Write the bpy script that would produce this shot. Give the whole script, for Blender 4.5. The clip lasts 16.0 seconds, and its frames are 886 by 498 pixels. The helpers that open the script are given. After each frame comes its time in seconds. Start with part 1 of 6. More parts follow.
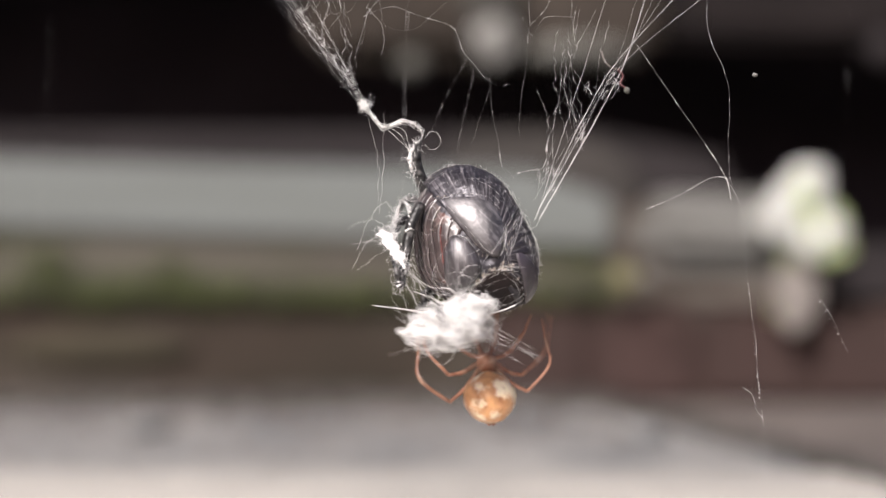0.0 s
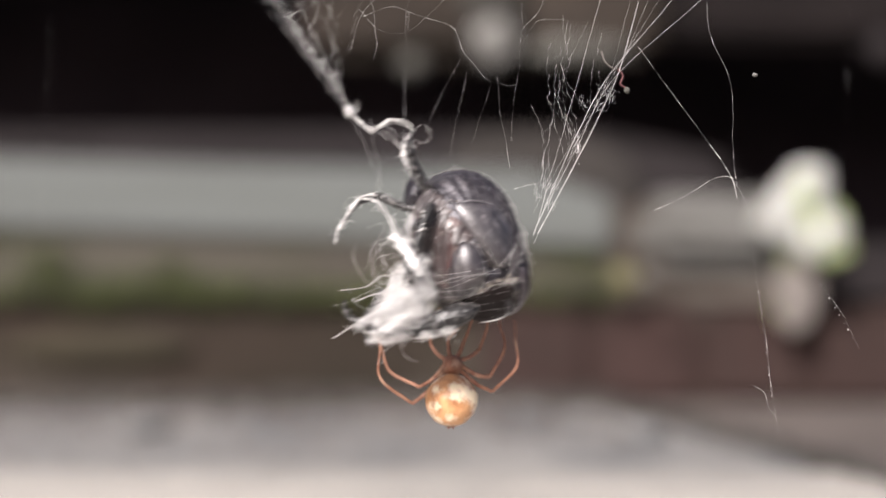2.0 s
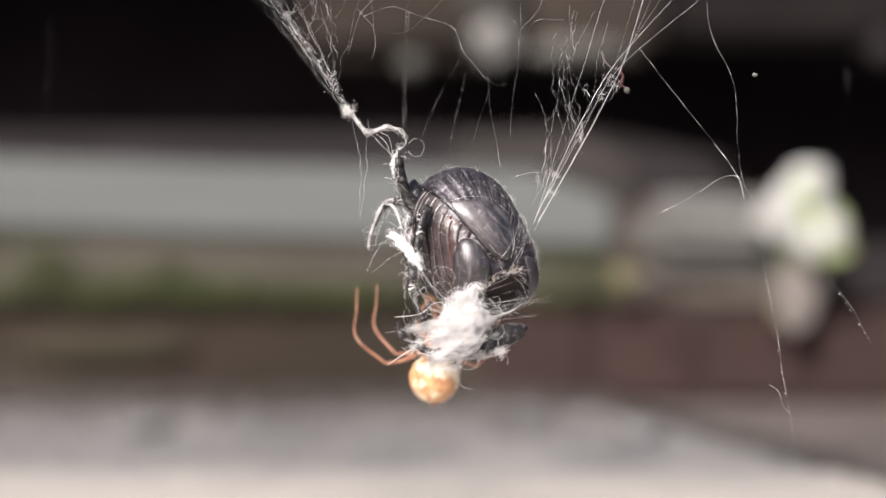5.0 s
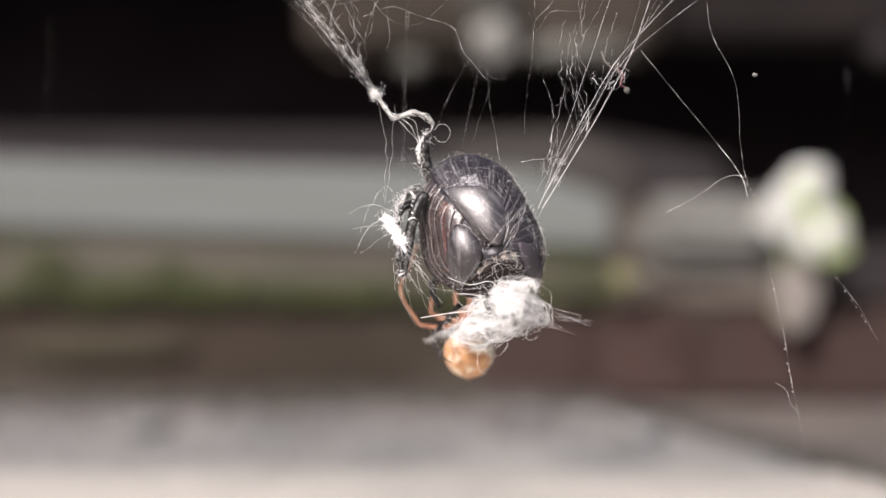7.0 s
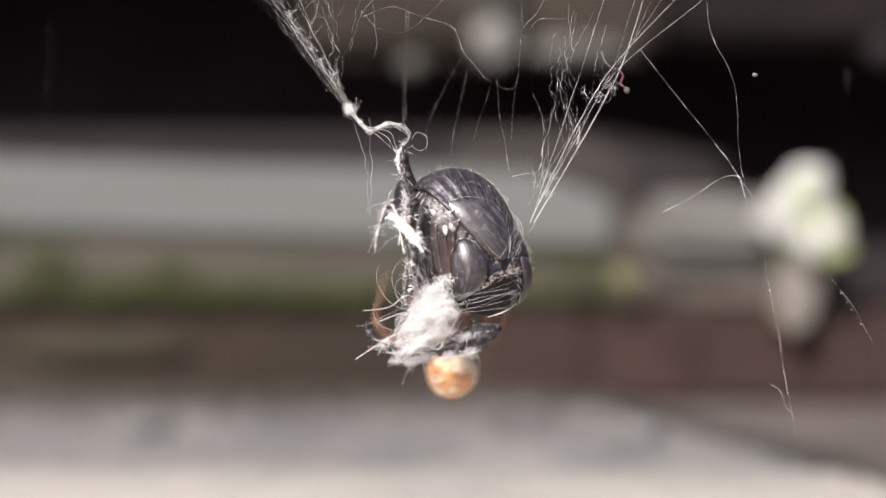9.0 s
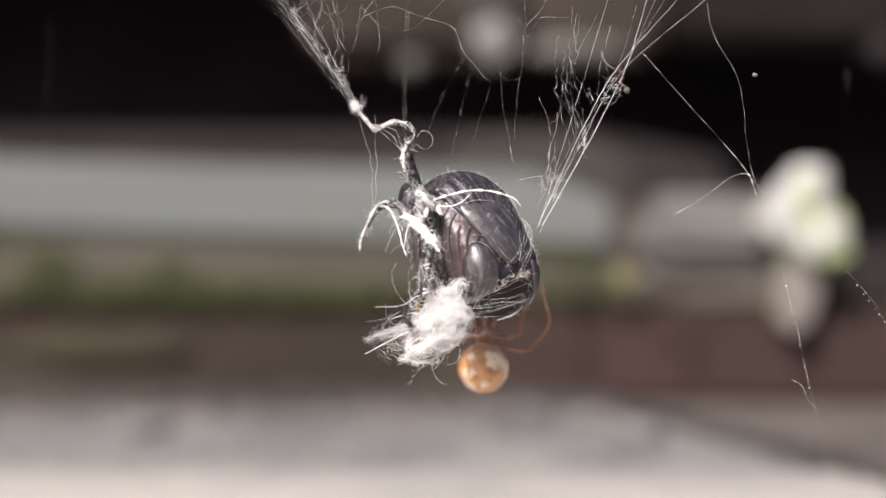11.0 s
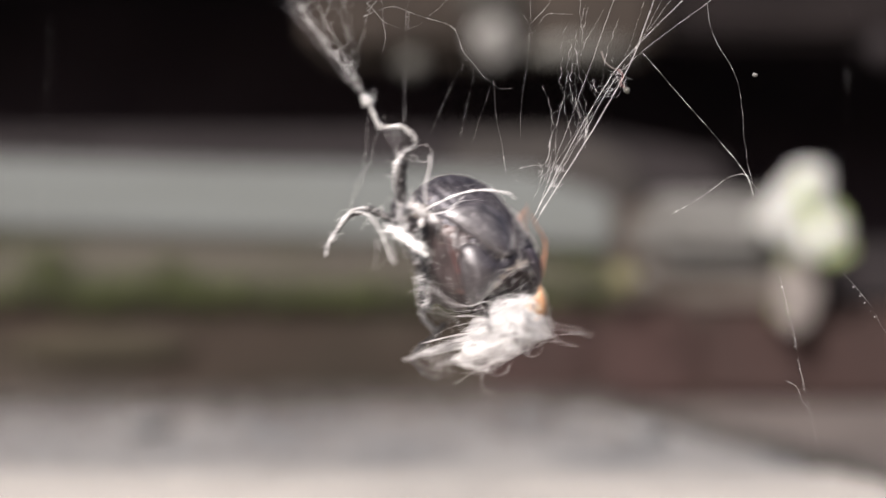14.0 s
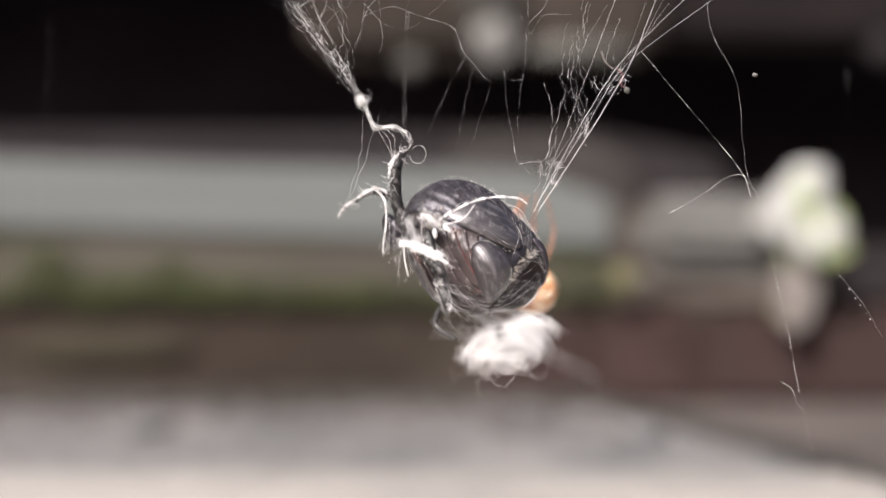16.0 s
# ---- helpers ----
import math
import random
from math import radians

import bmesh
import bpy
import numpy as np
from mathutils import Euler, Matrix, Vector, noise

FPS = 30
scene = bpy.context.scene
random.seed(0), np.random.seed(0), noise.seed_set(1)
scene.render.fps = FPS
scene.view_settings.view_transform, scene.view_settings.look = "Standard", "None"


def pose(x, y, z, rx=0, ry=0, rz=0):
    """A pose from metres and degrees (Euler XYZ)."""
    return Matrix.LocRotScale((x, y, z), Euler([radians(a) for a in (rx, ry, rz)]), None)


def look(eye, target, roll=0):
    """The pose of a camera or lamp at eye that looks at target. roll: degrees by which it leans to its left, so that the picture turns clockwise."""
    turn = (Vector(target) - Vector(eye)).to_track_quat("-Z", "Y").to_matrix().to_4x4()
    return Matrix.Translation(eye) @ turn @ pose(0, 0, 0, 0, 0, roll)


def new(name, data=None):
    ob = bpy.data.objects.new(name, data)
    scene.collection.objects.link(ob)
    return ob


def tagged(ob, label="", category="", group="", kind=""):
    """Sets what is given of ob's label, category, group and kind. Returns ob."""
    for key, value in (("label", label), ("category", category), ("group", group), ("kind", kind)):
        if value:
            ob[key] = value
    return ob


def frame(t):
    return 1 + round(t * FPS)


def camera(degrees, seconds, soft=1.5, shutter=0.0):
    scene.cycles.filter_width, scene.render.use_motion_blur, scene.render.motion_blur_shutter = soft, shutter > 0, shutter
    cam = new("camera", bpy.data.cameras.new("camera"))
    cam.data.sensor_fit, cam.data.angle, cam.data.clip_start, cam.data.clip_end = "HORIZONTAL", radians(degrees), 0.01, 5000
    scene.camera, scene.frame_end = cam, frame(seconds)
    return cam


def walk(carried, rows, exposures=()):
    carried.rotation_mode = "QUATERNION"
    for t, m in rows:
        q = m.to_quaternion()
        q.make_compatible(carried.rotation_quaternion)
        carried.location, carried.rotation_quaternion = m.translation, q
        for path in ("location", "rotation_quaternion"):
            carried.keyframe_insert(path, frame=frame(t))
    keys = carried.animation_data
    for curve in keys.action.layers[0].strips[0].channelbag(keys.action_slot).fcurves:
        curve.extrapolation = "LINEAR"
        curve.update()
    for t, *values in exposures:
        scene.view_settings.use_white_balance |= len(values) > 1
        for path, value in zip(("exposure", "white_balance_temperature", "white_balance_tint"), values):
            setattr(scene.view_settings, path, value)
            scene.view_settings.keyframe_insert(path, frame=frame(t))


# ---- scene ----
# A macro view: the web hangs in the plane y = 0, 146 mm before a camera that stands still.
EYE = 0.1463            # metres from the lens to the web
LEVEL = 0.10            # height of the lens above the ground
cam = camera(30.0, 16.0, soft=1.4, shutter=0.6)
cam.data.dof.use_dof = True
cam.data.dof.focus_distance = EYE - 0.002
cam.data.dof.aperture_fstop = 13.5
cam.data.dof.aperture_blades = 7
STAND = look((0, -EYE, LEVEL), (0, 0, LEVEL))
walk(cam, [(0.0, STAND), (16.0, STAND)], exposures=[(0.0, 0.63, 6260, 15), (16.0, 0.63, 6260, 15)])

# ---- light: hazy sun from behind and above the lens, open sky ----
SUN_HIGH, SUN_TURN = 37.0, 202.0
world = bpy.data.worlds.new("sky")
scene.world = world
world.use_nodes = True
sky = world.node_tree.nodes.new("ShaderNodeTexSky")
sky.sky_type = "NISHITA"
sky.sun_disc = False
sky.sun_elevation = radians(SUN_HIGH)
sky.sun_rotation = radians(SUN_TURN)
sky.air_density = 0.7
sky.dust_density = 5.0
sky.ozone_density = 0.5
back = world.node_tree.nodes["Background"]
world.node_tree.links.new(sky.outputs[0], back.inputs[0])
back.inputs[1].default_value = 0.075
sun = new("sun", bpy.data.lights.new("sun", "SUN"))
sun.data.energy = 5.0
sun.data.angle = radians(12.0)
sun.data.color = (1.0, 0.94, 0.86)
SUN_WAY = Vector((math.sin(radians(SUN_TURN)) * math.cos(radians(SUN_HIGH)),
                  math.cos(radians(SUN_TURN)) * math.cos(radians(SUN_HIGH)), math.sin(radians(SUN_HIGH))))
sun.matrix_world = look(SUN_WAY * 3, (0, 0, 0))

# ---- tools ----
MM = 0.001


def web(u, v, d=0.0):
    """A place in or near the web: millimetres to the right, up and away from the lens, all seen as if in the web's plane."""
    k = 1 + d * MM / EYE
    return Vector((u * MM * k, d * MM, LEVEL + v * MM * k))


def mesh_of(name, verts, faces, material, smooth=True):
    me = bpy.data.meshes.new(name)
    me.from_pydata([tuple(v) for v in verts], [], faces)
    me.materials.append(material)
    if smooth:
        me.shade_smooth()
    me.update()
    return me


def part(name, bm, material, parent=None, label="", smooth=True):
    """Links a bmesh, or a (verts, faces) pair, as one mesh object under a thing or a part."""
    if isinstance(bm, tuple):
        me = mesh_of(name, bm[0], bm[1], material, smooth)
    else:
        me = bpy.data.meshes.new(name)
        bm.to_mesh(me)
        bm.free()
        me.materials.append(material)
        if smooth:
            me.shade_smooth()
    ob = new(name, me)
    ob.parent = parent
    return tagged(ob, label)


def each(name, lines, material, parent, label="", beads=0.6):
    """One part for every strand; a line is its points and its radii."""
    for pts, r0, r1 in lines:
        fib = Fibres()
        fib.add(pts, r0, r1, 4, beads)
        part(name, fib.pair(), material, parent, label)


class Fibres:
    """Collects round, tapering strands into one mesh."""

    def __init__(self):
        self.verts, self.faces = [], []

    def add(self, points, r0, r1=None, sides=4, beads=0.0):
        """beads: how unevenly thick the strand is, as a share of its radius."""
        r1 = r0 if r1 is None else r1
        chance = random.Random(len(self.verts) + int(points[0][0] * 1e7))
        pts = [Vector(p) for p in points]
        n, base = len(pts), len(self.verts)
        side = None
        for i, p in enumerate(pts):
            way = (pts[min(i + 1, n - 1)] - pts[max(i - 1, 0)])
            if way.length < 1e-9:
                way = Vector((0, 0, 1))
            way.normalize()
            if side is None:
                side = way.orthogonal().normalized()
            side = side - way * side.dot(way)
            side = side.normalized() if side.length > 1e-6 else way.orthogonal().normalized()
            up = way.cross(side)
            r = r0 + (r1 - r0) * i / max(n - 1, 1)
            if beads:
                r *= 1 - beads + 2.2 * beads * chance.random() ** 2.5
            for k in range(sides):
                a = 2 * math.pi * k / sides
                self.verts.append(p + side * (r * math.cos(a)) + up * (r * math.sin(a)))
        for i in range(n - 1):
            for k in range(sides):
                a, b = base + i * sides + k, base + i * sides + (k + 1) % sides
                self.faces.append((a, b, b + sides, a + sides))
        self.faces.append(tuple(base + k for k in reversed(range(sides))))
        self.faces.append(tuple(base + (n - 1) * sides + k for k in range(sides)))

    def pair(self):
        return self.verts, self.faces


def bend(points, steps):
    """A smooth line through a few points."""
    pts = [Vector(p) for p in points]
    pts = [pts[0] * 2 - pts[1]] + pts + [pts[-1] * 2 - pts[-2]]
    out = []
    for i in range(1, len(pts) - 2):
        a, b, c, d = pts[i - 1:i + 3]
        for s in range(steps):
            t = s / steps
            out.append(0.5 * ((2 * b) + (c - a) * t + (2 * a - 5 * b + 4 * c - d) * t * t + (3 * b - a - 3 * c + d) * t ** 3))
    out.append(pts[-2])
    return out


def crinkle(points, amount, rough, rng):
    """Shakes a line sideways, more in its middle than at its ends."""
    seed = Vector((rng.uniform(-50, 50), rng.uniform(-50, 50), rng.uniform(-50, 50)))
    out, n = [], len(points)
    for i, p in enumerate(points):
        w = min(1.0, 4 * i / n, 4 * (n - 1 - i) / n + 0.15)
        out.append(p + noise.noise_vector(seed + p * (rough / MM)) * (amount * w))
    return out


def box(bm, size, at, bevel=0.0, turn=(0, 0, 0)):
    made = bmesh.ops.create_cube(bm, size=1.0)["verts"]
    bmesh.ops.scale(bm, vec=size, verts=made)
    if bevel:
        edges = list({e for v in made for e in v.link_edges})
        made = bmesh.ops.bevel(bm, geom=edges, offset=bevel, segments=2, affect="EDGES")["verts"]
        made = list({v for f in bm.faces for v in f.verts if v in set(made)})
    bmesh.ops.transform(bm, matrix=pose(*at, *turn), verts=made)
    return made


# ---- materials ----
def stuff_of(name, colour, rough=0.6, second=None, scale=30.0, mix=0.5, grain=0.0, grain_scale=200.0, stretch=(1, 1, 1),
             wisp=0.0, wisp_at=0.56, spec=0.5, sheen=0.0, coat=0.0, gloss=0.52, tint=(1, 1, 1), under=0.0, dents=0.0, third=None, third_scale=8.0, third_at=0.6, streak=None):
    m = bpy.data.materials.new(name)
    m.use_nodes = True
    nt = m.node_tree
    bsdf = nt.nodes["Principled BSDF"]
    bsdf.inputs["Roughness"].default_value = rough
    bsdf.inputs["Specular IOR Level"].default_value = spec
    bsdf.inputs["Sheen Weight"].default_value = sheen
    bsdf.inputs["Specular Tint"].default_value = (*tint, 1)
    bsdf.inputs["Coat Weight"].default_value = coat
    bsdf.inputs["Coat Roughness"].default_value = gloss
    if under:
        bsdf.inputs["Subsurface Weight"].default_value = under
        bsdf.inputs["Subsurface Scale"].default_value = 0.0008
        bsdf.inputs["Subsurface Radius"].default_value = (1.0, 0.6, 0.3)
    coord = nt.nodes.new("ShaderNodeTexCoord")
    mapping = nt.nodes.new("ShaderNodeMapping")
    mapping.inputs["Scale"].default_value = stretch
    nt.links.new(coord.outputs["Object"], mapping.inputs[0])

    def speckle(size, rough_detail=6.0):
        n = nt.nodes.new("ShaderNodeTexNoise")
        n.inputs["Scale"].default_value = size
        n.inputs["Detail"].default_value = rough_detail
        nt.links.new(mapping.outputs[0], n.inputs["Vector"])
        return n.outputs["Fac"]

    def ramp(fac, lo, hi):
        r = nt.nodes.new("ShaderNodeMapRange")
        r.inputs["From Min"].default_value = lo
        r.inputs["From Max"].default_value = hi
        nt.links.new(fac, r.inputs["Value"])
        return r.outputs["Result"]

    def blend(fac, a, b):
        x = nt.nodes.new("ShaderNodeMix")
        x.data_type = "RGBA"
        nt.links.new(fac, x.inputs["Factor"])
        for socket, value in ((x.inputs[6], a), (x.inputs[7], b)):
            if isinstance(value, tuple):
                socket.default_value = (*value, 1)
            else:
                nt.links.new(value, socket)
        return x.outputs[2]

    if second is None:
        second = tuple(c * 0.7 for c in colour)
    shade = blend(ramp(speckle(scale), mix - 0.15, mix + 0.15), colour, second)
    if third is not None:
        shade = blend(ramp(speckle(third_scale), third_at - 0.07, third_at + 0.07), shade, third)
    if wisp:
        film = nt.nodes.new("ShaderNodeTexNoise")
        film.inputs["Scale"].default_value = wisp
        film.inputs["Detail"].default_value = 9.0
        film.inputs["Roughness"].default_value = 0.7
        film.inputs["Distortion"].default_value = 2.5
        nt.links.new(mapping.outputs[0], film.inputs["Vector"])
        shade = blend(ramp(film.outputs["Fac"], wisp_at, wisp_at + 0.22), shade, (0.18, 0.16, 0.163))
    if streak:
        # grey streaks along the ribs: dust, and streaky reflections painted into the colour
        runs = nt.nodes.new("ShaderNodeMapping")
        runs.inputs["Scale"].default_value = (streak[0], streak[1], 1)
        nt.links.new(coord.outputs["UV"], runs.inputs[0])
        dust_glint = nt.nodes.new("ShaderNodeTexNoise")
        dust_glint.inputs["Scale"].default_value = 1.0
        dust_glint.inputs["Detail"].default_value = 5.0
        dust_glint.inputs["Roughness"].default_value = 0.65
        nt.links.new(runs.outputs[0], dust_glint.inputs["Vector"])
        dust_glint.inputs["Distortion"].default_value = 0.6
        shade = blend(ramp(dust_glint.outputs["Fac"], 0.52, 0.72), shade, (0.16, 0.147, 0.156))
    nt.links.new(shade, bsdf.inputs["Base Color"])
    if grain:
        bump = nt.nodes.new("ShaderNodeBump")
        bump.inputs["Strength"].default_value = 1.0
        bump.inputs["Distance"].default_value = grain
        nt.links.new(speckle(grain_scale), bump.inputs["Height"])
        nt.links.new(bump.outputs[0], bsdf.inputs["Normal"])
        if dents:
            wave = nt.nodes.new("ShaderNodeBump")
            wave.inputs["Distance"].default_value = dents
            nt.links.new(speckle(420, 3.0), wave.inputs["Height"])
            nt.links.new(wave.outputs[0], bump.inputs["Normal"])
            gloss = nt.nodes.new("ShaderNodeMapRange")
            gloss.inputs["To Min"].default_value = rough * 0.7
            gloss.inputs["To Max"].default_value = rough * 1.6
            nt.links.new(speckle(700), gloss.inputs["Value"])
            nt.links.new(gloss.outputs["Result"], bsdf.inputs["Roughness"])
    return m


SILK = stuff_of("silk", (0.82, 0.81, 0.80), rough=0.45, second=(0.66, 0.645, 0.635), scale=900, under=0.0, spec=0.6)
FLOSS = stuff_of("silk_floss", (0.76, 0.745, 0.73), rough=0.85, second=(0.55, 0.53, 0.51), scale=1500, mix=0.6, grain=0.0002, grain_scale=4500, sheen=0.3)
WHITESILK = stuff_of("fresh_white_silk", (0.90, 0.89, 0.88), rough=0.55, second=(0.78, 0.765, 0.75), scale=900, spec=0.5)
THREAD = stuff_of("web_thread", (0.8, 0.79, 0.78), rough=0.4, second=(0.05, 0.05, 0.05), scale=800, mix=0.47, spec=0.6)
CHITIN = stuff_of("black_chitin", (0.011, 0.009, 0.011), rough=0.38, dents=0.0006, wisp=1000, wisp_at=0.60, second=(0.018, 0.016, 0.019), scale=500, grain=0.00005, grain_scale=1500,
                  spec=0.6, coat=0.05, tint=(0.95, 0.93, 1.0))
WINGCASE = stuff_of("ribbed_black_chitin", (0.010, 0.008, 0.010), rough=0.36, dents=0.0006, wisp=1000, wisp_at=0.62, second=(0.018, 0.016, 0.019), scale=500, grain=0.00006, grain_scale=1500,
                    spec=0.42, coat=0.03, tint=(0.95, 0.93, 1.0), streak=(40, 2.0))
BELLY = stuff_of("brown_chitin", (0.052, 0.035, 0.034), rough=0.36, dents=0.0004, second=(0.022, 0.016, 0.016), scale=350, grain=0.00005, grain_scale=1400, spec=0.7, coat=0.3,
                 third=(0.085, 0.042, 0.036), third_scale=500, third_at=0.62, wisp=1100, wisp_at=0.64)
PLATE = stuff_of("tail_plate_chitin", (0.014, 0.010, 0.012), rough=0.42, dents=0.0002, second=(0.007, 0.006, 0.007), scale=330, mix=0.47, grain=0.00003, grain_scale=1800, spec=0.8, coat=1.0, gloss=0.40, tint=(1.0, 0.95, 0.97),
                 wisp=900, wisp_at=0.55, streak=(9, 1.0))
FLAP = stuff_of("lilac_grey_chitin", (0.050, 0.040, 0.050), rough=0.4, dents=0.0002, second=(0.028, 0.022, 0.026), scale=500, grain=0.00003, grain_scale=1800, spec=0.6, coat=0.4)
TAILPIT = stuff_of("dull_brown_black_skin", (0.010, 0.007, 0.007), rough=0.6, dents=0.0003, second=(0.02, 0.012, 0.011), scale=420, grain=0.00008, grain_scale=1500, spec=0.25)
REDSKIN = stuff_of("dark_red_skin", (0.15, 0.04, 0.034), rough=0.4, second=(0.05, 0.02, 0.018), scale=900)
LEGSILK = stuff_of("silk_on_dark_leg", (0.70, 0.69, 0.675), rough=0.6, second=(0.09, 0.085, 0.08), scale=1900, mix=0.56, grain=0.0001, grain_scale=2500)
CRUST = stuff_of("pale_crust", (0.30, 0.26, 0.22), rough=0.6, second=(0.03, 0.026, 0.024), scale=1700, mix=0.5)
LEG = stuff_of("hairy_black_leg", (0.012, 0.011, 0.011), rough=0.4, second=(0.16, 0.15, 0.145), scale=1500, mix=0.66, grain=0.0001, grain_scale=2500)
AMBER = stuff_of("spider_abdomen", (0.74, 0.40, 0.19), rough=0.32, second=(0.24, 0.075, 0.03), scale=480, mix=0.50, grain=0.00008, grain_scale=1600, under=0.15,
                 third=(0.95, 0.80, 0.58), third_scale=620, third_at=0.53)
RUST = stuff_of("spider_skin", (0.38, 0.185, 0.115), rough=0.5, second=(0.2, 0.08, 0.045), scale=900, mix=0.5, under=0.1, third=(0.52, 0.34, 0.24), third_scale=700, third_at=0.6)

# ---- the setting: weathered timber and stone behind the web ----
# stone in three tones that stand in for light growing towards the lens
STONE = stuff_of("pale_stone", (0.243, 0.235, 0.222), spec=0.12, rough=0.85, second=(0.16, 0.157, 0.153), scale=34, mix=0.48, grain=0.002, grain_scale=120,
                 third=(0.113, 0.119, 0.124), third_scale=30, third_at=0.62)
LITSTONE = stuff_of("near_lit_stone", (0.415, 0.388, 0.352), spec=0.12, rough=0.85, second=(0.30, 0.285, 0.262), scale=22, mix=0.5, grain=0.002, grain_scale=120)
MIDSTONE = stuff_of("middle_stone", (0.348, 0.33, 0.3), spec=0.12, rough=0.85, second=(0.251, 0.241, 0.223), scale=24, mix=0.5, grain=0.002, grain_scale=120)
BROWNBOARD = stuff_of("brown_board", (0.030, 0.0217, 0.0168), spec=0.12, rough=0.8, second=(0.021, 0.017, 0.0126), scale=30, mix=0.5, grain=0.0015, grain_scale=90, stretch=(0.7, 1, 1.0),
                      third=(0.041, 0.034, 0.027), third_scale=18, third_at=0.58)
STEPBOARD = stuff_of("brown_grey_board", (0.128, 0.109, 0.099), spec=0.12, rough=0.8, second=(0.088, 0.076, 0.069), scale=24, mix=0.5, grain=0.0015, grain_scale=90)
DULL = stuff_of("dull_lichen", (0.055, 0.052, 0.047), spec=0.12, rough=0.9, second=(0.028, 0.026, 0.023), scale=80, grain=0.001, grain_scale=200)
REDBRICK = stuff_of("red_brown_brick", (0.0378, 0.0232, 0.0209), spec=0.12, rough=0.85, second=(0.0306, 0.0203, 0.018), scale=40, grain=0.0015, grain_scale=150)
GREYWOOD = stuff_of("grey_weathered_wood", (0.113, 0.122, 0.119), spec=0.12, rough=0.8, second=(0.0912, 0.095, 0.0877), scale=14, mix=0.5, grain=0.001, grain_scale=70, stretch=(0.15, 1, 1.6),
                    third=(0.0698, 0.07, 0.0612), third_scale=16, third_at=0.6)
DARKWOOD = stuff_of("dark_overhang_wood", (0.022, 0.0175, 0.021), spec=0.12, rough=0.9, second=(0.013, 0.0105, 0.0125), scale=20, grain=0.002, grain_scale=60)
OLDBEAM = stuff_of("brown_grey_beam", (0.042, 0.034, 0.0275), spec=0.12, rough=0.85, second=(0.0219, 0.0178, 0.0147), scale=26, mix=0.5, grain=0.0015, grain_scale=90, stretch=(0.5, 1, 1.2))
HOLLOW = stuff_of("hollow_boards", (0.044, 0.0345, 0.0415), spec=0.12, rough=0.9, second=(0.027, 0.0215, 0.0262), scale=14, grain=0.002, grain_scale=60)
SHADEBEAM = stuff_of("shaded_beam_end", (0.0130, 0.0102, 0.0100), spec=0.12, rough=0.9, second=(0.0055, 0.0044, 0.0048), scale=20, grain=0.002, grain_scale=60)
LICHEN = stuff_of("pale_lichen", (0.21, 0.207, 0.197), spec=0.12, rough=0.9, second=(0.10, 0.097, 0.09), scale=80, grain=0.001, grain_scale=200)
DIMWOOD = stuff_of("dim_brown_wood", (0.0221, 0.0188, 0.0195), spec=0.12, rough=0.85, second=(0.0156, 0.0132, 0.0136), scale=24, grain=0.001, grain_scale=80)
PALEWOOD = stuff_of("pale_weathered_wood", (0.132, 0.131, 0.124), spec=0.12, rough=0.8, second=(0.094, 0.091, 0.084), scale=30, mix=0.5, grain=0.001, grain_scale=70, stretch=(0.4, 1, 1.2))
PALEBROWN = stuff_of("pale_brown_board", (0.098, 0.085, 0.074), spec=0.12, rough=0.85, second=(0.068, 0.058, 0.05), scale=26, mix=0.5, grain=0.001, grain_scale=80)
BACKBOARD = stuff_of("brown_weathered_board", (0.062, 0.052, 0.044), spec=0.12, rough=0.85, second=(0.044, 0.037, 0.031), scale=26, mix=0.5, grain=0.001, grain_scale=80)
MIDLICHEN = stuff_of("grey_green_lichen", (0.125, 0.125, 0.112), spec=0.12, rough=0.9, second=(0.07, 0.067, 0.06), scale=90, grain=0.001, grain_scale=200)
OLIVESTAIN = stuff_of("olive_lichen", (0.040, 0.034, 0.023), spec=0.12, rough=0.9, second=(0.028, 0.024, 0.017), scale=60, grain=0.001, grain_scale=200)
OLDBOARD = stuff_of("brown_grey_old_board", (0.046, 0.041, 0.038), spec=0.12, rough=0.85, second=(0.03, 0.027, 0.025), scale=26, mix=0.5, grain=0.001, grain_scale=80)
DARKRED = stuff_of("dark_red_stem", (0.13, 0.05, 0.055), rough=0.6, second=(0.08, 0.03, 0.03), scale=600)
OLIVEWOOD = stuff_of("olive_stained_wood", (0.0648, 0.0592, 0.0485), spec=0.12, rough=0.85, second=(0.0468, 0.041, 0.0349), scale=22, mix=0.5, grain=0.0015, grain_scale=90, stretch=(0.4, 1, 1.3),
                     third=(0.0288, 0.0328, 0.0145), third_scale=30, third_at=0.52)
MOSS = stuff_of("green_moss", (0.088, 0.105, 0.034), rough=0.95, second=(0.055, 0.06, 0.028), scale=60)
EARTH = stuff_of("dark_unseen_earth", (0.062, 0.052, 0.042), rough=0.95, second=(0.04, 0.034, 0.028), scale=3, grain=0.004, grain_scale=30)
PETAL = stuff_of("white_petal", (0.39, 0.395, 0.375), rough=0.6, second=(0.26, 0.265, 0.245), scale=120, under=0.1)
DEADLEAF = stuff_of("dead_leaf", (0.165, 0.148, 0.134), rough=0.8, second=(0.12, 0.105, 0.097), scale=150)
GREENLEAF = stuff_of("green_leaf", (0.24, 0.28, 0.13), rough=0.5, second=(0.17, 0.22, 0.08), scale=120)
YELLOWLEAF = stuff_of("yellow_leaf", (0.115, 0.108, 0.038), rough=0.6, second=(0.085, 0.08, 0.035), scale=150)


def spot(u, v, far):
    """A place seen at (u, v) millimetres in the web's plane, but far metres from the lens."""
    k = far / EYE
    return Vector((u * MM * k, far - EYE, LEVEL + v * MM * k))


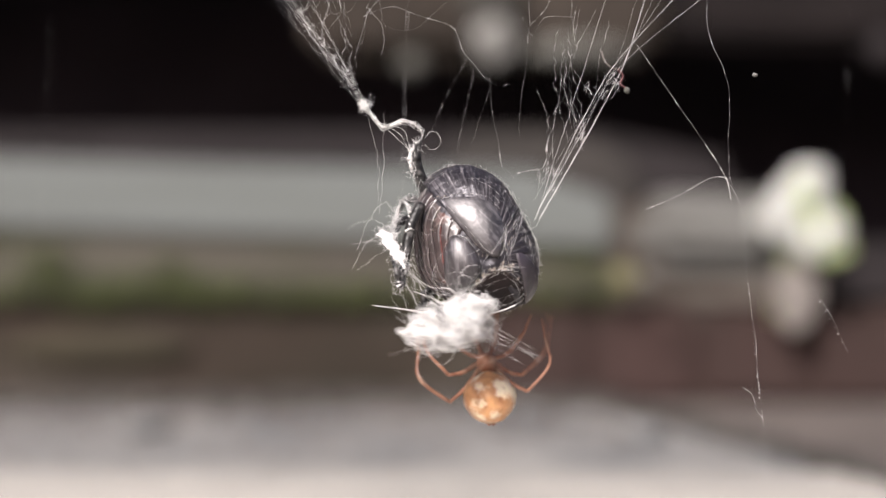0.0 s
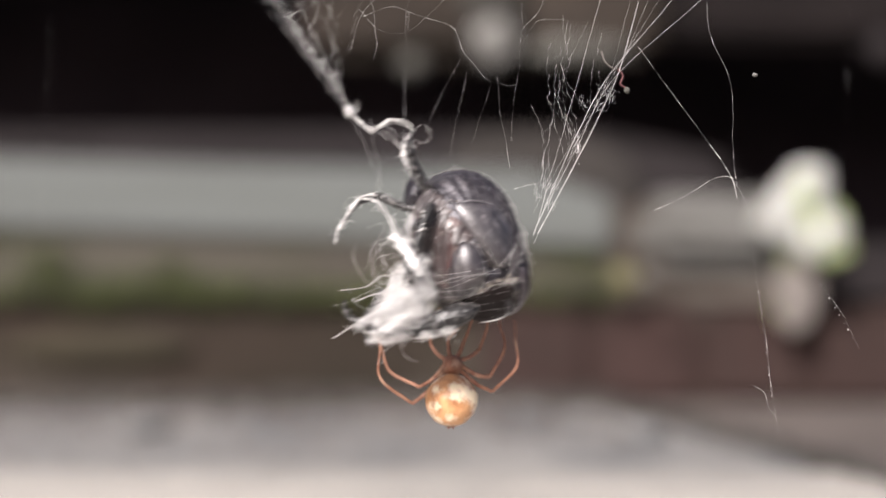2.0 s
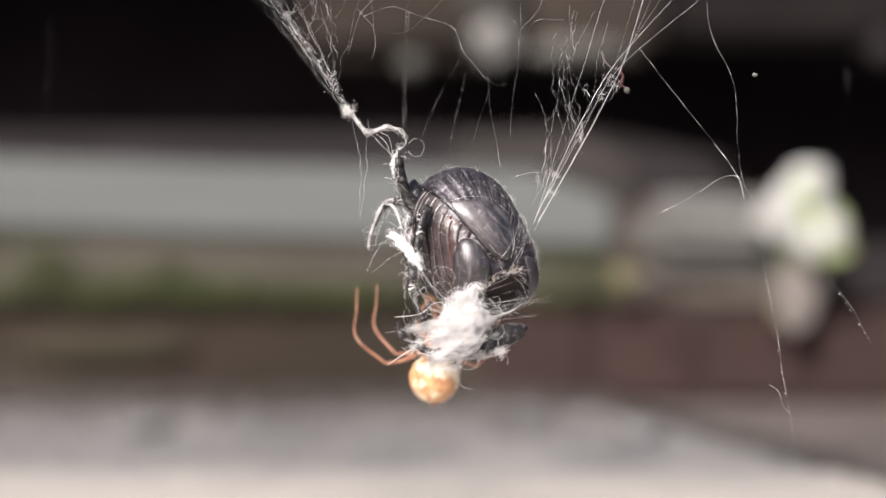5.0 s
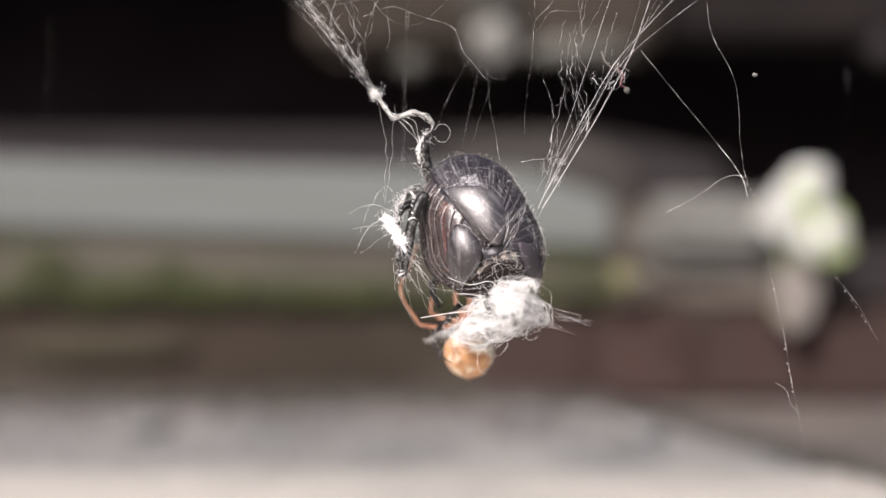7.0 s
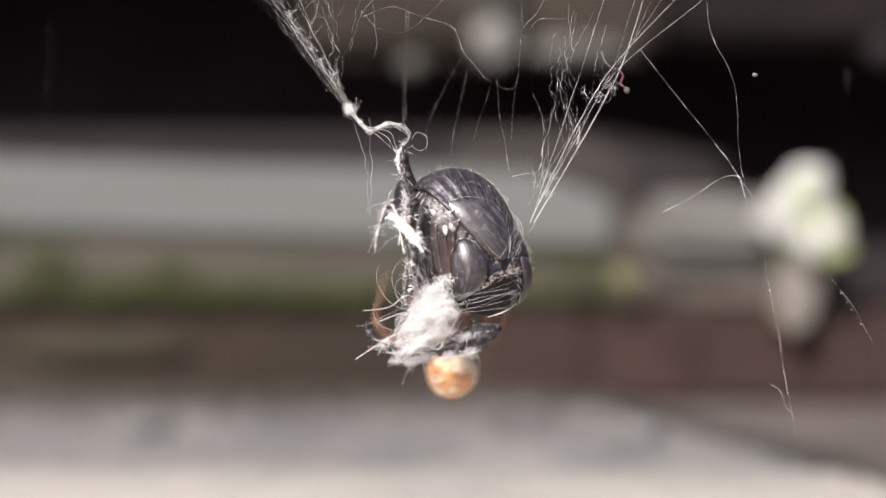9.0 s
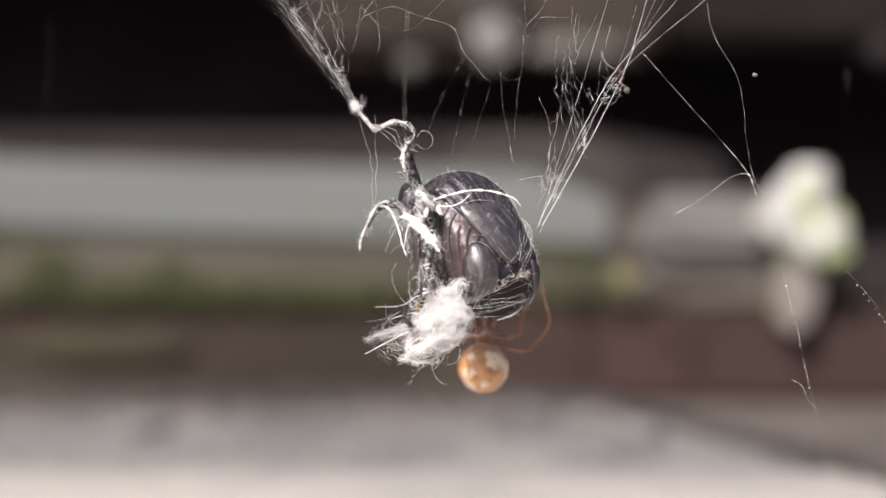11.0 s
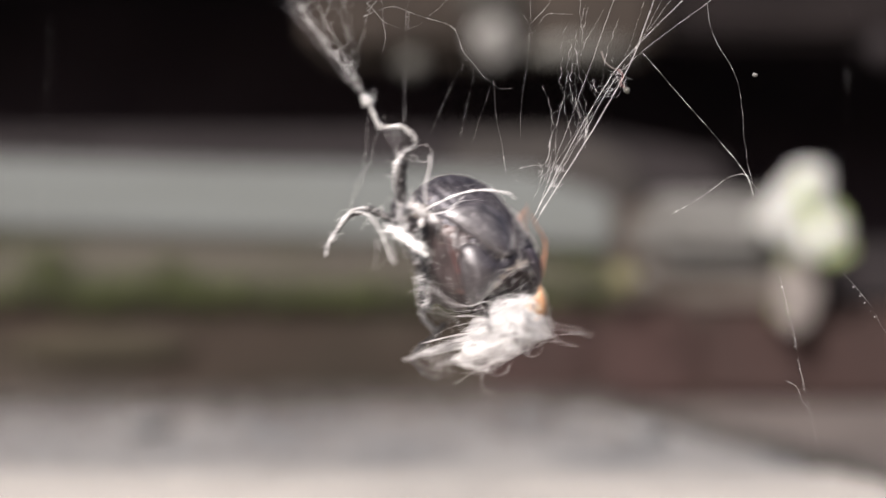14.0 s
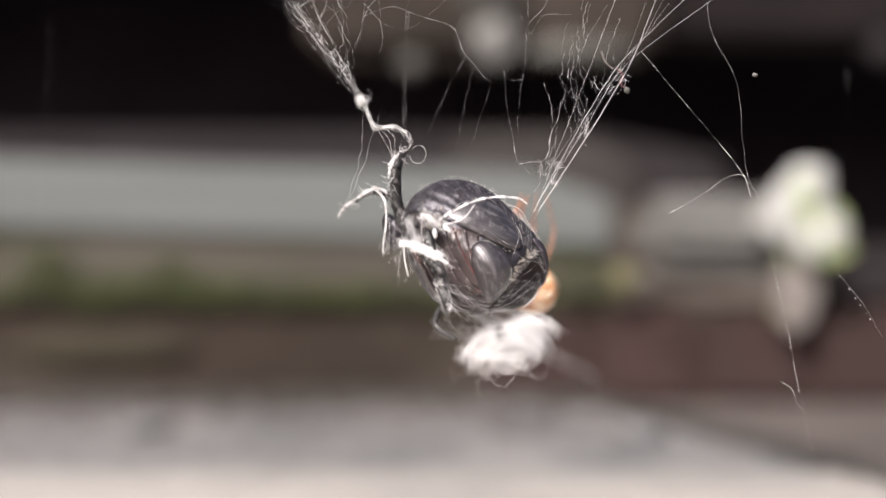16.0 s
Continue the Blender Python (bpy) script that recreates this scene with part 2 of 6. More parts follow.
def slab(name, lo, hi, material, label, category="", kind="structure", bevel=0.003, wobble=0.0, cuts=0, seed=1):
    """A block from corner to corner with worn edges."""
    bm = bmesh.new()
    lo, hi = Vector(lo), Vector(hi)
    box(bm, tuple(hi - lo), tuple((lo + hi) / 2), bevel)
    if cuts:
        bmesh.ops.subdivide_edges(bm, edges=[e for e in bm.edges if e.calc_length() > 0.03], cuts=cuts, use_grid_fill=True)
    if wobble:
        for v in bm.verts:
            v.co += noise.noise_vector(v.co * 40 + Vector((seed, 0, 0))) * wobble
    ob = part(name, bm, material, None, smooth=False)
    return tagged(ob, label, category, kind=kind)


def worn(ob, x, slope):
    """Wears a timber's upper corner away slantwise beyond x."""
    bm = bmesh.new()
    bm.from_mesh(ob.data)
    for at in (x, x + 0.008, x + 0.016):
        bmesh.ops.bisect_plane(bm, geom=bm.verts[:] + bm.edges[:] + bm.faces[:], plane_co=(at, 0, 0), plane_no=(1, 0, 0))
    mid = sum(v.co.z for v in bm.verts) / len(bm.verts)
    for v in bm.verts:
        if v.co.x > x and v.co.z > mid:
            v.co.z -= slope * (v.co.x - x)
    bm.to_mesh(ob.data)
    bm.free()


def build_setting():
    # the ground, one sheet to the horizon
    bm = bmesh.new()
    bmesh.ops.create_grid(bm, x_segments=24, y_segments=24, size=400)
    # out of view; dark so that little light bounces up onto the beetle
    tagged(part("ground", bm, EARTH, smooth=False), "unseen brown earth under the stone slab, kept dark to cut light from below", "ground", kind="structure")
    top = spot(0, -12.6, 0.519).z          # the slab's upper face
    # three flat slabs in front, their side edge running back slantwise
    a, b = spot(10.6, -12.6, 0.519), spot(40.5, -20.6, 0.519 * 12.6 / 20.6)
    (y1, x1), (y2, x2) = ((y, a.x + (b.x - a.x) * (a.y - y) / (a.y - b.y)) for y in (spot(0, -v, 0.519 * 12.6 / v).y for v in (19.2, 20.9)))
    front = (b.x + (b.x - a.x) * 1.5, b.y - (a.y - b.y) * 1.5)
    # each slab nearer the lens is paler: the fall of light is painted
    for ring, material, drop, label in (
            ([(-0.6, a.y), (a.x, a.y), (x1, y1 + 0.001), (-0.6, y1 + 0.001)], STONE, 0.001, "mottled grey far stone slab lying flat, shade put into its colour"),
            ([(-0.6, y1 - 0.001), (x1, y1 - 0.001), (x2, y2 + 0.001), (-0.6, y2 + 0.001)], MIDSTONE, 0.0005, "narrow stone slab lying flat, in a painted half-lit grey"),
            ([(-0.6, y2 - 0.001), (x2, y2 - 0.001), front, (-0.6, front[1])], LITSTONE, 0.0, "near stone slab lying flat, bright light put into its pale colour")):
        bm = bmesh.new()
        low = [bm.verts.new((x, y, 0.0)) for x, y in ring]
        high = [bm.verts.new((x, y, top - drop)) for x, y in ring]
        bm.faces.new(high)
        bm.faces.new(list(reversed(low)))
        for i in range(len(ring)):
            k = (i + 1) % len(ring)
            bm.faces.new((low[i], low[k], high[k], high[i]))
        bmesh.ops.recalc_face_normals(bm, faces=bm.faces)
        bmesh.ops.bevel(bm, geom=[e for e in bm.edges if e.verts[0].co.z > 0.01 and e.verts[1].co.z > 0.01], offset=0.003, segments=2, affect="EDGES")
        tagged(part("stone_slab", bm, material, smooth=False), label, "slab", kind="structure")
    # the lower brown step beside and behind it
    slab("step", (-0.7, 0.14, 0.0), (0.7, 0.60, top - 0.004), STEPBOARD, "brown-grey step of old boards beside the slab", "step", cuts=3, wobble=0.001)
    # red-brown base course
    face = 0.5215
    zt = spot(0, -5.0, face).z
    base = slab("base_course", (-0.7, face - EYE, 0.0), (0.7, face - EYE + 0.1, zt), BROWNBOARD, "dark brown base board under the grey beam", "board", cuts=4, wobble=0.0015, seed=4)
    for i in range(9):
        x = 0.012 + i * 0.0345
        bm = bmesh.new()
        box(bm, (0.034, 0.054, zt - top + 0.003), (x + 0.017, face - EYE + 0.023, (zt + top - 0.005) / 2), 0.003)
        for v in bm.verts:
            v.co += noise.noise_vector(v.co * 40 + Vector((i + 7, 0, 0))) * 0.001
        part("brick", bm, REDBRICK, base, smooth=False)
    # the grey beam, and the olive-stained board under it
    face = 0.52
    z0, z1 = spot(0, 0.4, face).z, spot(0, 7.1, face).z
    beam = slab("grey_beam", (-0.7, face - EYE, z0), (spot(15.0, 0, face).x, face - EYE + 0.09, z1), GREYWOOD, "grey weathered wooden beam, rounded by age", "beam",
         bevel=0.002, cuts=5, wobble=0.0015, seed=2)
    worn(beam, spot(7.5, 0, face).x, 0.32)
    beam.matrix_world = pose(0, 0, z1, 0, 1.7, 0) @ pose(0, 0, -z1)
    slab("lower_board", (-0.7, face - EYE + 0.003, spot(0, -5.0, face).z), (spot(14.6, 0, face).x, face - EYE + 0.09, spot(0, 3.6, face).z), OLIVEWOOD,
         "olive-stained board under the grey beam", "board", bevel=0.001, cuts=5, wobble=0.0015, seed=12)
    slab("beam_end", (spot(17.2, 0, face).x, face - EYE - 0.006, spot(0, -1.9, face).z), (spot(32.0, 0, face).x, face - EYE + 0.08, spot(0, 4.8, face).z), PALEWOOD,
         "shorter grey weathered block beside the beam", "block", bevel=0.007, cuts=4, wobble=0.003, seed=3)
    slab("back_board", (spot(14.7, 0, face).x, face - EYE + 0.004, spot(0, -5.0, face).z), (spot(33.2, 0, face).x, face - EYE + 0.09, spot(0, 3.8, face).z), BACKBOARD,
         "brown weathered board behind the grey block", "board", bevel=0.001, cuts=4, wobble=0.0015, seed=43)
    slab("block_foot", (spot(21.5, 0, face).x, face - EYE - 0.002, spot(0, -6.2, face).z), (spot(31.6, 0, face).x, face - EYE + 0.08, spot(0, -2.0, face).z), PALEBROWN,
         "pale brown board under the grey block", "board", bevel=0.005, cuts=3, wobble=0.002, seed=37)
    # shading of the beam's rounded top, made as a dark strip behind it
    ledge = slab("upper_shade_strip", (-0.7, face - EYE + 0.03, z0), (spot(29.0, 0, face).x, face - EYE + 0.10, spot(0, 10.4, 0.55).z), DIMWOOD,
         "dark strip standing in for the shade on the grey beam's top", "ledge", bevel=0.008, cuts=3, wobble=0.002, seed=22)
    worn(ledge, spot(14.5, 0, face).x, 0.20)
    ledge = slab("ledge_board", (spot(0.5, 0, 0.54).x, 0.54 - EYE, z0), (spot(17.5, 0, 0.54).x, 0.54 - EYE + 0.02, spot(0, 10.2, 0.54).z), OLDBOARD,
         "brown-grey board end on the dark strip", "board", bevel=0.004, cuts=3, wobble=0.002, seed=41)
    worn(ledge, spot(12.0, 0, face).x, 0.32)
    # the dark hollow above: its back boards hold the shade in their colour
    slab("wall_back", (-0.9, 0.62, 0.0), (0.9, 0.66, 0.5), HOLLOW, "near-black boards at the back that carry the shade of the hollow", "wall", cuts=2, wobble=0.004)
    # unseen slab, added to block sky and sun from the hollow
    slab("overhang", (-0.9, 0.418, LEVEL + 0.118), (0.9, 0.66, LEVEL + 0.16), DARKWOOD, "unseen dark slab added above to keep light out of the hollow", "overhang", cuts=2, wobble=0.002)
    # the beam across the top
    face = 0.56
    slab("upper_beam", (spot(-12.0, 0, face).x, face - EYE, spot(0, 17.0, face).z), (spot(19.5, 0, face).x, face - EYE + 0.05, spot(0, 30, face).z), OLDBEAM,
         "brown-grey old beam across the hollow", "beam", bevel=0.006, cuts=4, wobble=0.003, seed=5)
    # the beam fades into shade here, painted as a much darker colour
    slab("upper_beam_far", (spot(19.6, 0, face).x, face - EYE + 0.015, spot(0, 19.0, face).z), (0.7, face - EYE + 0.05, spot(0, 30, face).z), SHADEBEAM,
         "far end of the old beam, its shade put into the colour", "beam", bevel=0.004, cuts=3, wobble=0.003, seed=6)
    slab("side_board", (spot(33.3, 0, face - 0.04).x, 0.39, spot(0, -5.6, face - 0.04).z), (0.7, 0.42, spot(0, 0.6, face - 0.04).z), DIMWOOD,
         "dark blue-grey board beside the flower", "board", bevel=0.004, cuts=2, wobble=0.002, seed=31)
    # moss along the grey beam's foot
    rng = random.Random(5)
    fib = Fibres()
    for i in range(2600):
        u = rng.choice((rng.uniform(-45, 8), rng.uniform(-45, 8), rng.uniform(-45, 8), rng.uniform(8, 15), rng.gauss(-34.7, 1.6), rng.gauss(-24.0, 1.3)))
        tall = 3.0 * math.exp(-((u + 34.7) / 2.2) ** 2) + 2.6 * math.exp(-((u + 24.0) / 1.8) ** 2)
        dense = 0.5 + 0.5 * noise.noise(Vector((u * 0.12, 3.3, 0)))
        if rng.random() > dense + 0.25 or (u > 3 and rng.random() < 0.6):
            continue
        p = spot(u, -3.9 + rng.gauss(0, 0.5) + rng.random() * tall + max(0, rng.gauss(0.2, 0.9)) * max(0, noise.noise(Vector((u * 0.2, 9.1, 0)))) * 2, 0.5195)
        way = Vector((rng.gauss(0, 0.5), -1.0, rng.gauss(0.3, 0.6))).normalized() * rng.uniform(0.002, 0.006)
        fib.add([p, p + way * 0.5, p + way + Vector((0, 0, -0.001))], 0.0007, 0.0002, 3)
    tagged(part("moss", fib.pair(), MOSS), "green moss along the foot of the grey beam", "moss", kind="stuff")

    # crumbs of earth along the slab's far edge
    verts, faces, grit, bits = [], [], [], []
    for i in range(3100):
        far = 0.517 - abs(rng.gauss(0, 0.024 if i < 800 else 0.07))
        u = rng.uniform(-48, 8 + (0.517 - far) * 120)
        s = rng.uniform(0.0, 1.3)
        big = 1.0 if i < 800 else 1.35 if i < 1800 else 0.55
        crumb = lump((rng.uniform(0.8, 2.8) * big * MM, rng.uniform(0.8, 2.4) * big * MM, rng.uniform(0.4, 1.5) * big * MM), i % 9, 0.3, level=1)
        at = Vector((u * MM * 0.519 / EYE, far - EYE, top))
        if 800 < i < 1800:     # some lie in the joint, drawing the slab edge's shadow as dark crumbs
            at = Vector((a.x + (b.x - a.x) * s + rng.gauss(0.003, 0.002), a.y + (b.y - a.y) * s + rng.gauss(0.002, 0.002), top - 0.001))
        crumb.verts.index_update()
        # grit thins towards the lens, helping the slabs' painted fall of light
        where = (verts, faces) if i < 1800 else (grit, bits)
        base = len(where[0])
        where[0].extend(v.co + at for v in crumb.verts)
        where[1].extend(tuple(v.index + base for v in f.verts) for f in crumb.faces)
        crumb.free()
    tagged(part("earth_crumbs", (verts, faces), DULL), "brown earth crumbs along the slab's far edge, and down its side as a shadow line", "earth", kind="stuff")
    tagged(part("slab_grit", (grit, bits), STEPBOARD), "fine brown-grey grit, thinning forward to grade the slabs lighter", "grit", kind="stuff")


def lump(size, seed, rough=0.25, cell=1.3, level=3):
    bm = bmesh.new()
    bmesh.ops.create_icosphere(bm, subdivisions=level, radius=1.0)
    off = Vector((seed * 7.3, seed * 1.7, 0))
    for v in bm.verts:
        v.co *= 1 + rough * noise.noise(v.co * cell + off) + 0.5 * rough * noise.noise(v.co * cell * 2.7 + off)
        v.co = Vector((v.co.x * size[0], v.co.y * size[1], v.co.z * size[2]))
    return bm


def pale_lump(u, v, far, size, seed, label, material):
    ob = part("lichen_patch", lump(size, seed, 0.15), material)
    ob.location = spot(u, v, far)
    return tagged(ob, label, "lichen", "lichen patches on the old timber")


def white_flower():
    top = new("white_flower")
    top.location = spot(31.3, 3.6, 0.50)
    # petals: middle, half sizes in hundredths of the flower's width, and tilt
    for x, z, wide, high, tilt in ((-40, -4, 46, 20, 45), (-10, 30, 58, 26, 52), (12, 48, 32, 32, 0), (34, 46, 22, 34, 0), (30, 10, 30, 48, 0), (56, -44, 32, 30, 0), (30, -62, 36, 32, 0), (-10, -28, 46, 36, 35), (6, 0, 44, 48, 0)):
        bm = bmesh.new()
        bmesh.ops.create_uvsphere(bm, u_segments=16, v_segments=10, radius=1.0)
        for v in bm.verts:
            v.co.y += 0.4 * v.co.x * v.co.x + 0.3 * noise.noise(v.co * 1.5 + Vector((x, z, 0)))
        k = 0.00017
        m = pose(x * k, -0.0001 * x, z * k, 0, -tilt, 0) @ Matrix.Diagonal((wide * k, 0.0022, high * k, 1))
        bmesh.ops.transform(bm, matrix=m, verts=bm.verts)
        part("petal", bm, PETAL, top)
    for x, z, turn in ((0.003, -0.003, 60), (0.001, 0.004, 80), (0.0095, -0.011, 15), (0.012, -0.004, 70), (0.011, -0.014, -20), (0.006, -0.008, 40)):
        bm = bmesh.new()
        bmesh.ops.create_uvsphere(bm, u_segments=12, v_segments=8, radius=1.0)
        bmesh.ops.transform(bm, matrix=pose(x, -0.005, z, 0, turn, 0) @ Matrix.Diagonal((0.0055, 0.0012, 0.0022, 1)), verts=bm.verts)
        part("leaf", bm, GREENLEAF, top, "small green leaf")
    # a dead pale leaf hangs below the flower
    bm = bmesh.new()
    bmesh.ops.create_uvsphere(bm, u_segments=12, v_segments=10, radius=1.0)
    bmesh.ops.transform(bm, matrix=pose(0.0020, 0.006, -0.0235, 0, 6, 0) @ Matrix.Diagonal((0.0072, 0.001, 0.0145, 1)), verts=bm.verts)
    part("dead_leaf", bm, DEADLEAF, top, "hanging pale dead leaf")
    stem = Fibres()
    stem.add(bend([(0, 0.002, -0.006), (-0.002, 0.006, -0.016), (-0.004, 0.012, -0.034)], 6), 0.0016, 0.0012, 6)
    part("stem", stem.pair(), GREENLEAF, top)
    return tagged(top, "white flower with pale green leaves against the grey block", "flower")


build_setting()
pale_lump(4.5, 18.5, 0.552, (0.0078, 0.004, 0.0092), 2, "round pale lichen patch on the old beam", LICHEN)
pale_lump(4.4, 22.0, 0.553, (0.0105, 0.004, 0.013), 7, "dull lichen stain above the pale one", DULL)
pale_lump(12.2, 17.5, 0.552, (0.018, 0.004, 0.0042), 8, "long grey-green lichen streak along the old beam", MIDLICHEN)
pale_lump(-2.7, 16.3, 0.552, (0.0046, 0.004, 0.0038), 3, "grey lichen patch at the old beam's edge", MIDLICHEN)
pale_lump(39.0, 17.6, 0.552, (0.006, 0.004, 0.006), 4, "dull lichen patch on the dark beam", DIMWOOD)
pale_lump(-30.5, -8.9, 0.520, (0.030, 0.003, 0.0062), 12, "olive lichen stain on the dark base board", OLIVESTAIN)
white_flower()
for u, far, wide, high in ((-26.4, 0.41, 0.006, 0.0022), (17.4, 0.40, 0.006, 0.0022)):
    ob = part("slab_stone", lump((wide, 0.012, high), int(u) + 40, 0.2), STONE)
    ob.location = (u * MM * far / EYE, far - EYE, spot(0, -12.6, 0.519).z + high * 0.4)
    tagged(ob, "small grey stone lying on the slab", "stone", "stones on the slab")
ob = part("leaf_scrap", lump((0.0042, 0.002, 0.0042), 6), YELLOWLEAF)
ob.location = spot(16.0, -2.6, 0.505)
tagged(ob, "yellow-green leaf scrap on the grey block", "leaf")
ob = part("pebble", lump((0.0019, 0.0018, 0.0021), 9, level=2), LICHEN)
ob.location = spot(18.0, -2.5, 0.49)
tagged(ob, "tiny white pebble caught before the grey block", "pebble")


# ---- the prey: a black beetle seen from its tail, wrapped in silk ----
DEPTH = 4.7                      # from the widest ring to the tail's tip, millimetres
LENGTH = 7.4                     # from the widest ring to the neck
TIP = Vector((1.0, -1.6))        # the tail's tip lies off the middle
DORSAL = radians(38)             # the back faces up and to the side


def girth(b):
    """The body's half width in the direction b, millimetres: an oval leaning to one side, with full shoulders."""
    b = (b + math.pi) % (2 * math.pi) - math.pi
    away = lambda c: (b - radians(c) + math.pi) % (2 * math.pi) - math.pi
    return 5.65 + 0.95 * math.cos(2 * (b - radians(120))) + 1.0 * math.exp(-(away(218) / radians(28)) ** 2) - 0.45 * math.exp(-(away(20) / radians(45)) ** 2)


def on_body(a, b, lift=0.0):
    """A place on the beetle: a from the tail's tip, b round its long axis."""
    s, c = math.sin(a), math.cos(a)
    r = (girth(b) + lift) * s
    tip = TIP * (1 - s) * (1 if c > 0 else 0.3)
    return Vector((tip.x + r * math.cos(b), -((DEPTH if c > 0 else LENGTH) + lift) * c, tip.y + r * math.sin(b))) * MM


def over(x, z, lift=0.0):
    """A place on the tail end's surface before (x, z) millimetres."""
    lo, hi = 0.0, 1.0
    for _ in range(24):
        s = (lo + hi) / 2
        p = Vector((x, z)) - TIP * (1 - s)
        if p.length > girth(math.atan2(p.y, p.x)) * s:
            lo = s
        else:
            hi = s
    return on_body(math.asin(min(1.0, s)), math.atan2(p.y, p.x), lift)


def plate(outline, lift, bulge, thick=0.3, rings=9, steps=6):
    """A domed plate of armour with a rolled edge, lying on the tail end."""
    closed = list(outline) + list(outline[:3])
    line = [p.to_2d() for p in bend([(x, z, 0) for x, z in closed], steps)][steps:steps * (len(outline) + 1)]
    n = len(line)
    mid = sum(line, Vector((0, 0))) / n
    verts, faces = [over(mid.x, mid.y, lift + bulge)], []
    for k in range(1, rings + 2):
        t = min(1.0, k / rings)
        high = lift + bulge * (1 - t ** 2.4) - (0.06 if k == rings else thick if k > rings else 0.0)
        for i, p in enumerate(line):
            q = mid.lerp(p, t if k <= rings else 0.99)
            verts.append(over(q.x, q.y, high + 0.03 * noise.noise(Vector((q.x, q.y, lift * 9)))))
    for i in range(n):
        faces.append((0, 1 + i, 1 + (i + 1) % n))
    for k in range(rings):
        for i in range(n):
            a, b = 1 + k * n + i, 1 + k * n + (i + 1) % n
            faces.append((a, a + n, b + n, b))
    return verts, faces


def shell(a0, a1, b0, b1, lift, thick=0.25, na=14, nb=26):
    """A curved plate of the beetle's armour with thickness; lift(i, j) is its height in millimetres at shares i, j."""
    verts, faces = [], []
    for inner in (0, 1):
        for i in range(na + 1):
            for j in range(nb + 1):
                s, t = i / na, j / nb
                edge = a0(t) if callable(a0) else a0
                verts.append(on_body(edge + (a1 - edge) * s, b0 + (b1 - b0) * t, lift(s, t) - inner * thick))
    w, n = nb + 1, (na + 1) * (nb + 1)
    for i in range(na):
        for j in range(nb):
            q = (i * w + j, i * w + j + 1, (i + 1) * w + j + 1, (i + 1) * w + j)
            faces += [tuple(reversed(q)), tuple(k + n for k in q)]
    rim = [j for j in range(w)] + [i * w + nb for i in range(1, na + 1)] + [na * w + j for j in range(nb - 1, -1, -1)] + [i * w for i in range(na - 1, 0, -1)]
    for k in range(len(rim)):
        p, q = rim[k], rim[(k + 1) % len(rim)]
        faces.append((p, q, q + n, p + n))
    return verts, faces


def lay_out(ob, na, nb):
    """Unwraps a shell: across its width and along its length."""
    layer, n = ob.data.uv_layers.new(name="along"), (na + 1) * (nb + 1)
    for loop in ob.data.loops:
        k = loop.vertex_index % n
        layer.data[loop.index].uv = (k % (nb + 1) / nb, k // (nb + 1) / na)


def leg_of(points, r0, r1, rng, hairs=60):
    """A jointed, bristly insect leg along a few points, in millimetres."""
    fib = Fibres()
    line = [p * MM for p in bend(points, 6)]
    n = len(line)
    fib.add(line, r0 * MM, r1 * MM, 8)
    for k in range(1, len(points) - 1):
        p = Vector(points[k]) * MM
        fib.add([p + Vector((0, 0, 0.35 * MM)), p, p - Vector((0, 0, 0.35 * MM))], r0 * 1.05 * MM, r1 * MM, 7)
    for i in range(hairs):
        s = rng.random() * (n - 2)
        p = line[int(s)].lerp(line[int(s) + 1], s % 1)
        way = Vector((rng.gauss(0, 1), rng.gauss(0, 1), rng.gauss(-0.5, 1))).normalized()
        r = (r0 + (r1 - r0) * s / n) * MM
        fib.add([p + way * r * 0.6, p + way * (r + rng.uniform(0.2, 0.5) * MM)], 0.035 * MM, 0.01 * MM, 3)
    return fib.pair()


def floss(rng, count, spread, reach, r=0.02, centre=(0, 0, 0), curl=1.0, squash=(1, 1, 1), steps=12):
    """A mat of curling silk that runs round its middle, in millimetres."""
    fib = Fibres()
    c = Vector(centre)
    for i in range(count):
        off = Vector((rng.gauss(0, spread) * squash[0], rng.gauss(0, spread) * squash[1], rng.gauss(0, spread) * squash[2]))
        p = c + off
        way = Vector((rng.gauss(0, 1) * squash[0], rng.gauss(0, 0.7) * squash[1], rng.gauss(0, 0.8) * squash[2]))
        out = off.normalized()
        way = (way - out * way.dot(out) * 0.85).normalized()
        spin = (out + 0.8 * Vector((rng.gauss(0, 1), rng.gauss(0, 1), rng.gauss(0, 1)))).normalized()
        length = rng.uniform(0.35, 1.0) * reach
        turn = rng.choice((-1, 1)) * rng.uniform(0.45, 1.35) * curl * 2.2 / steps
        line = [p - way * length * 0.25]
        p = line[0]
        for k in range(steps):
            way = (Matrix.Rotation(turn * (0.4 + 1.2 * k / steps), 3, spin) @ way).normalized()
            way = (way + 0.22 * noise.noise_vector(p * 1.7 + Vector((i * 0.37, 0, 0)))).normalized()
            away = p - c
            wide = Vector((away.x / squash[0], away.y / squash[1], away.z / squash[2])).length
            if wide > 1.1 * spread:
                way = (way - away.normalized() * 0.55).normalized()
            p = p + way * (length / steps)
            line.append(p)
        fib.add([q * MM for q in line], r * rng.uniform(0.5, 1.2) * MM, r * 0.5 * MM, 3)
    return fib


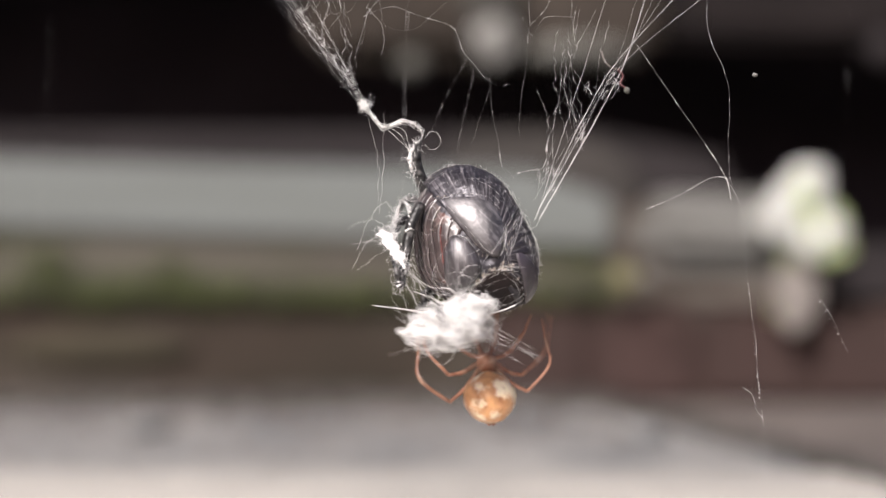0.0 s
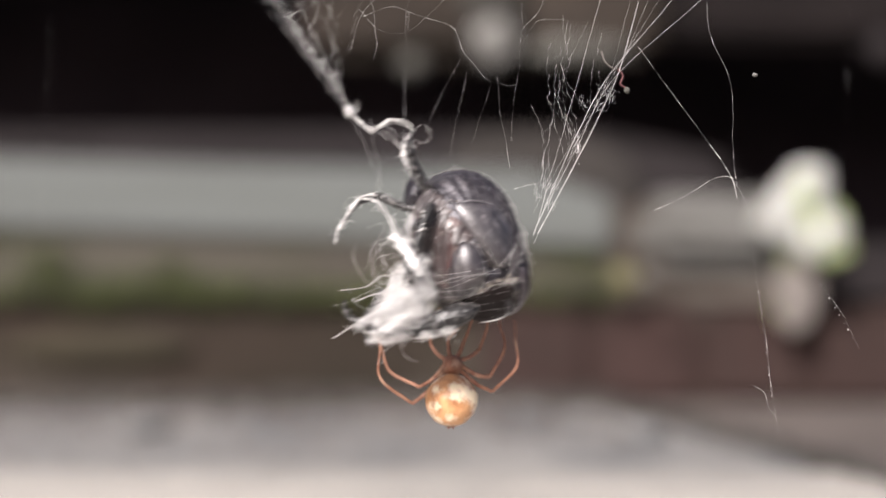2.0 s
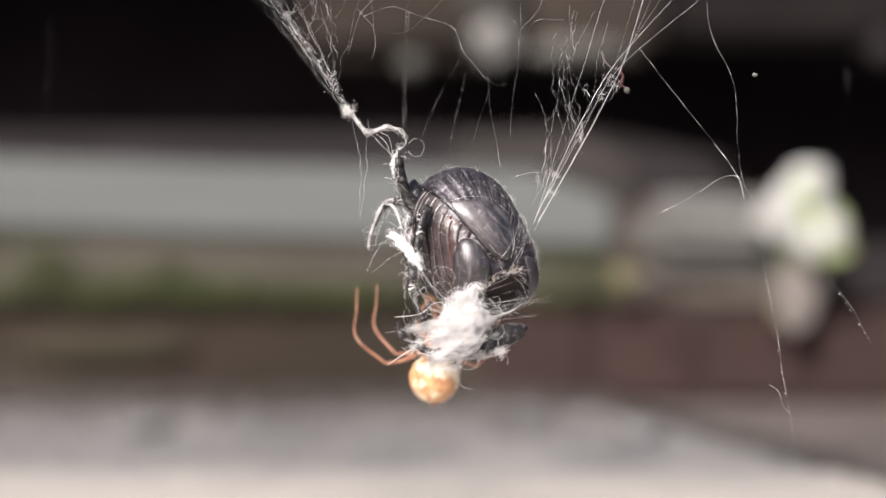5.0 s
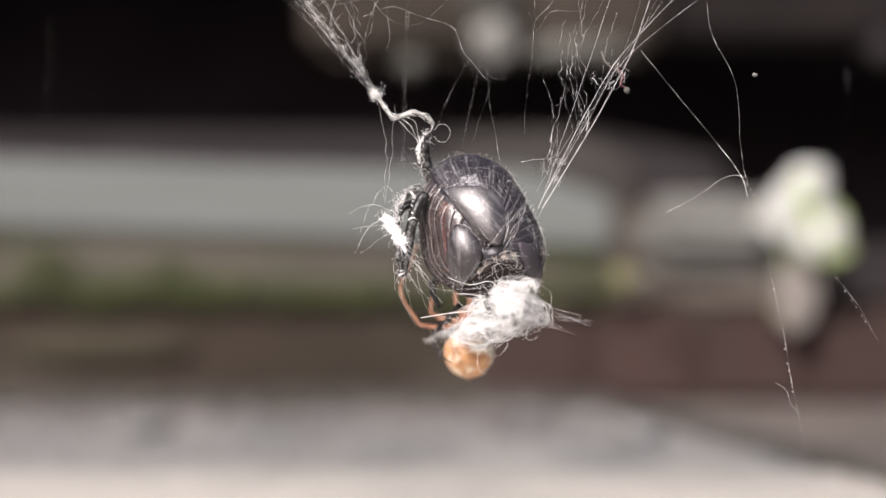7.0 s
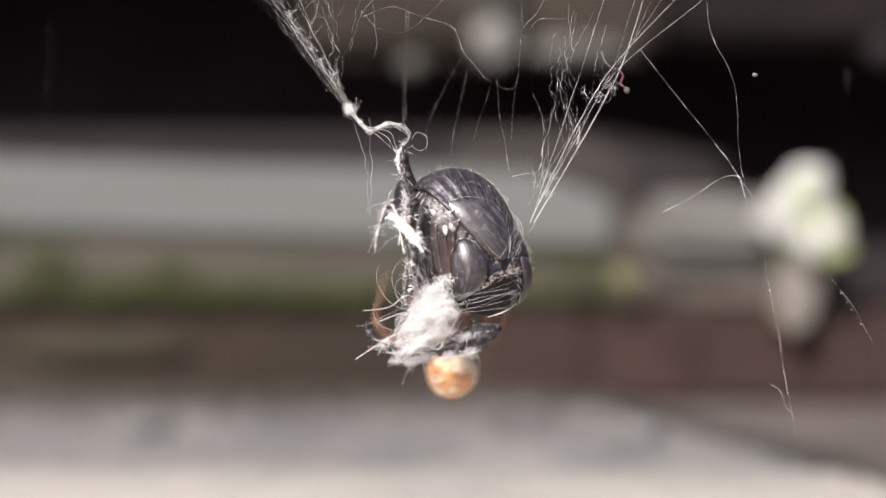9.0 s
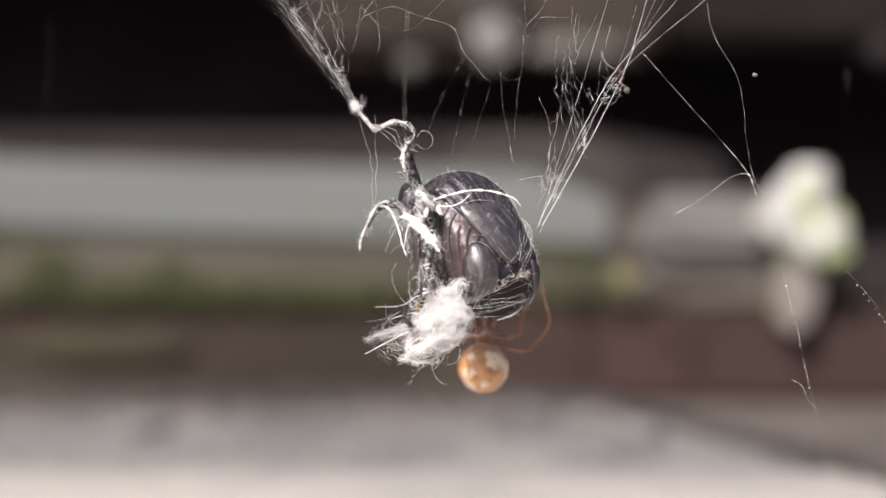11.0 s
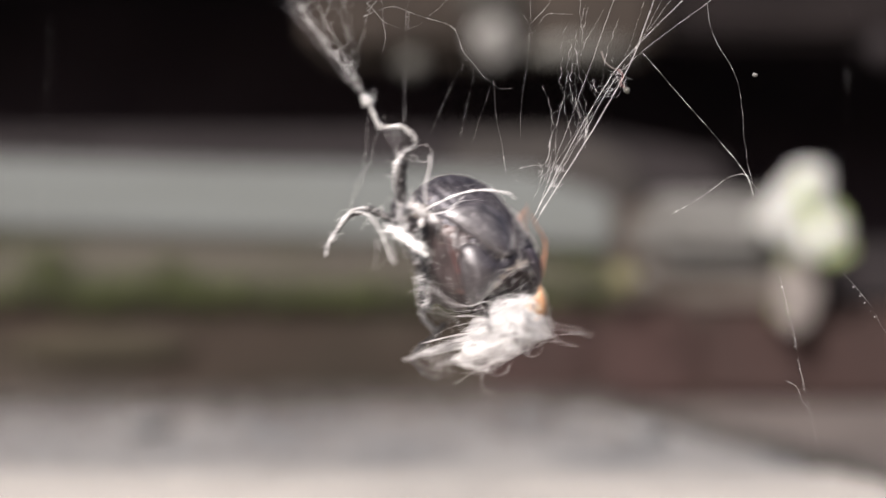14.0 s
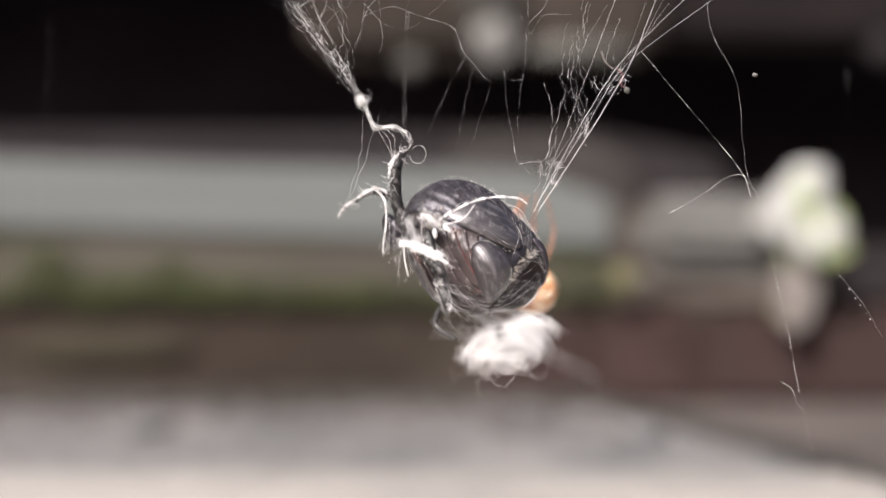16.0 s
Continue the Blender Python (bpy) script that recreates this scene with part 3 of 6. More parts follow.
def smear(points, r, seed):
    """An uneven, flattened mass of matted silk along a line, in millimetres."""
    line = bend(points, 10)
    verts, faces, n, k = [], [], len(line), 12
    for i, p in enumerate(line):
        s = i / (n - 1)
        wide = r * (0.25 + 0.95 * math.sin(math.pi * min(1, max(0, s))) ** 0.6) * (1 + 0.7 * noise.noise(Vector((s * 6, seed * 3.7, 0))) + 0.6 * noise.noise(Vector((s * 21, seed * 1.9, 3))))
        for j in range(k):
            a = 2 * math.pi * j / k
            w = wide * (1 + 0.9 * noise.noise(Vector((math.cos(a) * 2.2, math.sin(a) * 2.2, s * 14 + seed * 5.1))))
            verts.append((p + Vector((math.cos(a) * w, math.sin(a) * w * 0.7, 0.35 * r * noise.noise(Vector((a, s * 8, seed)))))) * MM)
    for i in range(n - 1):
        for j in range(k):
            a, b = i * k + j, i * k + (j + 1) % k
            faces.append((a, b, b + k, a + k))
    faces += [tuple(reversed(range(k))), tuple((n - 1) * k + j for j in range(k))]
    return verts, faces


def sleeve(points, r, count, parent, rng, coarse=1.0, stray=0.42):
    """Frost of short curling silk round a limb, in millimetres."""
    line = bend(points, 8)
    fib = Fibres()
    for i in range(count):
        k = rng.random() * (len(line) - 1.01)
        p = line[int(k)].lerp(line[int(k) + 1], k % 1) + Vector((rng.gauss(0, 0.5 * r), rng.gauss(0, 0.5 * r), rng.gauss(0, 0.5 * r)))
        along = (line[int(k) + 1] - line[int(k)]).normalized()
        way = (along * rng.choice((-1, 1)) + stray * Vector((rng.gauss(0, 1), rng.gauss(0, 1), rng.gauss(0, 1)))).normalized()
        spin = Vector((rng.gauss(0, 1), rng.gauss(0, 1), rng.gauss(0, 1))).normalized()
        turn, size, strand = rng.uniform(-0.5, 0.5), rng.uniform(0.06, 0.2), [p]
        for _ in range(6):
            way = Matrix.Rotation(turn, 3, spin) @ way
            strand.append(strand[-1] + way * size)
        fib.add([q * MM for q in strand], rng.uniform(0.007, 0.02) * coarse * MM, 0.006 * MM, 3)
    return tagged(part("silk_frost", fib.pair(), SILK, parent), kind="stuff")


def sheath(points, r0, r1, seed, sides=8):
    """Smooth silk drawn tight round a limb, lumpy along it, in millimetres."""
    line = bend(points, 9)
    verts, faces, n = [], [], len(line)
    for i, p in enumerate(line):
        s = i / (n - 1)
        r = (r0 + (r1 - r0) * s) * (1 + 0.5 * noise.noise(Vector((s * 9, seed * 2.3, 0)))) * min(1, 0.3 + 6 * s, 0.3 + 6 * (1 - s))
        along = (line[min(i + 1, n - 1)] - line[max(i - 1, 0)]).normalized()
        side = along.cross(Vector((0, 1, 0.01))).normalized()
        up = side.cross(along)
        for j in range(sides):
            a = 2 * math.pi * j / sides
            w = r * (1 + 0.35 * noise.noise(Vector((math.cos(a) * 1.6, math.sin(a) * 1.6, s * 12 + seed))))
            verts.append((p + side * w * math.cos(a) + up * w * math.sin(a)) * MM)
    for i in range(n - 1):
        for j in range(sides):
            a, b = i * sides + j, i * sides + (j + 1) % sides
            faces.append((a, b, b + sides, a + sides))
    faces += [tuple(reversed(range(sides))), tuple((n - 1) * sides + j for j in range(sides))]
    return verts, faces


def brushed(ob, p, q):
    """Unwraps a plate across and along the line from p to q, in millimetres."""
    way = (Vector(q) - Vector(p)).normalized()
    layer = ob.data.uv_layers.new(name="along")
    for loop in ob.data.loops:
        v = ob.data.vertices[loop.vertex_index].co / MM
        flat = Vector((v.x, v.z)) - Vector(p)
        layer.data[loop.index].uv = (flat.dot(Vector((-way.y, way.x))) * 0.4, flat.dot(way) * 0.4)


def build_beetle():
    rng = random.Random(21)
    top = new("beetle")
    # the inner body closes the gaps between the plates
    verts, faces = shell(0.02, math.pi - 0.05, 0.0, 2 * math.pi, lambda s, t: -0.12, 0.3, 18, 40)
    part("body", (verts, faces), CHITIN, top)
    # wing cases, ribbed lengthwise, meeting along the back
    for side in (-1, 1):
        b0, b1 = DORSAL + side * 0.015, DORSAL + side * radians(96)
        if side < 0:
            b0, b1 = b1, b0

        def rib(s, t, side=side):
            u = t if side > 0 else 1 - t
            return 0.12 + 0.035 * math.cos(u * 64 + 2.0 * noise.noise(Vector((s * 2, u * 3, side)))) * min(1, s * 6) + 0.2 * math.sin(math.pi * min(1, s * 3) / 2) + 0.06 * noise.noise(Vector((s * 5, t * 5, side)))

        def tip(t, side=side):
            u = t if side > 0 else 1 - t
            return 0.50 + 0.2 * u ** 0.7 if side > 0 else 0.50 - 0.16 * math.sin(math.pi * min(1, u * 1.2) / 2) + 0.3 * u ** 4
        lay_out(part("wing_case", shell(tip, 2.25, b0, b1, rib, 0.3, 26, 120), WINGCASE, top, "ribbed black wing case dusted with silk"), 26, 120)
    # shield behind the head
    part("neck_shield", shell(2.22, 2.9, DORSAL - 1.7, DORSAL + 1.7, lambda s, t: 0.1, 0.3, 10, 30), CHITIN, top)
    part("head", lump((1.6 * MM, 1.8 * MM, 2.3 * MM), 5, 0.1), CHITIN, top).location = (-0.8 * MM, 7.6 * MM, 1.0 * MM)
    thigh = lump((0.8 * MM, 1.2 * MM, 1.7 * MM), 8, 0.12)
    part("thigh", thigh, CHITIN, top, "smooth black thigh").location = (-4.4 * MM, 4.8 * MM, 4.0 * MM)
    # belly rings, seen edge-on round the tail
    for k in range(9):
        a0 = 0.42 + k * 0.135
        part("belly_ring", shell(a0, a0 + 0.2, DORSAL + radians(94), DORSAL + radians(214), lambda s, t, k=k: (0.26 - 0.24 * s) * min(1, t * 4) - 0.22 * max(0, 1 - t * 5) + 0.1 * noise.noise(Vector((t * 7, k * 3.1, 0))), 0.2, 5, 34),
             BELLY, top, "brown-black belly ring")
    part("skin_fold", shell(0.675, 0.70, DORSAL + radians(116), DORSAL + radians(168), lambda s, t: 0.10 + 0.1 * math.sin(math.pi * s) + 0.1 * noise.noise(Vector((t * 9, 0, 2))), 0.2, 4, 30), REDSKIN, top, "red skin between two belly rings")
    # the tail plates: one under the wing cases, the thumb-shaped last one, and the dark one below
    brushed(part("tail_plate", plate(((-3.1, 3.4), (-1.4, 3.7), (0.6, 3.5), (2.0, 2.3), (2.3, 0.4), (1.9, -1.4), (0.7, -1.2), (-1.2, 0.7)), 0.14, 0.22), PLATE, top, "shiny black tail plate with fine long streaks"), (-3, 3.6), (1.8, -1.4))
    brushed(part("tail_plate", plate(((-2.3, 0.1), (-1.3, 0.2), (-0.4, -0.6), (0.2, -1.8), (0.2, -3.0), (-0.6, -4.2), (-1.7, -4.9), (-2.6, -3.8), (-2.8, -1.6)), 0.2, 0.75), PLATE, top, "smooth shiny black thumb-shaped tail plate"), (-1.6, 0), (-1, -4.6))
    part("tail_plate", plate(((1.6, -2.5), (3.0, -3.2), (4.3, -4.3), (3.7, -5.6), (1.6, -6.0), (-0.6, -5.7), (-1.7, -5.2), (0.0, -3.8)), 0.5, -0.45, 0.5), TAILPIT, top, "dull black hollow below the tail")
    part("flap", plate(((3.1, -1.2), (4.2, -1.6), (4.9, -3.0), (4.8, -4.6), (4.2, -5.8), (3.9, -4.6), (3.6, -3.0)), 0.62, 0.12, 0.15), FLAP, top, "smooth lilac-grey flap beside the hollow")
    # silk caught along the plates' edges
    for pts in (((-3.1, 3.3), (-1.4, 3.8), (0.6, 3.6), (2.0, 2.4)), ((-3.0, 3.2), (-0.9, 1.2), (0.7, -0.9), (1.9, -1.4)), ((-2.8, -1.8), (-2.4, 0.1), (-1.2, 0.2), (-0.3, -0.7)), ((0.2, -2.0), (-0.4, -3.6), (-1.7, -4.9)), ((2.1, 2.3), (2.4, 0.4), (2.0, -1.4))):
        edge = Fibres()
        line = bend([(x, z, 0) for x, z in pts], 9)
        for _ in range(5):
            i = rng.randrange(len(line) - 7)
            run = line[i:i + rng.randint(6, 14)]
            edge.add(crinkle([over(p.x, p.y, 0.22) for p in run], 0.12 * MM, 1.0, rng), rng.uniform(0.005, 0.013) * MM, None, 3, 0.5)
        tagged(part("edge_silk", edge.pair(), SILK, top), kind="stuff")
    # legs that stick out of the wrapping
    part("leg", leg_of(((-2.0, 3.5, -3.0), (-4.6, 3.5, -5.0), (-4.0, 2.0, -7.0)), 0.4, 0.2, rng, 90), LEG, top, "bristly black leg with silk on it")
    # the leg held out to the side, its hook frosted with silk
    claw_leg = new("leg", mesh_of("leg", *leg_of(((0.0, 0, 0), (-2.6, 0.2, 0.4), (-4.9, 0, 1.3), (-6.6, -0.2, 0.9)), 0.42, 0.24, rng, 50), LEG))
    claw_leg.parent = top
    tagged(claw_leg, "bristly black leg held out, frosted with silk")
    part("claw", leg_of(((-6.6, -0.2, 0.9), (-7.6, -0.3, -0.3), (-8.6, -0.3, -1.8), (-8.7, -0.4, -2.8)), 0.2, 0.1, rng, 8), LEG, claw_leg)
    sleeve(((-3.4, 0, 0.8), (-5.0, 0, 1.4), (-6.6, -0.2, 1.0), (-7.8, -0.3, -0.6), (-8.6, -0.3, -2.0)), 0.24, 110, claw_leg, rng, 1.0, 0.2)
    part("silk_sheath", sheath(((-4.4, -0.15, 1.35), (-5.6, -0.2, 1.5), (-6.7, -0.3, 1.05), (-7.7, -0.4, -0.4), (-8.5, -0.4, -1.7), (-8.7, -0.45, -2.9)), 0.19, 0.09, 3), LEGSILK, claw_leg, "smooth white silk sheath")
    part("silk_sheath", sheath(((-6.4, -0.3, 1.2), (-5.0, -0.5, 0.9), (-3.9, -0.6, -0.6), (-3.2, -0.7, -2.4), (-2.6, -0.8, -3.6)), 0.12, 0.07, 5), LEGSILK, claw_leg, "smooth white silk sheath")
    sleeve(((-6.0, -0.2, 1.2), (-4.4, -0.3, 0.2), (-3.2, -0.4, -1.6), (-2.6, -0.6, -3.4)), 0.16, 40, claw_leg, rng, 1.0, 0.2)
    claw_leg.location = Vector((-3.6, 0.6, 2.6)) * MM
    # the leg that carries the white clot
    clot_leg = part("leg", leg_of(((-3.6, 0.5, 2.6), (-5.6, -1.6, 3.0), (-6.9, -3.4, 2.4), (-7.2, -4.6, 0.4), (-6.8, -6.2, -2.0)), 0.45, 0.25, rng, 120), LEG, top, "bristly black leg with a white silk clot")
    pts = ((-8.2, -3.6, 2.0), (-7.7, -4.6, 1.2), (-6.9, -5.6, 0.0), (-6.2, -6.4, -1.3))
    part("silk_clot", smear(pts, 0.42, 2), FLOSS, clot_leg, "uneven white silk clot on a leg")
    sleeve(pts, 0.52, 170, clot_leg, rng, 1.3, 0.3)
    sleeve(((-6.9, -3.6, 3.4), (-7.1, -4.4, 2.4), (-7.2, -4.9, 0.6)), 0.3, 120, clot_leg, rng)
    for k in range(5):
        p = Vector((-7.2, -5.0, 1.0)) + Vector((rng.gauss(0, 0.3), 0, rng.gauss(0, 1.2)))
        fib = Fibres()
        fib.add([q * MM for q in crinkle(bend([p, p + Vector((-1.2 - rng.random(), -0.3, rng.gauss(0, 0.6))), p + Vector((-2.4 - 1.6 * rng.random(), -0.4, rng.gauss(-0.4, 1.3)))], 8), 0.3, 0.001, rng)], rng.uniform(0.010, 0.018) * MM, 0.008 * MM, 4, 0.4)
        part("silk_end", fib.pair(), SILK, clot_leg, "loose curling silk end")
    # a bristly shin laid down the flank, ringed with silk
    pts = ((-4.9, -2.8, 3.0), (-5.7, -3.6, 1.2), (-6.2, -4.0, -1.4), (-6.7, -4.2, -4.2))
    shin = part("leg", leg_of(pts, 0.5, 0.4, rng, 190), LEG, top, "bristly black shin with white silk rings")
    line = bend(pts, 7)
    for i in range(3, len(line) - 1):
        if rng.random() < 0.25:
            continue
        ring = [line[i] + Vector((0.5 * math.cos(t), 0.5 * math.sin(t), 0.3 * math.sin(t + i))) for t in (2.9, 3.5, 4.1, 4.7, 5.3, 5.9)][rng.randrange(3):][:rng.choice((2, 3, 4))]
        band = Fibres()
        band.add(crinkle([r * MM for r in ring], 0.2 * MM, 1.4, rng), rng.uniform(0.05, 0.13) * MM, 0.03 * MM, 5)
        part("silk_ring", band.pair(), FLOSS, shin)
    sleeve(pts[2:], 0.5, 160, shin, rng)
    # silk drawn from the clot towards the tuft
    veil = Fibres()
    for i in range(13):
        p = Vector((-6.6, -4.4, -1.6)) + Vector((rng.gauss(0, 0.5), rng.gauss(0, 0.2), rng.gauss(0, 0.5)))
        q = Vector((-4.6, -4.6, -5.2)) + Vector((rng.gauss(0, 1.0), rng.gauss(0, 0.4), rng.gauss(0, 1.3)))
        m = p.lerp(q, 0.5) + Vector((rng.gauss(-0.2, 0.3), rng.gauss(-0.3, 0.2), 0))
        veil.add(crinkle([v * MM for v in bend([p, m, q], 8)], 0.5 * MM, 0.8, rng), rng.uniform(0.006, 0.013) * MM, 0.007 * MM, 3)
    tagged(part("silk_veil", veil.pair(), SILK, top, "thin veil of silk between leg and tuft"), kind="stuff")
    # crust of pale grains and mess where the plates meet
    for p, q, count, size in (((-2.4, -5.0), (1.2, -2.7), 90, 0.10), ((1.2, -2.7), (2.8, -2.2), 60, 0.13), ((0.6, -1.5), (-1.0, 0.6), 40, 0.06), ((2.4, -2.6), (3.6, -3.6), 40, 0.1),
                              ((2.5, -1.2), (2.9, 1.2), 20, 0.06), ((-3.1, 3.6), (-3.5, 0.6), 40, 0.07), ((-3.2, -2.0), (-3.0, -4.6), 36, 0.07)):
        p, q = Vector(p), Vector(q)
        crust, hair = bmesh.new(), Fibres()
        for i in range(count):
            made = bmesh.ops.create_icosphere(crust, subdivisions=1, radius=rng.uniform(0.3, 1.0) * size * MM)["verts"]
            at = p.lerp(q, rng.random()) + Vector((rng.gauss(0, 0.16), rng.gauss(0, 0.16)))
            bmesh.ops.transform(crust, matrix=Matrix.Translation(over(at.x, at.y, 0.36)) @ Matrix.Diagonal((1, 0.6, rng.uniform(0.7, 1.6), 1)), verts=made)
        for i in range(count // 7):
            at = p.lerp(q, rng.random()) + Vector((rng.gauss(0, 0.2), rng.gauss(0, 0.2)))
            to = at + (q - p).normalized() * rng.uniform(0.3, 1.6) + Vector((rng.gauss(0, 0.5), rng.gauss(0, 0.5)))
            hair.add(crinkle(bend([over(at.x, at.y, 0.5), over((at.x + to.x) / 2, (at.y + to.y) / 2, 0.85), over(to.x, to.y, 0.6)], 5), 0.1 * MM, 1.2, rng), rng.uniform(0.004, 0.011) * MM, 0.004 * MM, 3)
        tagged(part("crust", crust, CRUST, top, "crust of pale and dark grains"), kind="stuff")
        tagged(part("silk_curl", hair.pair(), SILK, top), kind="stuff")
    part("silk_clot", smear(((1.0, -2.6, -6.5), (2.2, -2.4, -6.2), (3.4, -2.0, -5.7), (4.0, -1.6, -5.3)), 0.13, 12), FLOSS, top, "white silk streak under the belly")
    # the jointed foot laid across the back, sheathed in silk, with a crusted clot at its root
    line = bend([(0.0, 0, 0), (1.6, -0.1, 0.45), (3.4, -0.1, 0.8), (5.2, 0, 0.75), (6.8, 0.1, 0.3), (7.6, 0.2, -0.15)], 16)
    verts, faces, k = [], [], 8
    for i, p in enumerate(line):
        s = i / (len(line) - 1) * 5.6
        r = (0.035 + 0.11 * (s % 1) ** 1.1) * (1 - 0.05 * s)
        for e in range(k):
            verts.append((p + Vector((0, math.cos(2 * math.pi * e / k) * r, math.sin(2 * math.pi * e / k) * r))) * MM)
    for i in range(len(line) - 1):
        faces += [(i * k + e, i * k + (e + 1) % k, (i + 1) * k + (e + 1) % k, (i + 1) * k + e) for e in range(k)]
    foot = part("foot", (verts, faces), SILK, top, "jointed foot sheathed in white silk")
    for pts in (((0.2, -0.2, -0.3), (1.5, -0.3, -0.5), (2.6, -0.3, -0.2), (3.6, -0.2, 0.6)), ((6.6, 0, 0.35), (7.3, 0, 0.1), (7.9, 0.1, -0.6))):
        part("spur", sheath(pts, 0.06, 0.035, 4, 6), SILK, foot, "thin white spur")
    for x, z, lean in ((-0.35, -1.0, 12), (0.75, -0.85, -28)):
        lobe = part("lobe", lump((0.2 * MM, 0.2 * MM, 0.45 * MM), 3, 0.08, 1.3, 2), FLOSS, foot, "small white lobe")
        lobe.matrix_local = pose(x * MM, -0.3 * MM, z * MM, 0, lean, 0)
    pts = ((-1.0, 0.2, 0.9), (-0.6, 0, 0.5), (-0.2, -0.1, 0.0), (0.3, -0.1, -0.4))
    part("silk_clot", smear(pts, 0.3, 9), FLOSS, foot, "crusted white silk clot")
    sleeve(pts, 0.6, 120, foot, rng, 1.2)
    grains = bmesh.new()
    for i in range(70):
        made = bmesh.ops.create_icosphere(grains, subdivisions=1, radius=rng.uniform(0.05, 0.14) * MM)["verts"]
        at = Vector(pts[0]).lerp(Vector(pts[3]), rng.random()) + Vector((rng.gauss(0.1, 0.4), rng.gauss(0, 0.2), rng.gauss(0, 0.4)))
        bmesh.ops.transform(grains, matrix=Matrix.Translation(at * MM), verts=made)
    tagged(part("crust", grains, CRUST, foot, "crust of pale and dark grains"), kind="stuff")
    # a pale bristle that stands up beside the shin
    stalk = Fibres()
    stalk.add([p * MM for p in bend([(-5.0, -4.8, 3.8), (-4.7, -5.0, 5.6), (-3.9, -5.2, 7.4), (-3.7, -5.2, 8.3)], 6)], 0.06 * MM, 0.045 * MM, 6)
    bristle = part("bristle", stalk.pair(), FLOSS, top, "pale stiff bristle standing up")
    # strands drawn tight over the armour
    drawn = Fibres()
    for i in range(46):
        if i < 5:      # a fan from the tuft to the far flank
            p, q = Vector((rng.gauss(-2.6, 0.5), rng.gauss(-5.0, 0.4))), Vector((rng.uniform(2.6, 4.6), rng.uniform(-4.6, -1.6)))
            lift, r = 0.35, rng.uniform(0.004, 0.008)
        elif i < 11:    # taut threads running down from the bright strand
            p, q = Vector((rng.gauss(3.6, 0.3), rng.gauss(2.4, 0.4))), Vector((rng.gauss(1.2, 0.5), rng.gauss(-2.0, 0.5)))
            lift, r = 0.6, rng.uniform(0.005, 0.010)
        else:           # short scratches of silk over the wing cases
            a, b = rng.uniform(0.75, 1.45), rng.uniform(-0.9, 2.3)
            c, e = a + rng.uniform(-0.2, 0.2), b + rng.choice((-1, 1)) * rng.uniform(0.2, 0.7)
            drawn.add(crinkle([on_body(a + (c - a) * k / 8, b + (e - b) * k / 8, 0.42) for k in range(9)], 0.05 * MM, 0.8, rng), rng.uniform(0.002, 0.004) * MM, None, 3)
            continue
        drawn.add(crinkle([over(*p.lerp(q, k / 12), 0.45 + lift * math.sin(math.pi * k / 12)) for k in range(13)], 0.06 * MM, 0.8, rng), r * MM, None, 3, 0.5)
    tagged(part("drawn_silk", drawn.pair(), SILK, top, "fine silk strands drawn over the armour"), kind="stuff")
    # down of loose ends
    down = Fibres()
    for i in range(620):
        a, b = rng.uniform(0.8, 1.8), rng.uniform(-1.2, 3.6)
        p = on_body(a, b, 0.4)
        q = p + (0.7 * p.normalized() + 0.8 * Vector((rng.gauss(0, 1), rng.gauss(0, 1), rng.gauss(0, 1)))).normalized() * rng.uniform(0.15, 0.5) * MM
        down.add([p, p.lerp(q, 0.5) + Vector((0, 0, 0.06 * MM)), q], 0.007 * MM, 0.004 * MM, 3)
    tagged(part("down", down.pair(), SILK, top), kind="stuff")
    return tagged(top, "glossy black beetle wrapped in white spider silk, hanging in the web", "beetle"), claw_leg, clot_leg, foot, bristle


FACE = pose(0, 0, 0, 0, 0, -48)      # the tuft's broad side, as it hangs when the parcel has swung round


def curl_line(p, a, turn, length, k, steps=24):
    """A smooth loop of silk in the tuft's broad side, in millimetres."""
    line = [p]
    for i in range(steps):
        a += turn / steps * (0.5 + 1.5 * i / steps) + 0.12 * noise.noise(p * 1.3)
        p = p + Vector((math.cos(a), 0.25 * math.sin(k + 0.2 * i), math.sin(a))) * (length / steps)
        line.append(p)
    return [FACE @ (q * MM) for q in line]


def turned(points):
    """Millimetres in the tuft's broad side to millimetres in the tuft's own space."""
    return [FACE @ Vector(p) for p in points]


def hank(rng, points, wide, count, r):
    """Locks of fine silk that stream along a line and wind round it, in millimetres."""
    line = bend(points, 8)
    n = len(line)
    fib = Fibres()
    for i in range(count):
        k = rng.random() * (n - 1.01)
        room = wide[min(3, int(3 * k / n + 0.5))]
        off = Vector((rng.gauss(0, 1), rng.gauss(0, 1), rng.gauss(0, 1))).normalized() * room * rng.random() ** 0.4
        p = line[int(k)] + off
        ahead, hold = rng.choice((-1, 1)), rng.choice((1, 1, 1, 0.6, 0.25))
        strand, steps, size = [p], 14, rng.uniform(0.12, 0.30)
        for _ in range(steps):
            at = min(range(n), key=lambda e: (line[e] - p).length_squared)
            axis = (line[min(at + 1, n - 1)] - line[max(at - 1, 0)]).normalized() * ahead
            away = p - line[at]
            room = wide[min(3, int(3 * at / n + 0.5))]
            flow = noise.noise_vector(p * 0.75 + Vector((3.1, 0, 7.7)))
            way = axis * 0.45 + 1.15 * flow + 0.25 * axis.cross(away) + 0.45 * noise.noise_vector(p * 1.9 + Vector((i % 11, 0, 0)))
            over_by = away.length / room - 0.95
            if over_by > 0:
                out = away.normalized()
                way -= out * (0.75 * max(0, way.dot(out)) + min(0.5, over_by)) * hold
            p = p + way.normalized() * size
            strand.append(p)
        fib.add([q * MM for q in strand], r * rng.uniform(0.6, 1.3) * MM, 0.5 * r * MM, 3)
    return fib


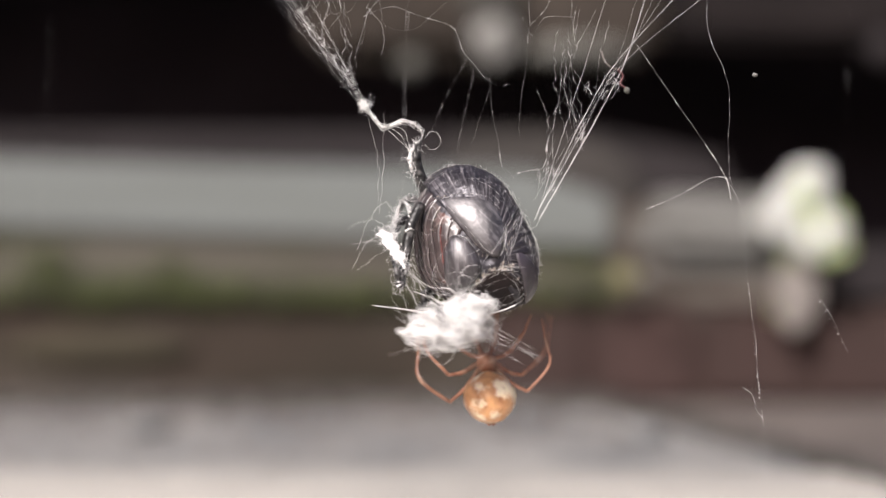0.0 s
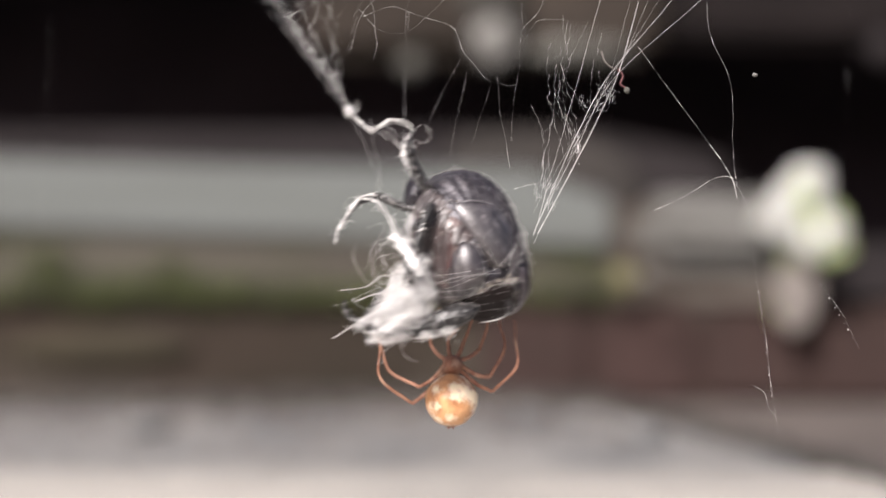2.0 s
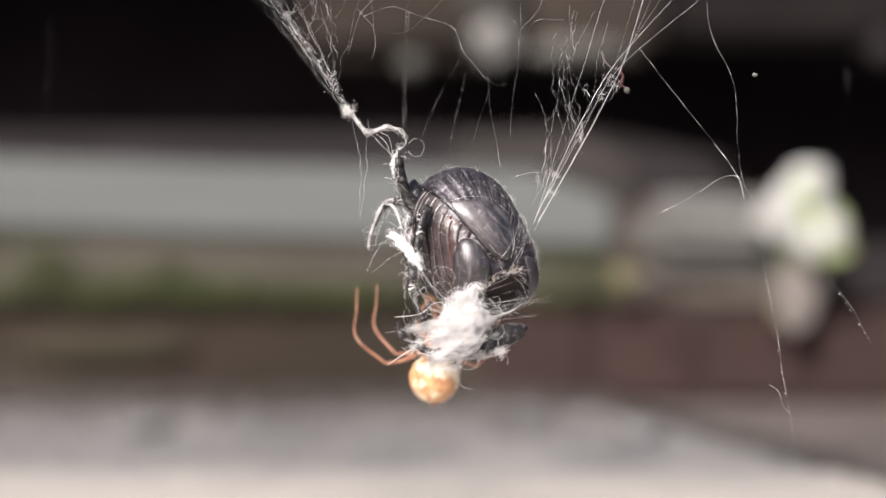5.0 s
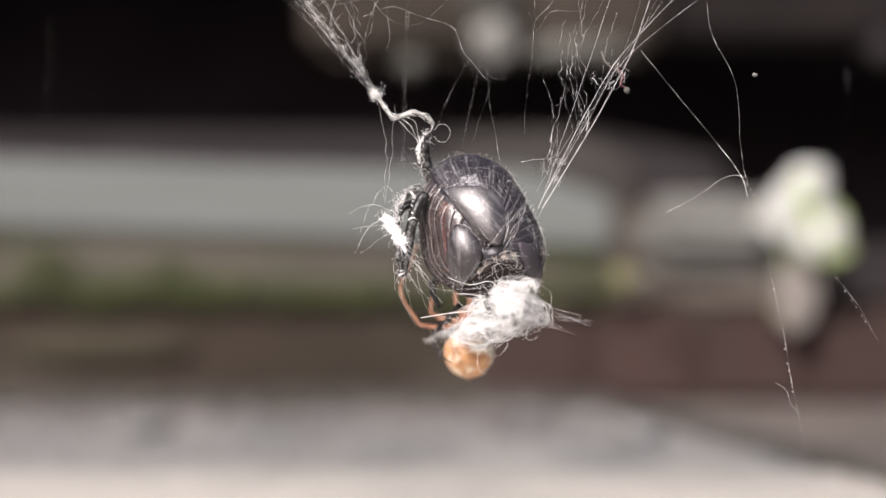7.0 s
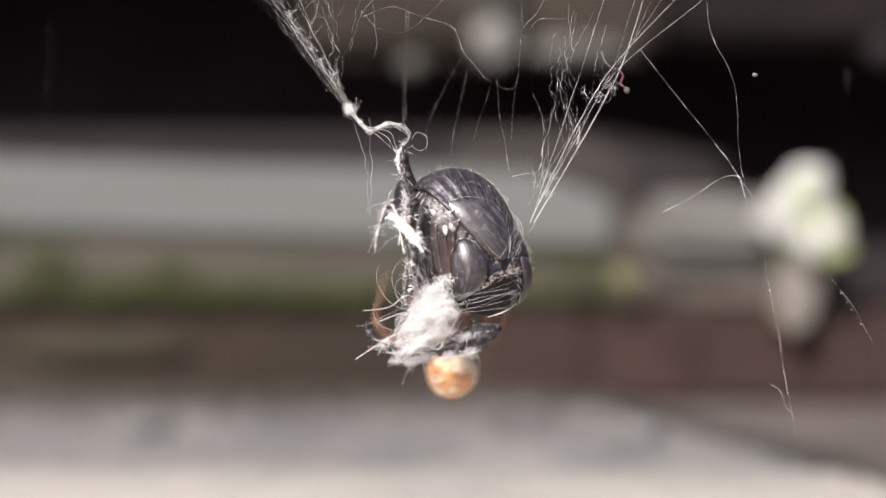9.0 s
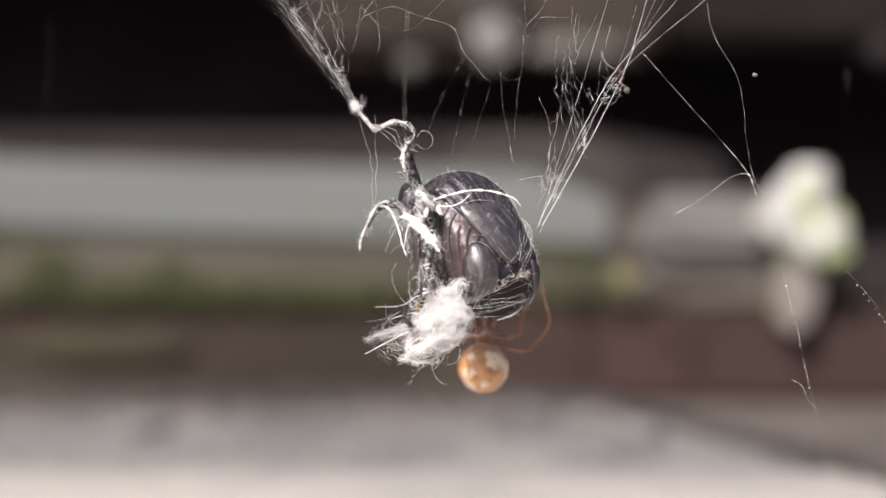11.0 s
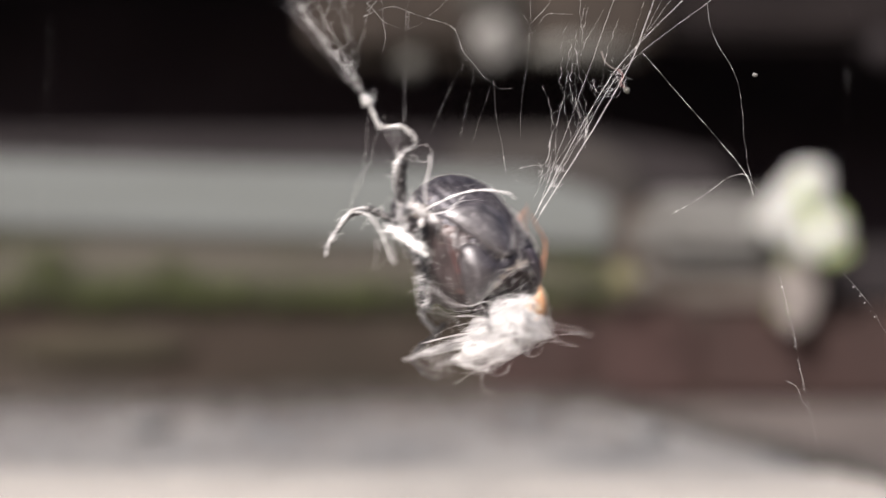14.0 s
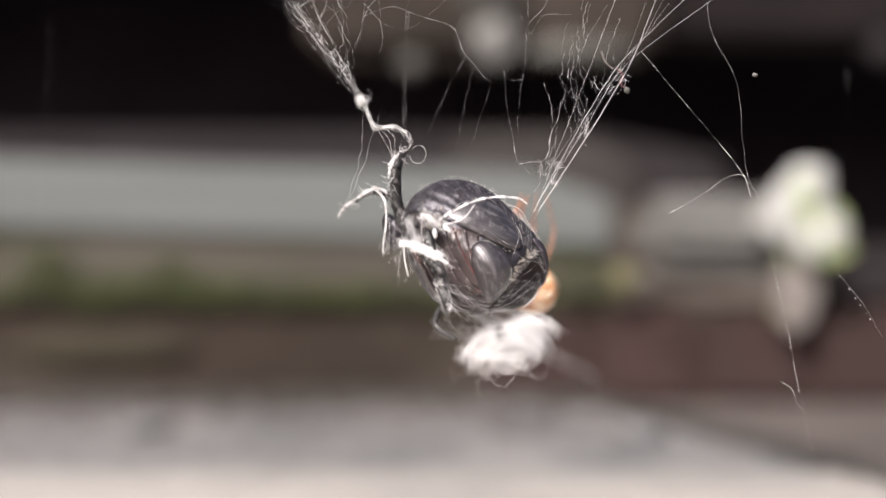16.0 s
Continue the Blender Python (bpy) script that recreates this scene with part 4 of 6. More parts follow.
def build_tuft():
    rng = random.Random(33)
    top = new("silk_tuft")
    along = (FACE.to_3x3() @ Vector((0.7, -0.1, 0.7))).normalized()
    clots = ((0.2, -0.6, 0.3, 1.1), (-0.9, -0.5, -1.2, 0.9), (0.9, -0.3, 1.5, 0.8), (0.8, -0.5, -0.8, 0.8), (-0.7, -0.2, 0.8, 0.8), (-1.3, -0.3, -2.1, 0.8), (0.1, -0.4, 2.3, 0.6), (0.6, 1.5, 0.4, 1.0), (0.9, 2.9, 0.7, 0.9), (1.1, 4.1, 0.8, 0.7))
    for k, (x, y, z, wide) in enumerate(clots):
        wide = 1.2 * wide
        clot = part("clot", lump((0.46 * wide * MM, 0.4 * wide * MM, 0.66 * wide * MM), 3 + k, 0.7, 2.6, 4), FLOSS, top, "matted white silk clot")
        mid = FACE @ Vector((x, y, z))
        clot.matrix_local = Matrix.Translation(mid * MM) @ along.to_track_quat("Z", "Y").to_matrix().to_4x4()
    # the silk itself: locks of fine threads that stream along the clots
    for pts, wide, count, r in ((((-1.7, -0.3, -2.5), (-0.5, -0.5, -0.9), (0.2, -0.6, 0.6), (0.7, -0.3, 2.4)), (1.5, 2.3, 2.1, 1.1), 1650, 0.011),
                                (((-1.4, -0.5, -2.2), (-0.4, -0.8, -0.7), (0.4, -0.8, 0.8), (0.9, -0.4, 2.2)), (1.5, 2.3, 2.1, 1.1), 300, 0.019),
                                (((0.1, -0.3, 0.1), (0.5, 1.3, 0.4), (0.9, 2.9, 0.7), (1.1, 4.5, 0.9)), (2.1, 2.1, 1.8, 1.2), 1050, 0.011),
                                (((0.1, -0.3, 0.1), (0.5, 1.3, 0.4), (0.9, 2.9, 0.7), (1.1, 4.5, 0.9)), (2.1, 2.1, 1.8, 1.2), 220, 0.019)):
        tagged(part("mat", hank(rng, turned(pts), wide, count, r).pair(), WHITESILK, top, "streaming mat of white silk"), kind="stuff")
    # stiff pale bristles that stick out of the silk
    for pts, r in ((((-0.8, -0.6, -0.4), (-3.4, -0.8, -1.6), (-6.4, -0.8, -3.5)), 0.055), (((-0.4, -0.6, 1.0), (-2.0, -0.7, 1.9), (-3.6, -0.8, 0.9), (-5.8, -0.8, 0.6)), 0.035),
                   (((-0.6, -0.6, 0.1), (-2.6, -0.8, 0.3), (-4.4, -0.8, -0.3)), 0.045)):
        fib = Fibres()
        fib.add([v * MM for v in bend(turned(pts), 9)], r * MM, 0.5 * r * MM, 6)
        part("bristle", fib.pair(), FLOSS, top, "pale stiff bristle")
    for k in range(24):
        p = Vector((rng.gauss(0, 1.2), rng.gauss(-0.7, 0.5), rng.gauss(-0.2, 1.2)))
        a = rng.choice((math.pi, 0.0, math.pi, -0.8, -2.3, 2.6, 2.2)) + rng.gauss(0, 0.5)
        fib = Fibres()
        fib.add(curl_line(p, a, rng.choice((-1, 1)) * rng.uniform(0.3, 4.6), rng.uniform(2.5, 6.8), k), rng.uniform(0.007, 0.015) * MM, 0.007 * MM, 4)
        part("silk_end", fib.pair(), SILK, top, "long curling silk end")
    # strands that fan out to the parcel's far flank
    for k in range(5):
        p = Vector((rng.gauss(0.8, 0.6), rng.gauss(-0.7, 0.3), rng.gauss(0.2, 0.9)))
        q = Vector((rng.uniform(4.5, 8.6), rng.gauss(-1.2, 0.5), rng.choice((0.8, 1.8, 2.2)) + rng.gauss(0, 0.3)))
        m = p.lerp(q, 0.5) + Vector((0, -0.4, rng.gauss(0, 0.25)))
        fib = Fibres()
        fib.add([v * MM for v in bend(turned((p, m, q)), 8)], rng.uniform(0.006, 0.013) * MM, 0.006 * MM, 4)
        part("silk_end", fib.pair(), SILK, top, "taut silk strand")
    # the hind leg under the tuft: black thigh, thin curled shin
    hind = part("hind_leg", leg_of(turned(((5.2, 0.4, -1.2), (4.2, 0.2, -1.7), (2.6, -0.2, -2.4), (0.6, -0.4, -2.8))), 0.8, 0.6, rng, 190), LEG, top, "bristly black hind leg stuck in the silk")
    thigh = lump((2.7 * MM, 1.0 * MM, 1.05 * MM), 4, 0.2, 1.2, 4)
    bmesh.ops.transform(thigh, matrix=FACE @ pose(3.5 * MM, 0.2 * MM, -1.85 * MM, 0, -20, 0), verts=thigh.verts)
    part("thigh", thigh, LEG, hind, "thick black thigh")
    part("shin", leg_of(turned(((0.6, -0.4, -2.8), (-1.6, -0.6, -3.0), (-3.4, -0.5, -2.6), (-5.2, -0.3, -1.4), (-5.5, -0.2, -0.3))), 0.42, 0.14, rng, 130), LEG, hind)
    part("rim_clot", smear(turned(((4.4, -0.6, -2.8), (2.4, -1.0, -3.3), (0.4, -1.1, -3.5), (-2.0, -0.9, -3.4), (-3.8, -0.8, -2.9))), 0.14, 5), FLOSS, hind, "white silk along the thigh")
    for q, (x, z) in enumerate(((3.4, -2.9), (1.6, -3.2), (-0.4, -3.2), (-2.4, -3.0), (-4.0, -2.2))):
        mid = FACE @ Vector((x, -0.8, z))
        tagged(part("silk_curl", floss(rng, 60, 0.45, 2.0, 0.015, mid, 1.4, (1.3, 0.8, 0.7)).pair(), SILK, hind), kind="stuff")
    # the other hind leg, stretched out in a flat sheath of silk
    reach = part("hind_leg", leg_of(((0, 0, 0), (-4.4, -0.3, 0.1), (-8.0, -0.2, 0.2), (-11.8, 0, 0)), 0.06, 0.1, rng, 12), LEG, top, "thin black leg in a flat silk sheath")
    part("foot", leg_of(((-11.8, 0, 0), (-10.4, 0.2, 0.9), (-8.8, 0.3, 1.4), (-7.4, 0.6, 2.3)), 0.16, 0.26, rng, 30), LEG, reach, "dark bent foot")
    part("foot", leg_of(((-11.8, 0, 0), (-10.6, -0.1, -1.5), (-8.8, -0.2, -2.7)), 0.08, 0.05, rng, 8), LEG, reach, "thin dark foot")
    wrap = Fibres()
    for i in range(60):
        a = Vector((rng.gauss(-0.4, 1.4), rng.gauss(-0.2, 0.3), rng.gauss(0.1, 0.6)))
        b = Vector((-11.9 + abs(rng.gauss(0, 2.6)), rng.gauss(0, 0.25), rng.gauss(0, 0.2)))
        wrap.add([p * MM for p in bend([a, a.lerp(b, 0.5) + Vector((0, -0.2, rng.gauss(0, 0.35))), b], 6)], rng.uniform(0.006, 0.013) * MM, 0.007 * MM, 3)
    for i in range(26):
        a = Vector((rng.uniform(-11.5, -6), rng.gauss(0, 0.2), rng.gauss(0, 0.2)))
        b = Vector((rng.uniform(-9.5, -3), rng.gauss(-0.2, 0.3), rng.uniform(-2.8, -1.4)))
        wrap.add([p * MM for p in bend([a, a.lerp(b, 0.5) + Vector((-0.5, -0.1, -0.3)), b], 6)], rng.uniform(0.004, 0.008) * MM, 0.004 * MM, 3)
    tagged(part("sheath", wrap.pair(), SILK, reach, "flat white silk sheath"), kind="stuff")
    part("rope", smear(((-11.6, 0, 0.15), (-8.5, -0.2, 0.2), (-5.0, -0.3, 0.1), (-2.0, -0.2, 0.1)), 0.12, 6), FLOSS, reach, "matted white rope of silk")
    sleeve(((-11.9, 0, 0), (-8.5, -0.2, 0.2), (-5.0, -0.2, 0.1), (-1.5, -0.1, 0.1)), 0.28, 300, reach, rng)
    tagged(top, "white tuft of matted spider silk round the beetle's hind legs", "silk")
    return top, hind, reach


def build_snagged_leg():
    """The leg by which the parcel hangs, from the strand's knot down to the body."""
    rng = random.Random(44)
    top = new("snagged_leg")
    part("shin", leg_of(((4.3, 0, -3.0), (4.3, 0, -4.2), (4.6, 0.2, -5.6), (5.4, 0.4, -7.6), (7.2, 0.3, -10.0)), 0.46, 0.55, rng, 100), LEG, top, "bristly black shin")
    rope = ((0.0, 0, 0.1), (0.7, 0, -0.8), (1.55, 0, -1.6), (3.0, 0.05, -1.1), (4.4, 0.1, -1.45), (5.0, 0.1, -2.2))
    hook = ((4.9, 0.1, -2.0), (4.7, 0.1, -2.7), (4.2, 0, -3.3), (4.1, 0, -4.0))
    part("foot", leg_of(rope[3:] + hook[1:], 0.12, 0.22, rng, 12), LEG, top)
    part("silk_rope", sheath(rope, 0.07, 0.12, 7), LEGSILK, top, "white silk drawn tight round the foot")
    silk, dim = Fibres(), Fibres()
    for i in range(40):
        off = rng.uniform(0, 6.28)
        pts = [Vector(p) + (0.12 + 0.26 * rng.random()) * Vector((0.3 * math.sin(off + 2.1 * k), math.cos(off + 2.1 * k), math.sin(off + 2.1 * k))) for k, p in enumerate(rope + (hook[2:] if i % 3 == 0 else ()))]
        (silk if i % 3 == 0 else dim).add([p * MM for p in bend(pts[rng.choice((0, 0, 1, 2)):], 6)], rng.uniform(0.006, 0.02) * MM, 0.008 * MM, 3, 0.6)
    part("silk_wrap", dim.pair(), LEGSILK, top, "dull silk wrapped round the foot")
    for r in (0.9,):
        loop = [Vector((5.1 + r * (1 + math.sin(t)) * 0.8, 0.2 - r * 0.3, -2.75 + 0.9 * r * math.cos(t))) for t in (-1.2, -0.4, 0.4, 1.2, 2.0, 2.8, 3.6, 4.3)]
        silk.add([p * MM for p in bend(loop, 6)], 0.013 * MM, 0.011 * MM, 4)
    for x, z in ((1.9, -1.8), (2.2, -1.7), (2.6, -1.5)):
        pts = [(x, -0.1, z), (x + 0.8, -0.2, z - 0.7 + rng.gauss(0, 0.1)), (3.9, -0.3, -3.8)]
        silk.add(crinkle([p * MM for p in bend(pts, 8)], 0.1 * MM, 1.0, rng), 0.02 * MM, 0.016 * MM, 4, 0.5)
    part("silk_wrap", silk.pair(), SILK, top, "shining white silk wrapped round the foot")
    part("silk_clot", smear(((4.5, -0.3, -2.8), (4.0, -0.4, -3.6), (3.85, -0.4, -4.6), (4.0, -0.3, -5.6)), 0.16, 14), LEGSILK, top, "white silk matted on the shin")
    part("silk_wrap", floss(rng, 70, 0.3, 1.6, 0.010, (4.3, 0, -3.4), 1.5, (0.8, 0.9, 2.0)).pair(), SILK, top)
    sleeve(((4.2, -0.1, -3.2), (4.1, -0.2, -4.2), (4.2, 0, -5.6), (4.9, 0.2, -7.0)), 0.42, 110, top, rng, 1.2, 0.3)
    drop = Fibres()
    for x0, x1, z1 in ((0.1, 1.0, -8.8), (1.5, 1.1, -9.2)):
        pts = crinkle([p * MM for p in bend([(x0, 0, -0.4), ((x0 + x1) / 2 + rng.gauss(0, 0.2), 0, z1 / 2), (x1, -0.6, z1)], 14)], 0.3 * MM, 0.8, rng)
        drop.add(pts, 0.011 * MM, 0.012 * MM, 3)
    part("hanging_threads", drop.pair(), THREAD, top, "thin silk threads hanging from the knot")
    return tagged(top, "black beetle leg snagged in a silk knot", "leg")


def build_left_strand():
    rng = random.Random(55)
    top = new("silk_strand")
    lines = []
    for i in range(20):
        e = Vector((-11.3 + rng.gauss(0, 1.25), rng.gauss(0, 1.0), 15.2 + rng.gauss(0, 0.6)))
        s = Vector((-11.3, 0, 15.2)) * rng.choice((0.0, 0.0, 0.0, 0.08, 0.15, 0.25)) + Vector((rng.gauss(0, 0.2), rng.gauss(0, 0.2), rng.gauss(0, 0.2)))
        mid = s.lerp(e, 0.45) + Vector((rng.gauss(0.2, 0.35), rng.gauss(0, 0.3), rng.gauss(0.15, 0.3)))
        lines.append((crinkle([p * MM for p in bend([s, mid, e], 20)], rng.uniform(0.08, 0.45) * MM, 1.2, rng), rng.uniform(0.004, 0.011) * MM, 0.006 * MM))
    each("thread", lines[:10], SILK, top, "bright silk thread")
    each("thread", lines[10:], THREAD, top, "dim silk thread")
    lines = []
    for i in range(14):
        s0 = rng.uniform(0.0, 0.75)
        s = Vector((-11.3, 0, 15.2)) * s0 * 0.8 + Vector((rng.gauss(0.3, 0.2), 0, 0))
        e = Vector((rng.uniform(-7.0, 3.0), rng.uniform(-2, 3), rng.uniform(9.5, 15)))
        mid = s.lerp(e, 0.5) + Vector((rng.gauss(0.6, 0.7), rng.gauss(0, 0.5), rng.gauss(-0.3, 0.7)))
        lines.append((crinkle([p * MM for p in bend([s, mid, e], 24)], rng.uniform(0.3, 0.9) * MM, 0.9, rng), rng.uniform(0.005, 0.011) * MM, 0.007 * MM))
    each("thread", lines, THREAD, top, "crinkled thin side thread")
    part("thread_knot", floss(rng, 160, 0.2, 1.6, 0.012, (-0.3, 0, 0.4), 0.9, (1.1, 0.8, 1.6)).pair(), SILK, top, "dense white knot")
    bits = Fibres()
    for i in range(60):
        p = Vector((-11.3, 0, 15.2)) * rng.uniform(0.02, 0.9) + Vector((rng.gauss(0.3, 0.5), rng.gauss(0, 0.3), rng.gauss(0, 0.3)))
        bits.add([p * MM, (p + Vector((rng.gauss(0, 0.06), 0, rng.gauss(0, 0.08)))) * MM], rng.uniform(0.012, 0.035) * MM, None, 5)
    tagged(part("silk_specks", bits.pair(), SILK, top), kind="stuff")
    for i in range(7):
        mid = Vector((-11.3, 0, 15.2)) * (0.04 + 0.085 * i) + Vector((rng.gauss(0.4, 0.25), rng.gauss(0, 0.2), rng.gauss(0.1, 0.2)))
        tagged(part("silk_curl", floss(rng, 9, 0.3, 1.7, 0.009, mid, 1.6, (1.0, 0.8, 1.3)).pair(), SILK, top), kind="stuff")
    return tagged(top, "tight strand of many white silk threads ending in a knot", "silk strand")


def build_right_strand():
    rng = random.Random(66)
    top = new("silk_strand")
    lines = []
    for x, z, r in ((6.3, 19.0, 0.012), (9.8, 19.0, 0.024), (12.2, 19.0, 0.018), (14.6, 19.0, 0.013), (10.4, 19.0, 0.006), (11.2, 19.0, 0.006), (9.0, 19.0, 0.005)):
        s = Vector((rng.gauss(-0.2, 0.25), rng.gauss(-0.6, 0.3), rng.gauss(-0.5, 0.8)))
        e = Vector((x, rng.gauss(0, 0.8), z))
        knot = Vector((7.4 + rng.gauss(0, 0.25), 0, 12.9)) if x > 8 else s.lerp(e, 0.66)
        pts = crinkle([p * MM for p in bend([s, s.lerp(knot, 0.5) + Vector((rng.gauss(0, 0.2), 0, 0)), knot, e, e + (e - knot) * 0.4], 12)], 0.06 * MM, 0.4, rng)
        lines.append((pts, r * MM, r * 0.8 * MM))
    each("thread", lines, SILK, top, "straight bright silk thread", 0.25)
    lines = []
    for i in range(14):
        s0 = rng.uniform(0.15, 0.9)
        s = Vector((7.2, 0, 12.9)) * s0 + Vector((rng.gauss(-0.2, 0.3), 0, 0))
        if rng.random() < 0.5:
            e = s + Vector((rng.uniform(-2.0, 1.5), rng.gauss(0, 0.8), rng.uniform(3, 9)))
        else:
            e = Vector((rng.uniform(2.0, 5.5), rng.gauss(0, 1.5), rng.uniform(14, 20)))
        mid = s.lerp(e, 0.5) + Vector((rng.gauss(-0.7, 0.7), rng.gauss(0, 0.5), rng.gauss(0, 0.6)))
        lines.append((crinkle([p * MM for p in bend([s, mid, e], 24)], rng.uniform(0.15, 0.7) * MM, 1.2, rng), rng.uniform(0.006, 0.015) * MM, 0.009 * MM))
    loop = bend([(-1.6, 0, 3.6), (-0.4, 0, 3.9), (0.8, 0, 4.2), (1.3, 0, 6.5), (1.9, 0, 8.6), (2.3, 0, 12.0)], 10)
    lines.append((crinkle([p * MM for p in loop], 0.3 * MM, 0.6, rng), 0.026 * MM, 0.018 * MM))
    each("thread", lines, THREAD, top, "crinkled side thread")
    for i in range(12):
        mid = Vector((7.4, 0, 12.9)) * rng.uniform(0.15, 1.05) + Vector((rng.gauss(-0.5, 0.6), rng.gauss(0, 0.3), rng.gauss(0.3, 0.4)))
        tagged(part("silk_curl", floss(rng, 7, 0.35, 2.0, 0.008, mid, 1.8, (0.9, 0.8, 1.4)).pair(), SILK, top), kind="stuff")
    return tagged(top, "spread strand of bright silk threads stuck to the beetle", "silk strand")


def threads(name, lines, label, rng, material=THREAD):
    """Single threads of the web; each line is its points, thickness and crinkle, in millimetres."""
    top = new(name)
    each("thread", [(crinkle(bend(pts, 16), amount * MM, 0.35, rng), r * MM, r * 0.8 * MM) for pts, r, amount in lines], material, top)
    return tagged(top, label, "web", "single threads of the web" if name == "web_thread" else "")


def build_web():
    rng = random.Random(77)
    mid = threads("web_tangle", [
        ([web(2.2, 17.0, 6), web(0.5, 14.0, 6), web(-1.2, 10.0, 6)], 0.008, 0.05),
        ([web(2.8, 16.0, 5), web(1.9, 12.0, 5), web(1.2, 8.5, 5)], 0.007, 0.05),
        ([web(7.0, 20.5), web(7.9, 19.0), web(9.0, 20.4), web(11.5, 20.6)], 0.009, 0.35),
        ([web(-6.8, 21.5), web(-4.6, 19.6), web(-2.0, 19.9), web(1.0, 22.5)], 0.009, 0.5),
        ([web(-6.0, 23), web(-5.2, 20.0), web(-5.6, 17.0)], 0.013, 0.5),
        ([web(-4.0, 24), web(-6.6, 20.6), web(-7.6, 17.5)], 0.013, 0.5),
        ([web(7.6, 22), web(7.5, 18.0), web(7.0, 14.0), web(6.7, 9.8)], 0.006, 0.35),
        ([web(10, 23), web(8.8, 21.0), web(7.6, 19.4), web(7.5, 18.2)], 0.013, 0.4)], "crinkled single silk threads high in the web", rng)
    threads("web_thread", [([web(-7.0, 20.6), web(-4.4, 21.6), web(-1.6, 20.6), web(0.8, 19.4), web(2.0, 17.2), web(3.2, 15.6), web(4.3, 14.7)], 0.014, 0.45),
                           ([web(4.3, 14.7), web(3.4, 12.0, 2), web(2.6, 9.4, 4)], 0.006, 0.1)], "crinkled dotted thread slung across the web", rng)
    swing = threads("web_thread", [([web(4.1, 15.2), web(4.6, 11.0), web(5.2, 7.2)], 0.022, 0.14), ([web(4.1, 15.0), web(4.9, 14.5), web(5.8, 14.6)], 0.012, 0.4),
                                   ([web(5.2, 7.4), web(5.9, 7.0), web(6.4, 6.2)], 0.012, 0.3)], "bright short thread hanging above the beetle", rng)
    threads("web_thread", [([web(-3.0, 26, 14), web(-3.3, 17, 14), web(-3.6, 4, 13)], 0.018, 0.02)], "single straight thread of the web further back", rng)
    threads("web_thread", [([web(-34.5, 26, 34), web(-35.2, 10, 34), web(-36.5, -14, 34)], 0.003, 0.05)], "faint blurred thread of the web far back", rng)
    threads("web_thread", [([web(36.0, 26, 24), web(35.6, 10, 24), web(34.5, -2, 24)], 0.003, 0.05)], "faint upright thread of the web far back", rng)
    loose = new("loose_thread")
    loose.location = web(23.3, 22.05)
    lines = []
    base = web(23.3, 22.05)
    for pts, r, amount in (
            ([(23.3, 24), (23.3, 22.0), (23.7, 18.5), (25.3, 14.5), (25.3, 7.5), (25.6, 5.5)], 0.015, 0.15),
            ([(17.2, 18.0), (20.3, 13.5), (23.2, 9.3)], 0.015, 0.08),
            ([(23.2, 9.3), (24.3, 7.6), (25.3, 5.9), (25.5, 4.4)], 0.036, 0.15),
            ([(25.3, 5.9), (26.4, 3.4), (27.0, -3.0), (27.6, -8.0), (28.1, -13.0), (28.6, -18.0), (28.7, -23)], 0.013, 0.12),
            ([(25.3, 6.1), (24.4, 6.4), (23.2, 6.1), (21.0, 4.8), (18.0, 3.5)], 0.027, 0.08),
            ([(26.5, -12.2), (27.4, -13.0), (27.7, -14.2), (28.3, -14.9)], 0.027, 0.12),
            ([(32.6, -3.3), (34.4, -6.0), (35.9, -9.2)], 0.015, 0.1)):
        lines.append(([p - base for p in crinkle(bend([web(*p) for p in pts], 14), amount * MM, 0.5, rng)], r * MM, r * 0.8 * MM))
    each("thread", lines, THREAD, loose)
    for i in range(20):
        drops = bmesh.new()
        bmesh.ops.create_icosphere(drops, subdivisions=1, radius=rng.uniform(0.025, 0.06) * MM)
        s = rng.random()
        p = web(27.0 + 1.1 * s, -3.0 - 11 * s) if i < 13 else web(32.6 + 3.3 * s, -3.3 - 5.9 * s)
        part("silk_bead", drops, SILK, loose).location = p - base
    tagged(loose, "loose drifting silk thread with a curled end", "web")
    # a dry plant fragment caught in the threads
    bit = new("plant_fragment")
    bit.location = web(15.2, 16.2, 3)
    stalk = Fibres()
    stalk.add([p * MM for p in bend([(-1.2, 0, 1.3), (-0.9, 0, 0.4), (-0.2, 0, -0.2), (0.4, 0, -0.3)], 6)], 0.07 * MM, 0.04 * MM, 6)
    part("stalk", stalk.pair(), DEADLEAF, bit, "pale dry stalk")
    curl = Fibres()
    curl.add([p * MM for p in bend([(0.3, 0, -0.3), (0.75, 0, -0.9), (0.5, 0, -1.6), (1.0, 0, -2.0)], 6)], 0.1 * MM, 0.07 * MM, 6)
    part("curl", curl.pair(), DARKRED, bit, "reddish curled stem")
    part("bud", lump((0.28 * MM, 0.25 * MM, 0.32 * MM), 4, 0.2, level=2), MIDLICHEN, bit).location = (1.1 * MM, 0, -2.2 * MM)
    tagged(bit, "dry plant fragment with a red curl caught in the web", "plant debris")
    speck = part("web_speck", lump((0.25 * MM, 0.2 * MM, 0.2 * MM), 6, 0.3, level=2), LICHEN)
    speck.location = web(27.6, 15.4, -3)
    tagged(speck, "tiny pale speck hanging in the web", "debris")
    return mid, loose, swing


